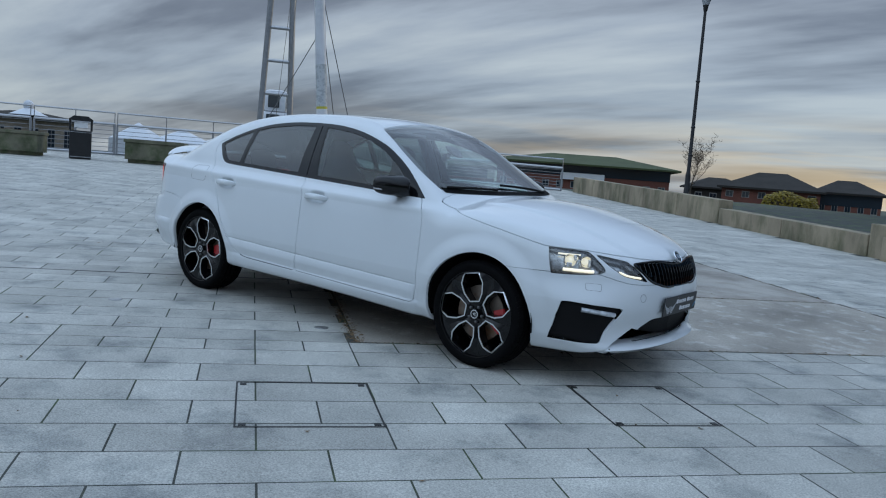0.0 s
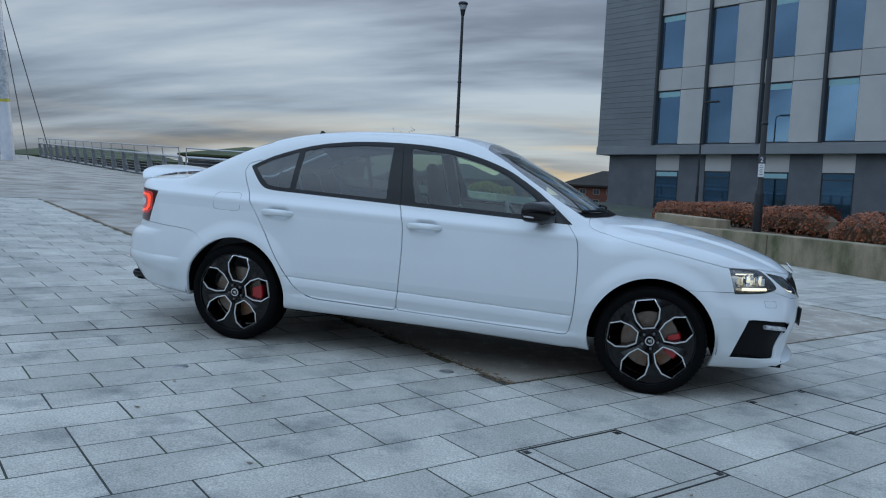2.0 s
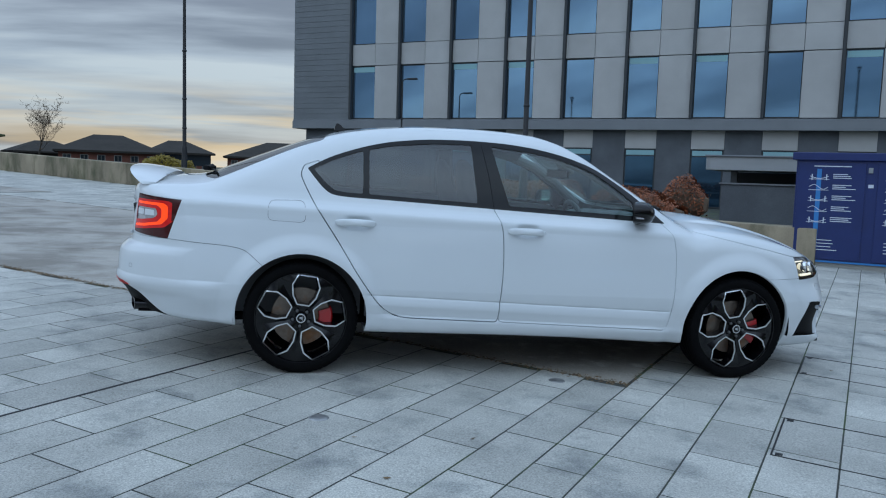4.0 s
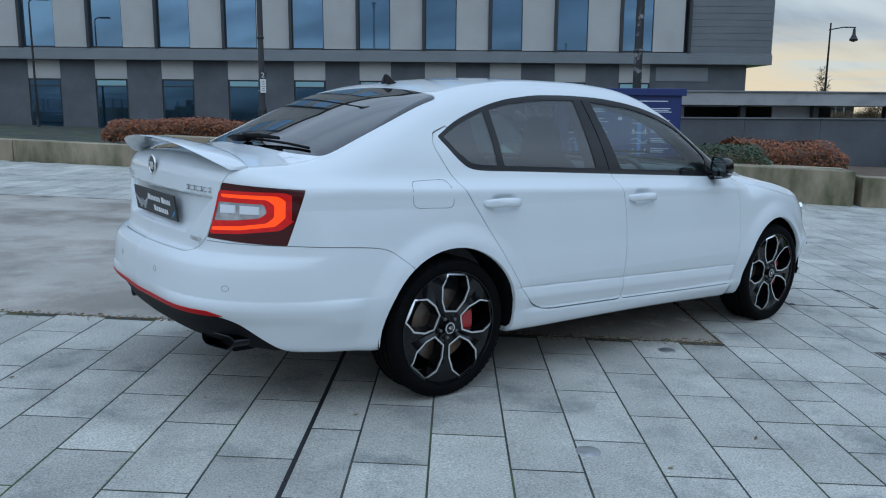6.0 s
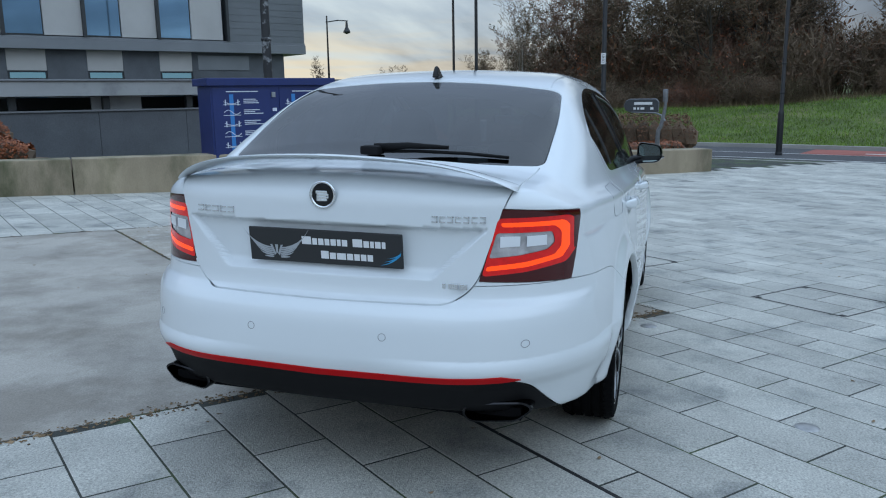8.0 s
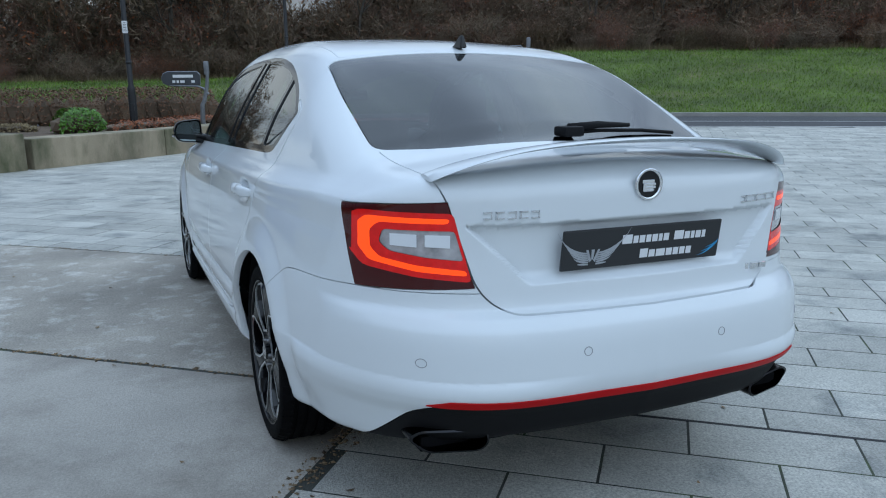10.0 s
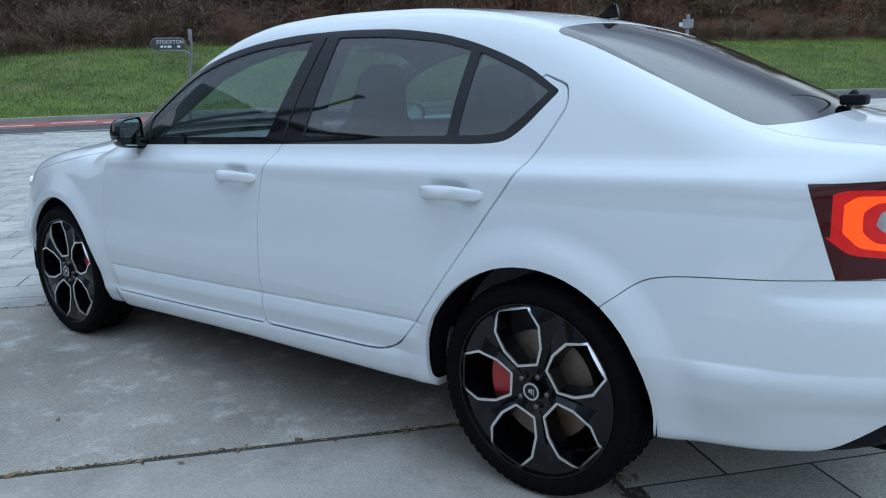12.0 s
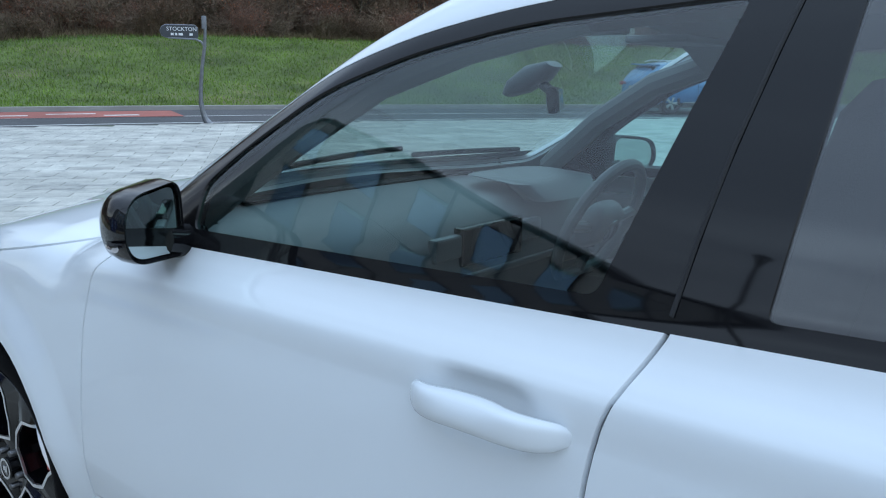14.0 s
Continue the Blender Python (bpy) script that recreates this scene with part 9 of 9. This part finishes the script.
def slab_verts(a0, a1, b0, b1, up, sink=0.05, bev=0.003):
    out = []
    for aa, bb, dz in ((a0, b0, -bev * 0.3), (a1, b0, -bev * 0.3), (a1, b1, -bev * 0.3), (a0, b1, -bev * 0.3),
                       (a0 + bev, b0 + bev, 0), (a1 - bev, b0 + bev, 0), (a1 - bev, b1 - bev, 0), (a0 + bev, b1 - bev, 0),
                       (a0, b0, -sink), (a1, b0, -sink), (a1, b1, -sink), (a0, b1, -sink)):
        x, y = plan(aa, bb)
        out.append((x, y, ground_z(x, y) + up + dz))
    return out


SLAB_FACES = [(4, 5, 6, 7), (0, 1, 5, 4), (1, 2, 6, 5), (2, 3, 7, 6), (3, 0, 4, 7), (8, 9, 1, 0), (9, 10, 2, 1), (10, 11, 3, 2), (11, 8, 0, 3)]


DRAIN_B = -1.045
CUT_EDGES = (DRAIN_B, -0.84, -0.56, -0.262, 0.008, 0.295, 0.557, 0.84, 1.10, 1.325)  # courses between the drain and the open square


def course(row):
    """The two edges of a course across the square; two of them are cut short."""
    if row < 0:
        return DRAIN_B + 0.2915 * row, DRAIN_B + 0.2915 * (row + 1)
    if row < 9:
        return CUT_EDGES[row], CUT_EDGES[row + 1]
    return 1.325 + 0.306 * (row - 9), 1.325 + 0.306 * (row - 8)


def lay_paving():
    """Courses run along C, laid in half bond; in one course beside the car every slab is cut in half."""
    near, nv, nf = 0, [], []
    for row in range(-84, 74):
        e0, e1 = course(row)
        b_lo, b_hi = e0 + 0.0042, e1 - 0.0042
        bm_ = (b_lo + b_hi) / 2
        fb = 26.0
        length = SLAB_L / 2 if row == 8 else SLAB_L
        a = (-1.075 if row % 2 else -1.364) - 44 * SLAB_L
        while a < fb:
            a_lo, a_hi = a + 0.0045, a + length - 0.0045
            a += length
            am = (a_lo + a_hi) / 2
            x, y = plan(am, bm_)
            d, s = road_near(x, y)
            r = math.hypot(x, y)
            if s > 0 or d < ROAD_HALF + 0.2:
                continue
            # the wall and building side, and the river side
            wall = (x + 11.4) * 0.703 + (y - 24.1) * 0.711
            if wall > 0.1 and x < 7.6:
                continue
            if (x - 8.12) * 0.76 + (y - 4.42) * 0.65 > 0.2 and x >= 7.6:
                continue
            if r > 36 or bm_ < -25.5:
                continue
            # concrete path
            if bm_ < PATH_B:
                p0, p1 = PATH_A if bm_ > -14.0 else (PATH_A[0] - 0.91, PATH_A[1] + 1.61)
                if a_lo < p0 < a_hi:
                    a_hi = p0 - 0.004
                elif a_lo < p1 < a_hi:
                    a_lo = p1 + 0.004
                elif p0 <= a_lo < p1:
                    continue
                if a_hi - a_lo < 0.05:
                    continue
            up = rng.uniform(0.0001, 0.0011)
            v = slab_verts(a_lo, a_hi, b_lo, b_hi, up)
            keep = near < 300 and -4.6 < am < 1.2 and -3.2 < bm_ < 3.5
            if keep:
                near += 1
                c = Vector(plan(am, bm_)).to_3d()
                c.z = ground_z(c.x, c.y)
                ob = mesh_ob("slab", [Vector(p) - c for p in v], SLAB_FACES, PAVING, False, paving)
                ob.location = c
            else:
                k = len(nv)
                nv += v
                nf += [tuple(i + k for i in f) for f in SLAB_FACES]
    ob = mesh_ob("slabs_beyond", nv, nf, PAVING, False, paving)
    tagged(ob, kind="stuff")
    return near, len(nf) // 9


lay_paving()


def concrete_bay(name, a0, a1, b0, b1, mat, label, up=0.0, level=ground_z):
    n = max(1, int((b1 - b0) / 1.2))
    m = max(1, int((a1 - a0) / 1.2))
    verts, faces = [], []
    for j in range(n + 1):
        for i in range(m + 1):
            x, y = plan(a0 + (a1 - a0) * i / m, b0 + (b1 - b0) * j / n)
            verts.append((x, y, level(x, y) + up))
    for j in range(n):
        for i in range(m):
            k = j * (m + 1) + i
            faces.append((k, k + 1, k + m + 2, k + m + 1))
    k = len(verts)
    rim = [j * (m + 1) for j in range(n + 1)] + [n * (m + 1) + i for i in range(1, m + 1)] + [j * (m + 1) + m for j in range(n - 1, -1, -1)] + [i for i in range(m - 1, 0, -1)]
    for q in rim:
        verts.append((verts[q][0], verts[q][1], verts[q][2] - 0.05))
    for i in range(len(rim)):
        j = (i + 1) % len(rim)
        faces.append((rim[i], rim[j], k + j, k + i))
    ob = mesh_ob(name, verts, faces, mat)
    bm = bmesh.new()
    bm.from_mesh(ob.data)
    bmesh.ops.recalc_face_normals(bm, faces=bm.faces)
    if sum(f.normal.z * f.calc_area() for f in bm.faces) < 0:
        bmesh.ops.reverse_faces(bm, faces=bm.faces)
    bm.to_mesh(ob.data)
    bm.free()
    return tagged(ob, label, "pavement", kind="structure")


concrete_bay("path_end_slab", PATH_A[0] + 0.012, PATH_A[1] - 0.012, SLAB_B + 0.012, PATH_B - 0.012, CONCRETE_OLD, "worn dark concrete slab with pale flaking patches", 0.001)
concrete_bay("path", PATH_A[0] + 0.012, PATH_A[1] - 0.012, -14.0, SLAB_B - 0.014, CONCRETE, "smooth grey-brown concrete path towards the bridge", 0.0)
concrete_bay("path", PATH_A[0] - 0.9, PATH_A[1] + 1.6, -60.0, -14.03, CONCRETE, "concrete bridge path", 0.0, deck_z)


# dark joint bed just under the slabs
nb, na = 150, 160
bv, bf = [], []
for j in range(nb + 1):
    for i in range(na + 1):
        x, y = plan(-26.5 + 53.0 * i / na, -27.0 + 45.0 * j / nb)
        bv.append((x, y, ground_z(x, y) - 0.0006))
for j in range(nb):
    for i in range(na):
        k = j * (na + 1) + i
        x, y = bv[k][0], bv[k][1]
        d, s = road_near(x, y)
        if s < 0 and d > ROAD_HALF + 1.0:
            bf.append((k, k + 1, k + na + 2, k + na + 1))
bed = mesh_ob("joint_bed", bv, bf, PAVING_BED, False, paving)
bmb = bmesh.new()
bmb.from_mesh(bed.data)
bmesh.ops.recalc_face_normals(bmb, faces=bmb.faces)
if bmb.faces[0].normal.z < 0:
    bmesh.ops.reverse_faces(bmb, faces=bmb.faces)
bmb.to_mesh(bed.data)
bmb.free()

STEEL_DARK = material("dull_steel", (0.035, 0.035, 0.036), 0.45, metal=0.8, vary=0.3, vary_scale=14)


def plan_box(bm, a0, a1, b0, b1, z0, z1):
    vs = []
    for zz in (z0, z1):
        for aa, bb in ((a0, b0), (a1, b0), (a1, b1), (a0, b1)):
            x, y = plan(aa, bb)
            vs.append(bm.verts.new((x, y, ground_z(x, y) + zz)))
    for f in ((3, 2, 1, 0), (4, 5, 6, 7), (0, 1, 5, 4), (1, 2, 6, 5), (2, 3, 7, 6), (3, 0, 4, 7)):
        bm.faces.new([vs[k] for k in f])


# recessed inspection covers filled with the same slabs: a thin steel edge and corner lugs
for a0, a1, b0, b1 in ((-1.17, -0.50, 1.955, 2.60), (0.64, 1.235, 1.94, 2.585)):
    cover = empty("inspection_cover", label="square inspection cover filled with granite, thin dark steel edge", category="cover", group="inspection covers")
    for e in ((a0, a1, b0, b0 + 0.008), (a0, a1, b1 - 0.008, b1), (a0, a0 + 0.008, b0, b1), (a1 - 0.008, a1, b0, b1)):
        bm = bmesh.new()
        plan_box(bm, *e, -0.03, 0.0035)
        bmesh.ops.recalc_face_normals(bm, faces=bm.faces)
        part("edge_bar", bm, STEEL_DARK, cover)
    for aa in (a0 + 0.035, a1 - 0.035):
        for bb in (b0 + 0.035, b1 - 0.035):
            bm = bmesh.new()
            plan_box(bm, aa - 0.016, aa + 0.016, bb - 0.016, bb + 0.016, -0.02, 0.003)
            bmesh.ops.recalc_face_normals(bm, faces=bm.faces)
            part("corner_lug", bm, STEEL_DARK, cover)
# slot drain
drain = empty("slot_drain", label="long dark slot drain between the courses", category="drain")
for k in range(9):
    bm = bmesh.new()
    a0 = -9.4 + k * 1.0
    plan_box(bm, a0, a0 + 0.995, DRAIN_B - 0.009, DRAIN_B + 0.009, -0.03, 0.002)
    bmesh.ops.recalc_face_normals(bm, faces=bm.faces)
    part("slot", bm, SEAM, drain)
for x, y in ((0.16, -0.95), (-1.25, -1.62)):
    bm = bmesh.new()
    z = ground_z(x, y)
    add_lathe(bm, [(0.0001, 0.006), (0.038, 0.006), (0.046, 0.003), (0.05, 0.0), (0.05, -0.02)], 28, "z", Matrix.Translation((x, y, z)))
    bmesh.ops.recalc_face_normals(bm, faces=bm.faces)
    st = part("ground_stud", bm, material("pale_steel_stud", (0.34, 0.34, 0.34), 0.35, metal=0.6, vary=0.3, vary_scale=30), None, "", True)
    tagged(st, "small round steel stud set in a paving slab", "stud")

# grit and leaf debris along the edges of the concrete path
def debris(name, a0, a1, b0, b1, n, spread, label, seed):
    r = random.Random(seed)
    v, f = [], []
    for _ in range(n):
        k = r.random()
        if r.random() > 0.35 + 0.65 * (0.5 + 0.5 * math.sin(k * 23 + seed) * math.sin(k * 7.3)):
            continue
        aa = a0 + (a1 - a0) * k + r.gauss(0, spread)
        bb = b0 + (b1 - b0) * k + r.gauss(0, spread)
        x, y = plan(aa, bb)
        z = ground_z(x, y) + 0.0025
        s, an = r.uniform(0.003, 0.011) * (2.2 if r.random() < 0.06 else 1.0), r.uniform(0, 6.28)
        c, q = math.cos(an) * s, math.sin(an) * s
        e = r.uniform(0.4, 1)
        j = len(v)
        h = r.uniform(0.001, 0.006)
        v += [(x + c, y + q, z), (x - q * e, y + c * e, z), (x - c, y - q, z), (x + q * e, y - c * e, z), (x, y, z + h)]
        f += [(j, j + 1, j + 4), (j + 1, j + 2, j + 4), (j + 2, j + 3, j + 4), (j + 3, j, j + 4)]
    tagged(mesh_ob(name, v, f, DEBRIS), label, "debris", kind="stuff")


DEBRIS = material("brown_leaf_grit", (0.17, 0.115, 0.065), 0.9, rand=0.6, vary=0.3, vary_scale=6)
debris("path_debris", PATH_A[0], PATH_A[0], -13.0, PATH_B, 7500, 0.028, "brown leaf litter and grit along the path edge", 3)
debris("path_debris", PATH_A[1], PATH_A[1], -13.0, PATH_B, 1500, 0.02, "brown leaf litter and grit along the path edge", 5)
debris("path_debris", PATH_A[0], PATH_A[1], SLAB_B, SLAB_B, 800, 0.010, "brown grit in the joint of the concrete path", 7)
debris("path_debris", PATH_A[0], PATH_A[1], PATH_B, PATH_B, 500, 0.014, "brown grit in the joint of the concrete path", 9)


def fallen_leaves():
    r = random.Random(12)
    v, f = [], []
    for _ in range(240):
        a, b = r.uniform(-9, 9), r.uniform(-8, 9)
        x, y = plan(a, b)
        z = ground_z(x, y) + 0.004
        s, an = r.uniform(0.006, 0.022), r.uniform(0, 6.28)
        c, q = math.cos(an) * s, math.sin(an) * s
        j = len(v)
        v += [(x + c, y + q, z + 0.004), (x - q * 0.5, y + c * 0.5, z), (x - c, y - q, z + 0.003), (x + q * 0.5, y - c * 0.5, z + 0.002)]
        f.append((j, j + 1, j + 2, j + 3))
    tagged(mesh_ob("fallen_leaves", v, f, DEBRIS), "a few small brown leaves on the paving", "leaves", kind="stuff")


fallen_leaves()
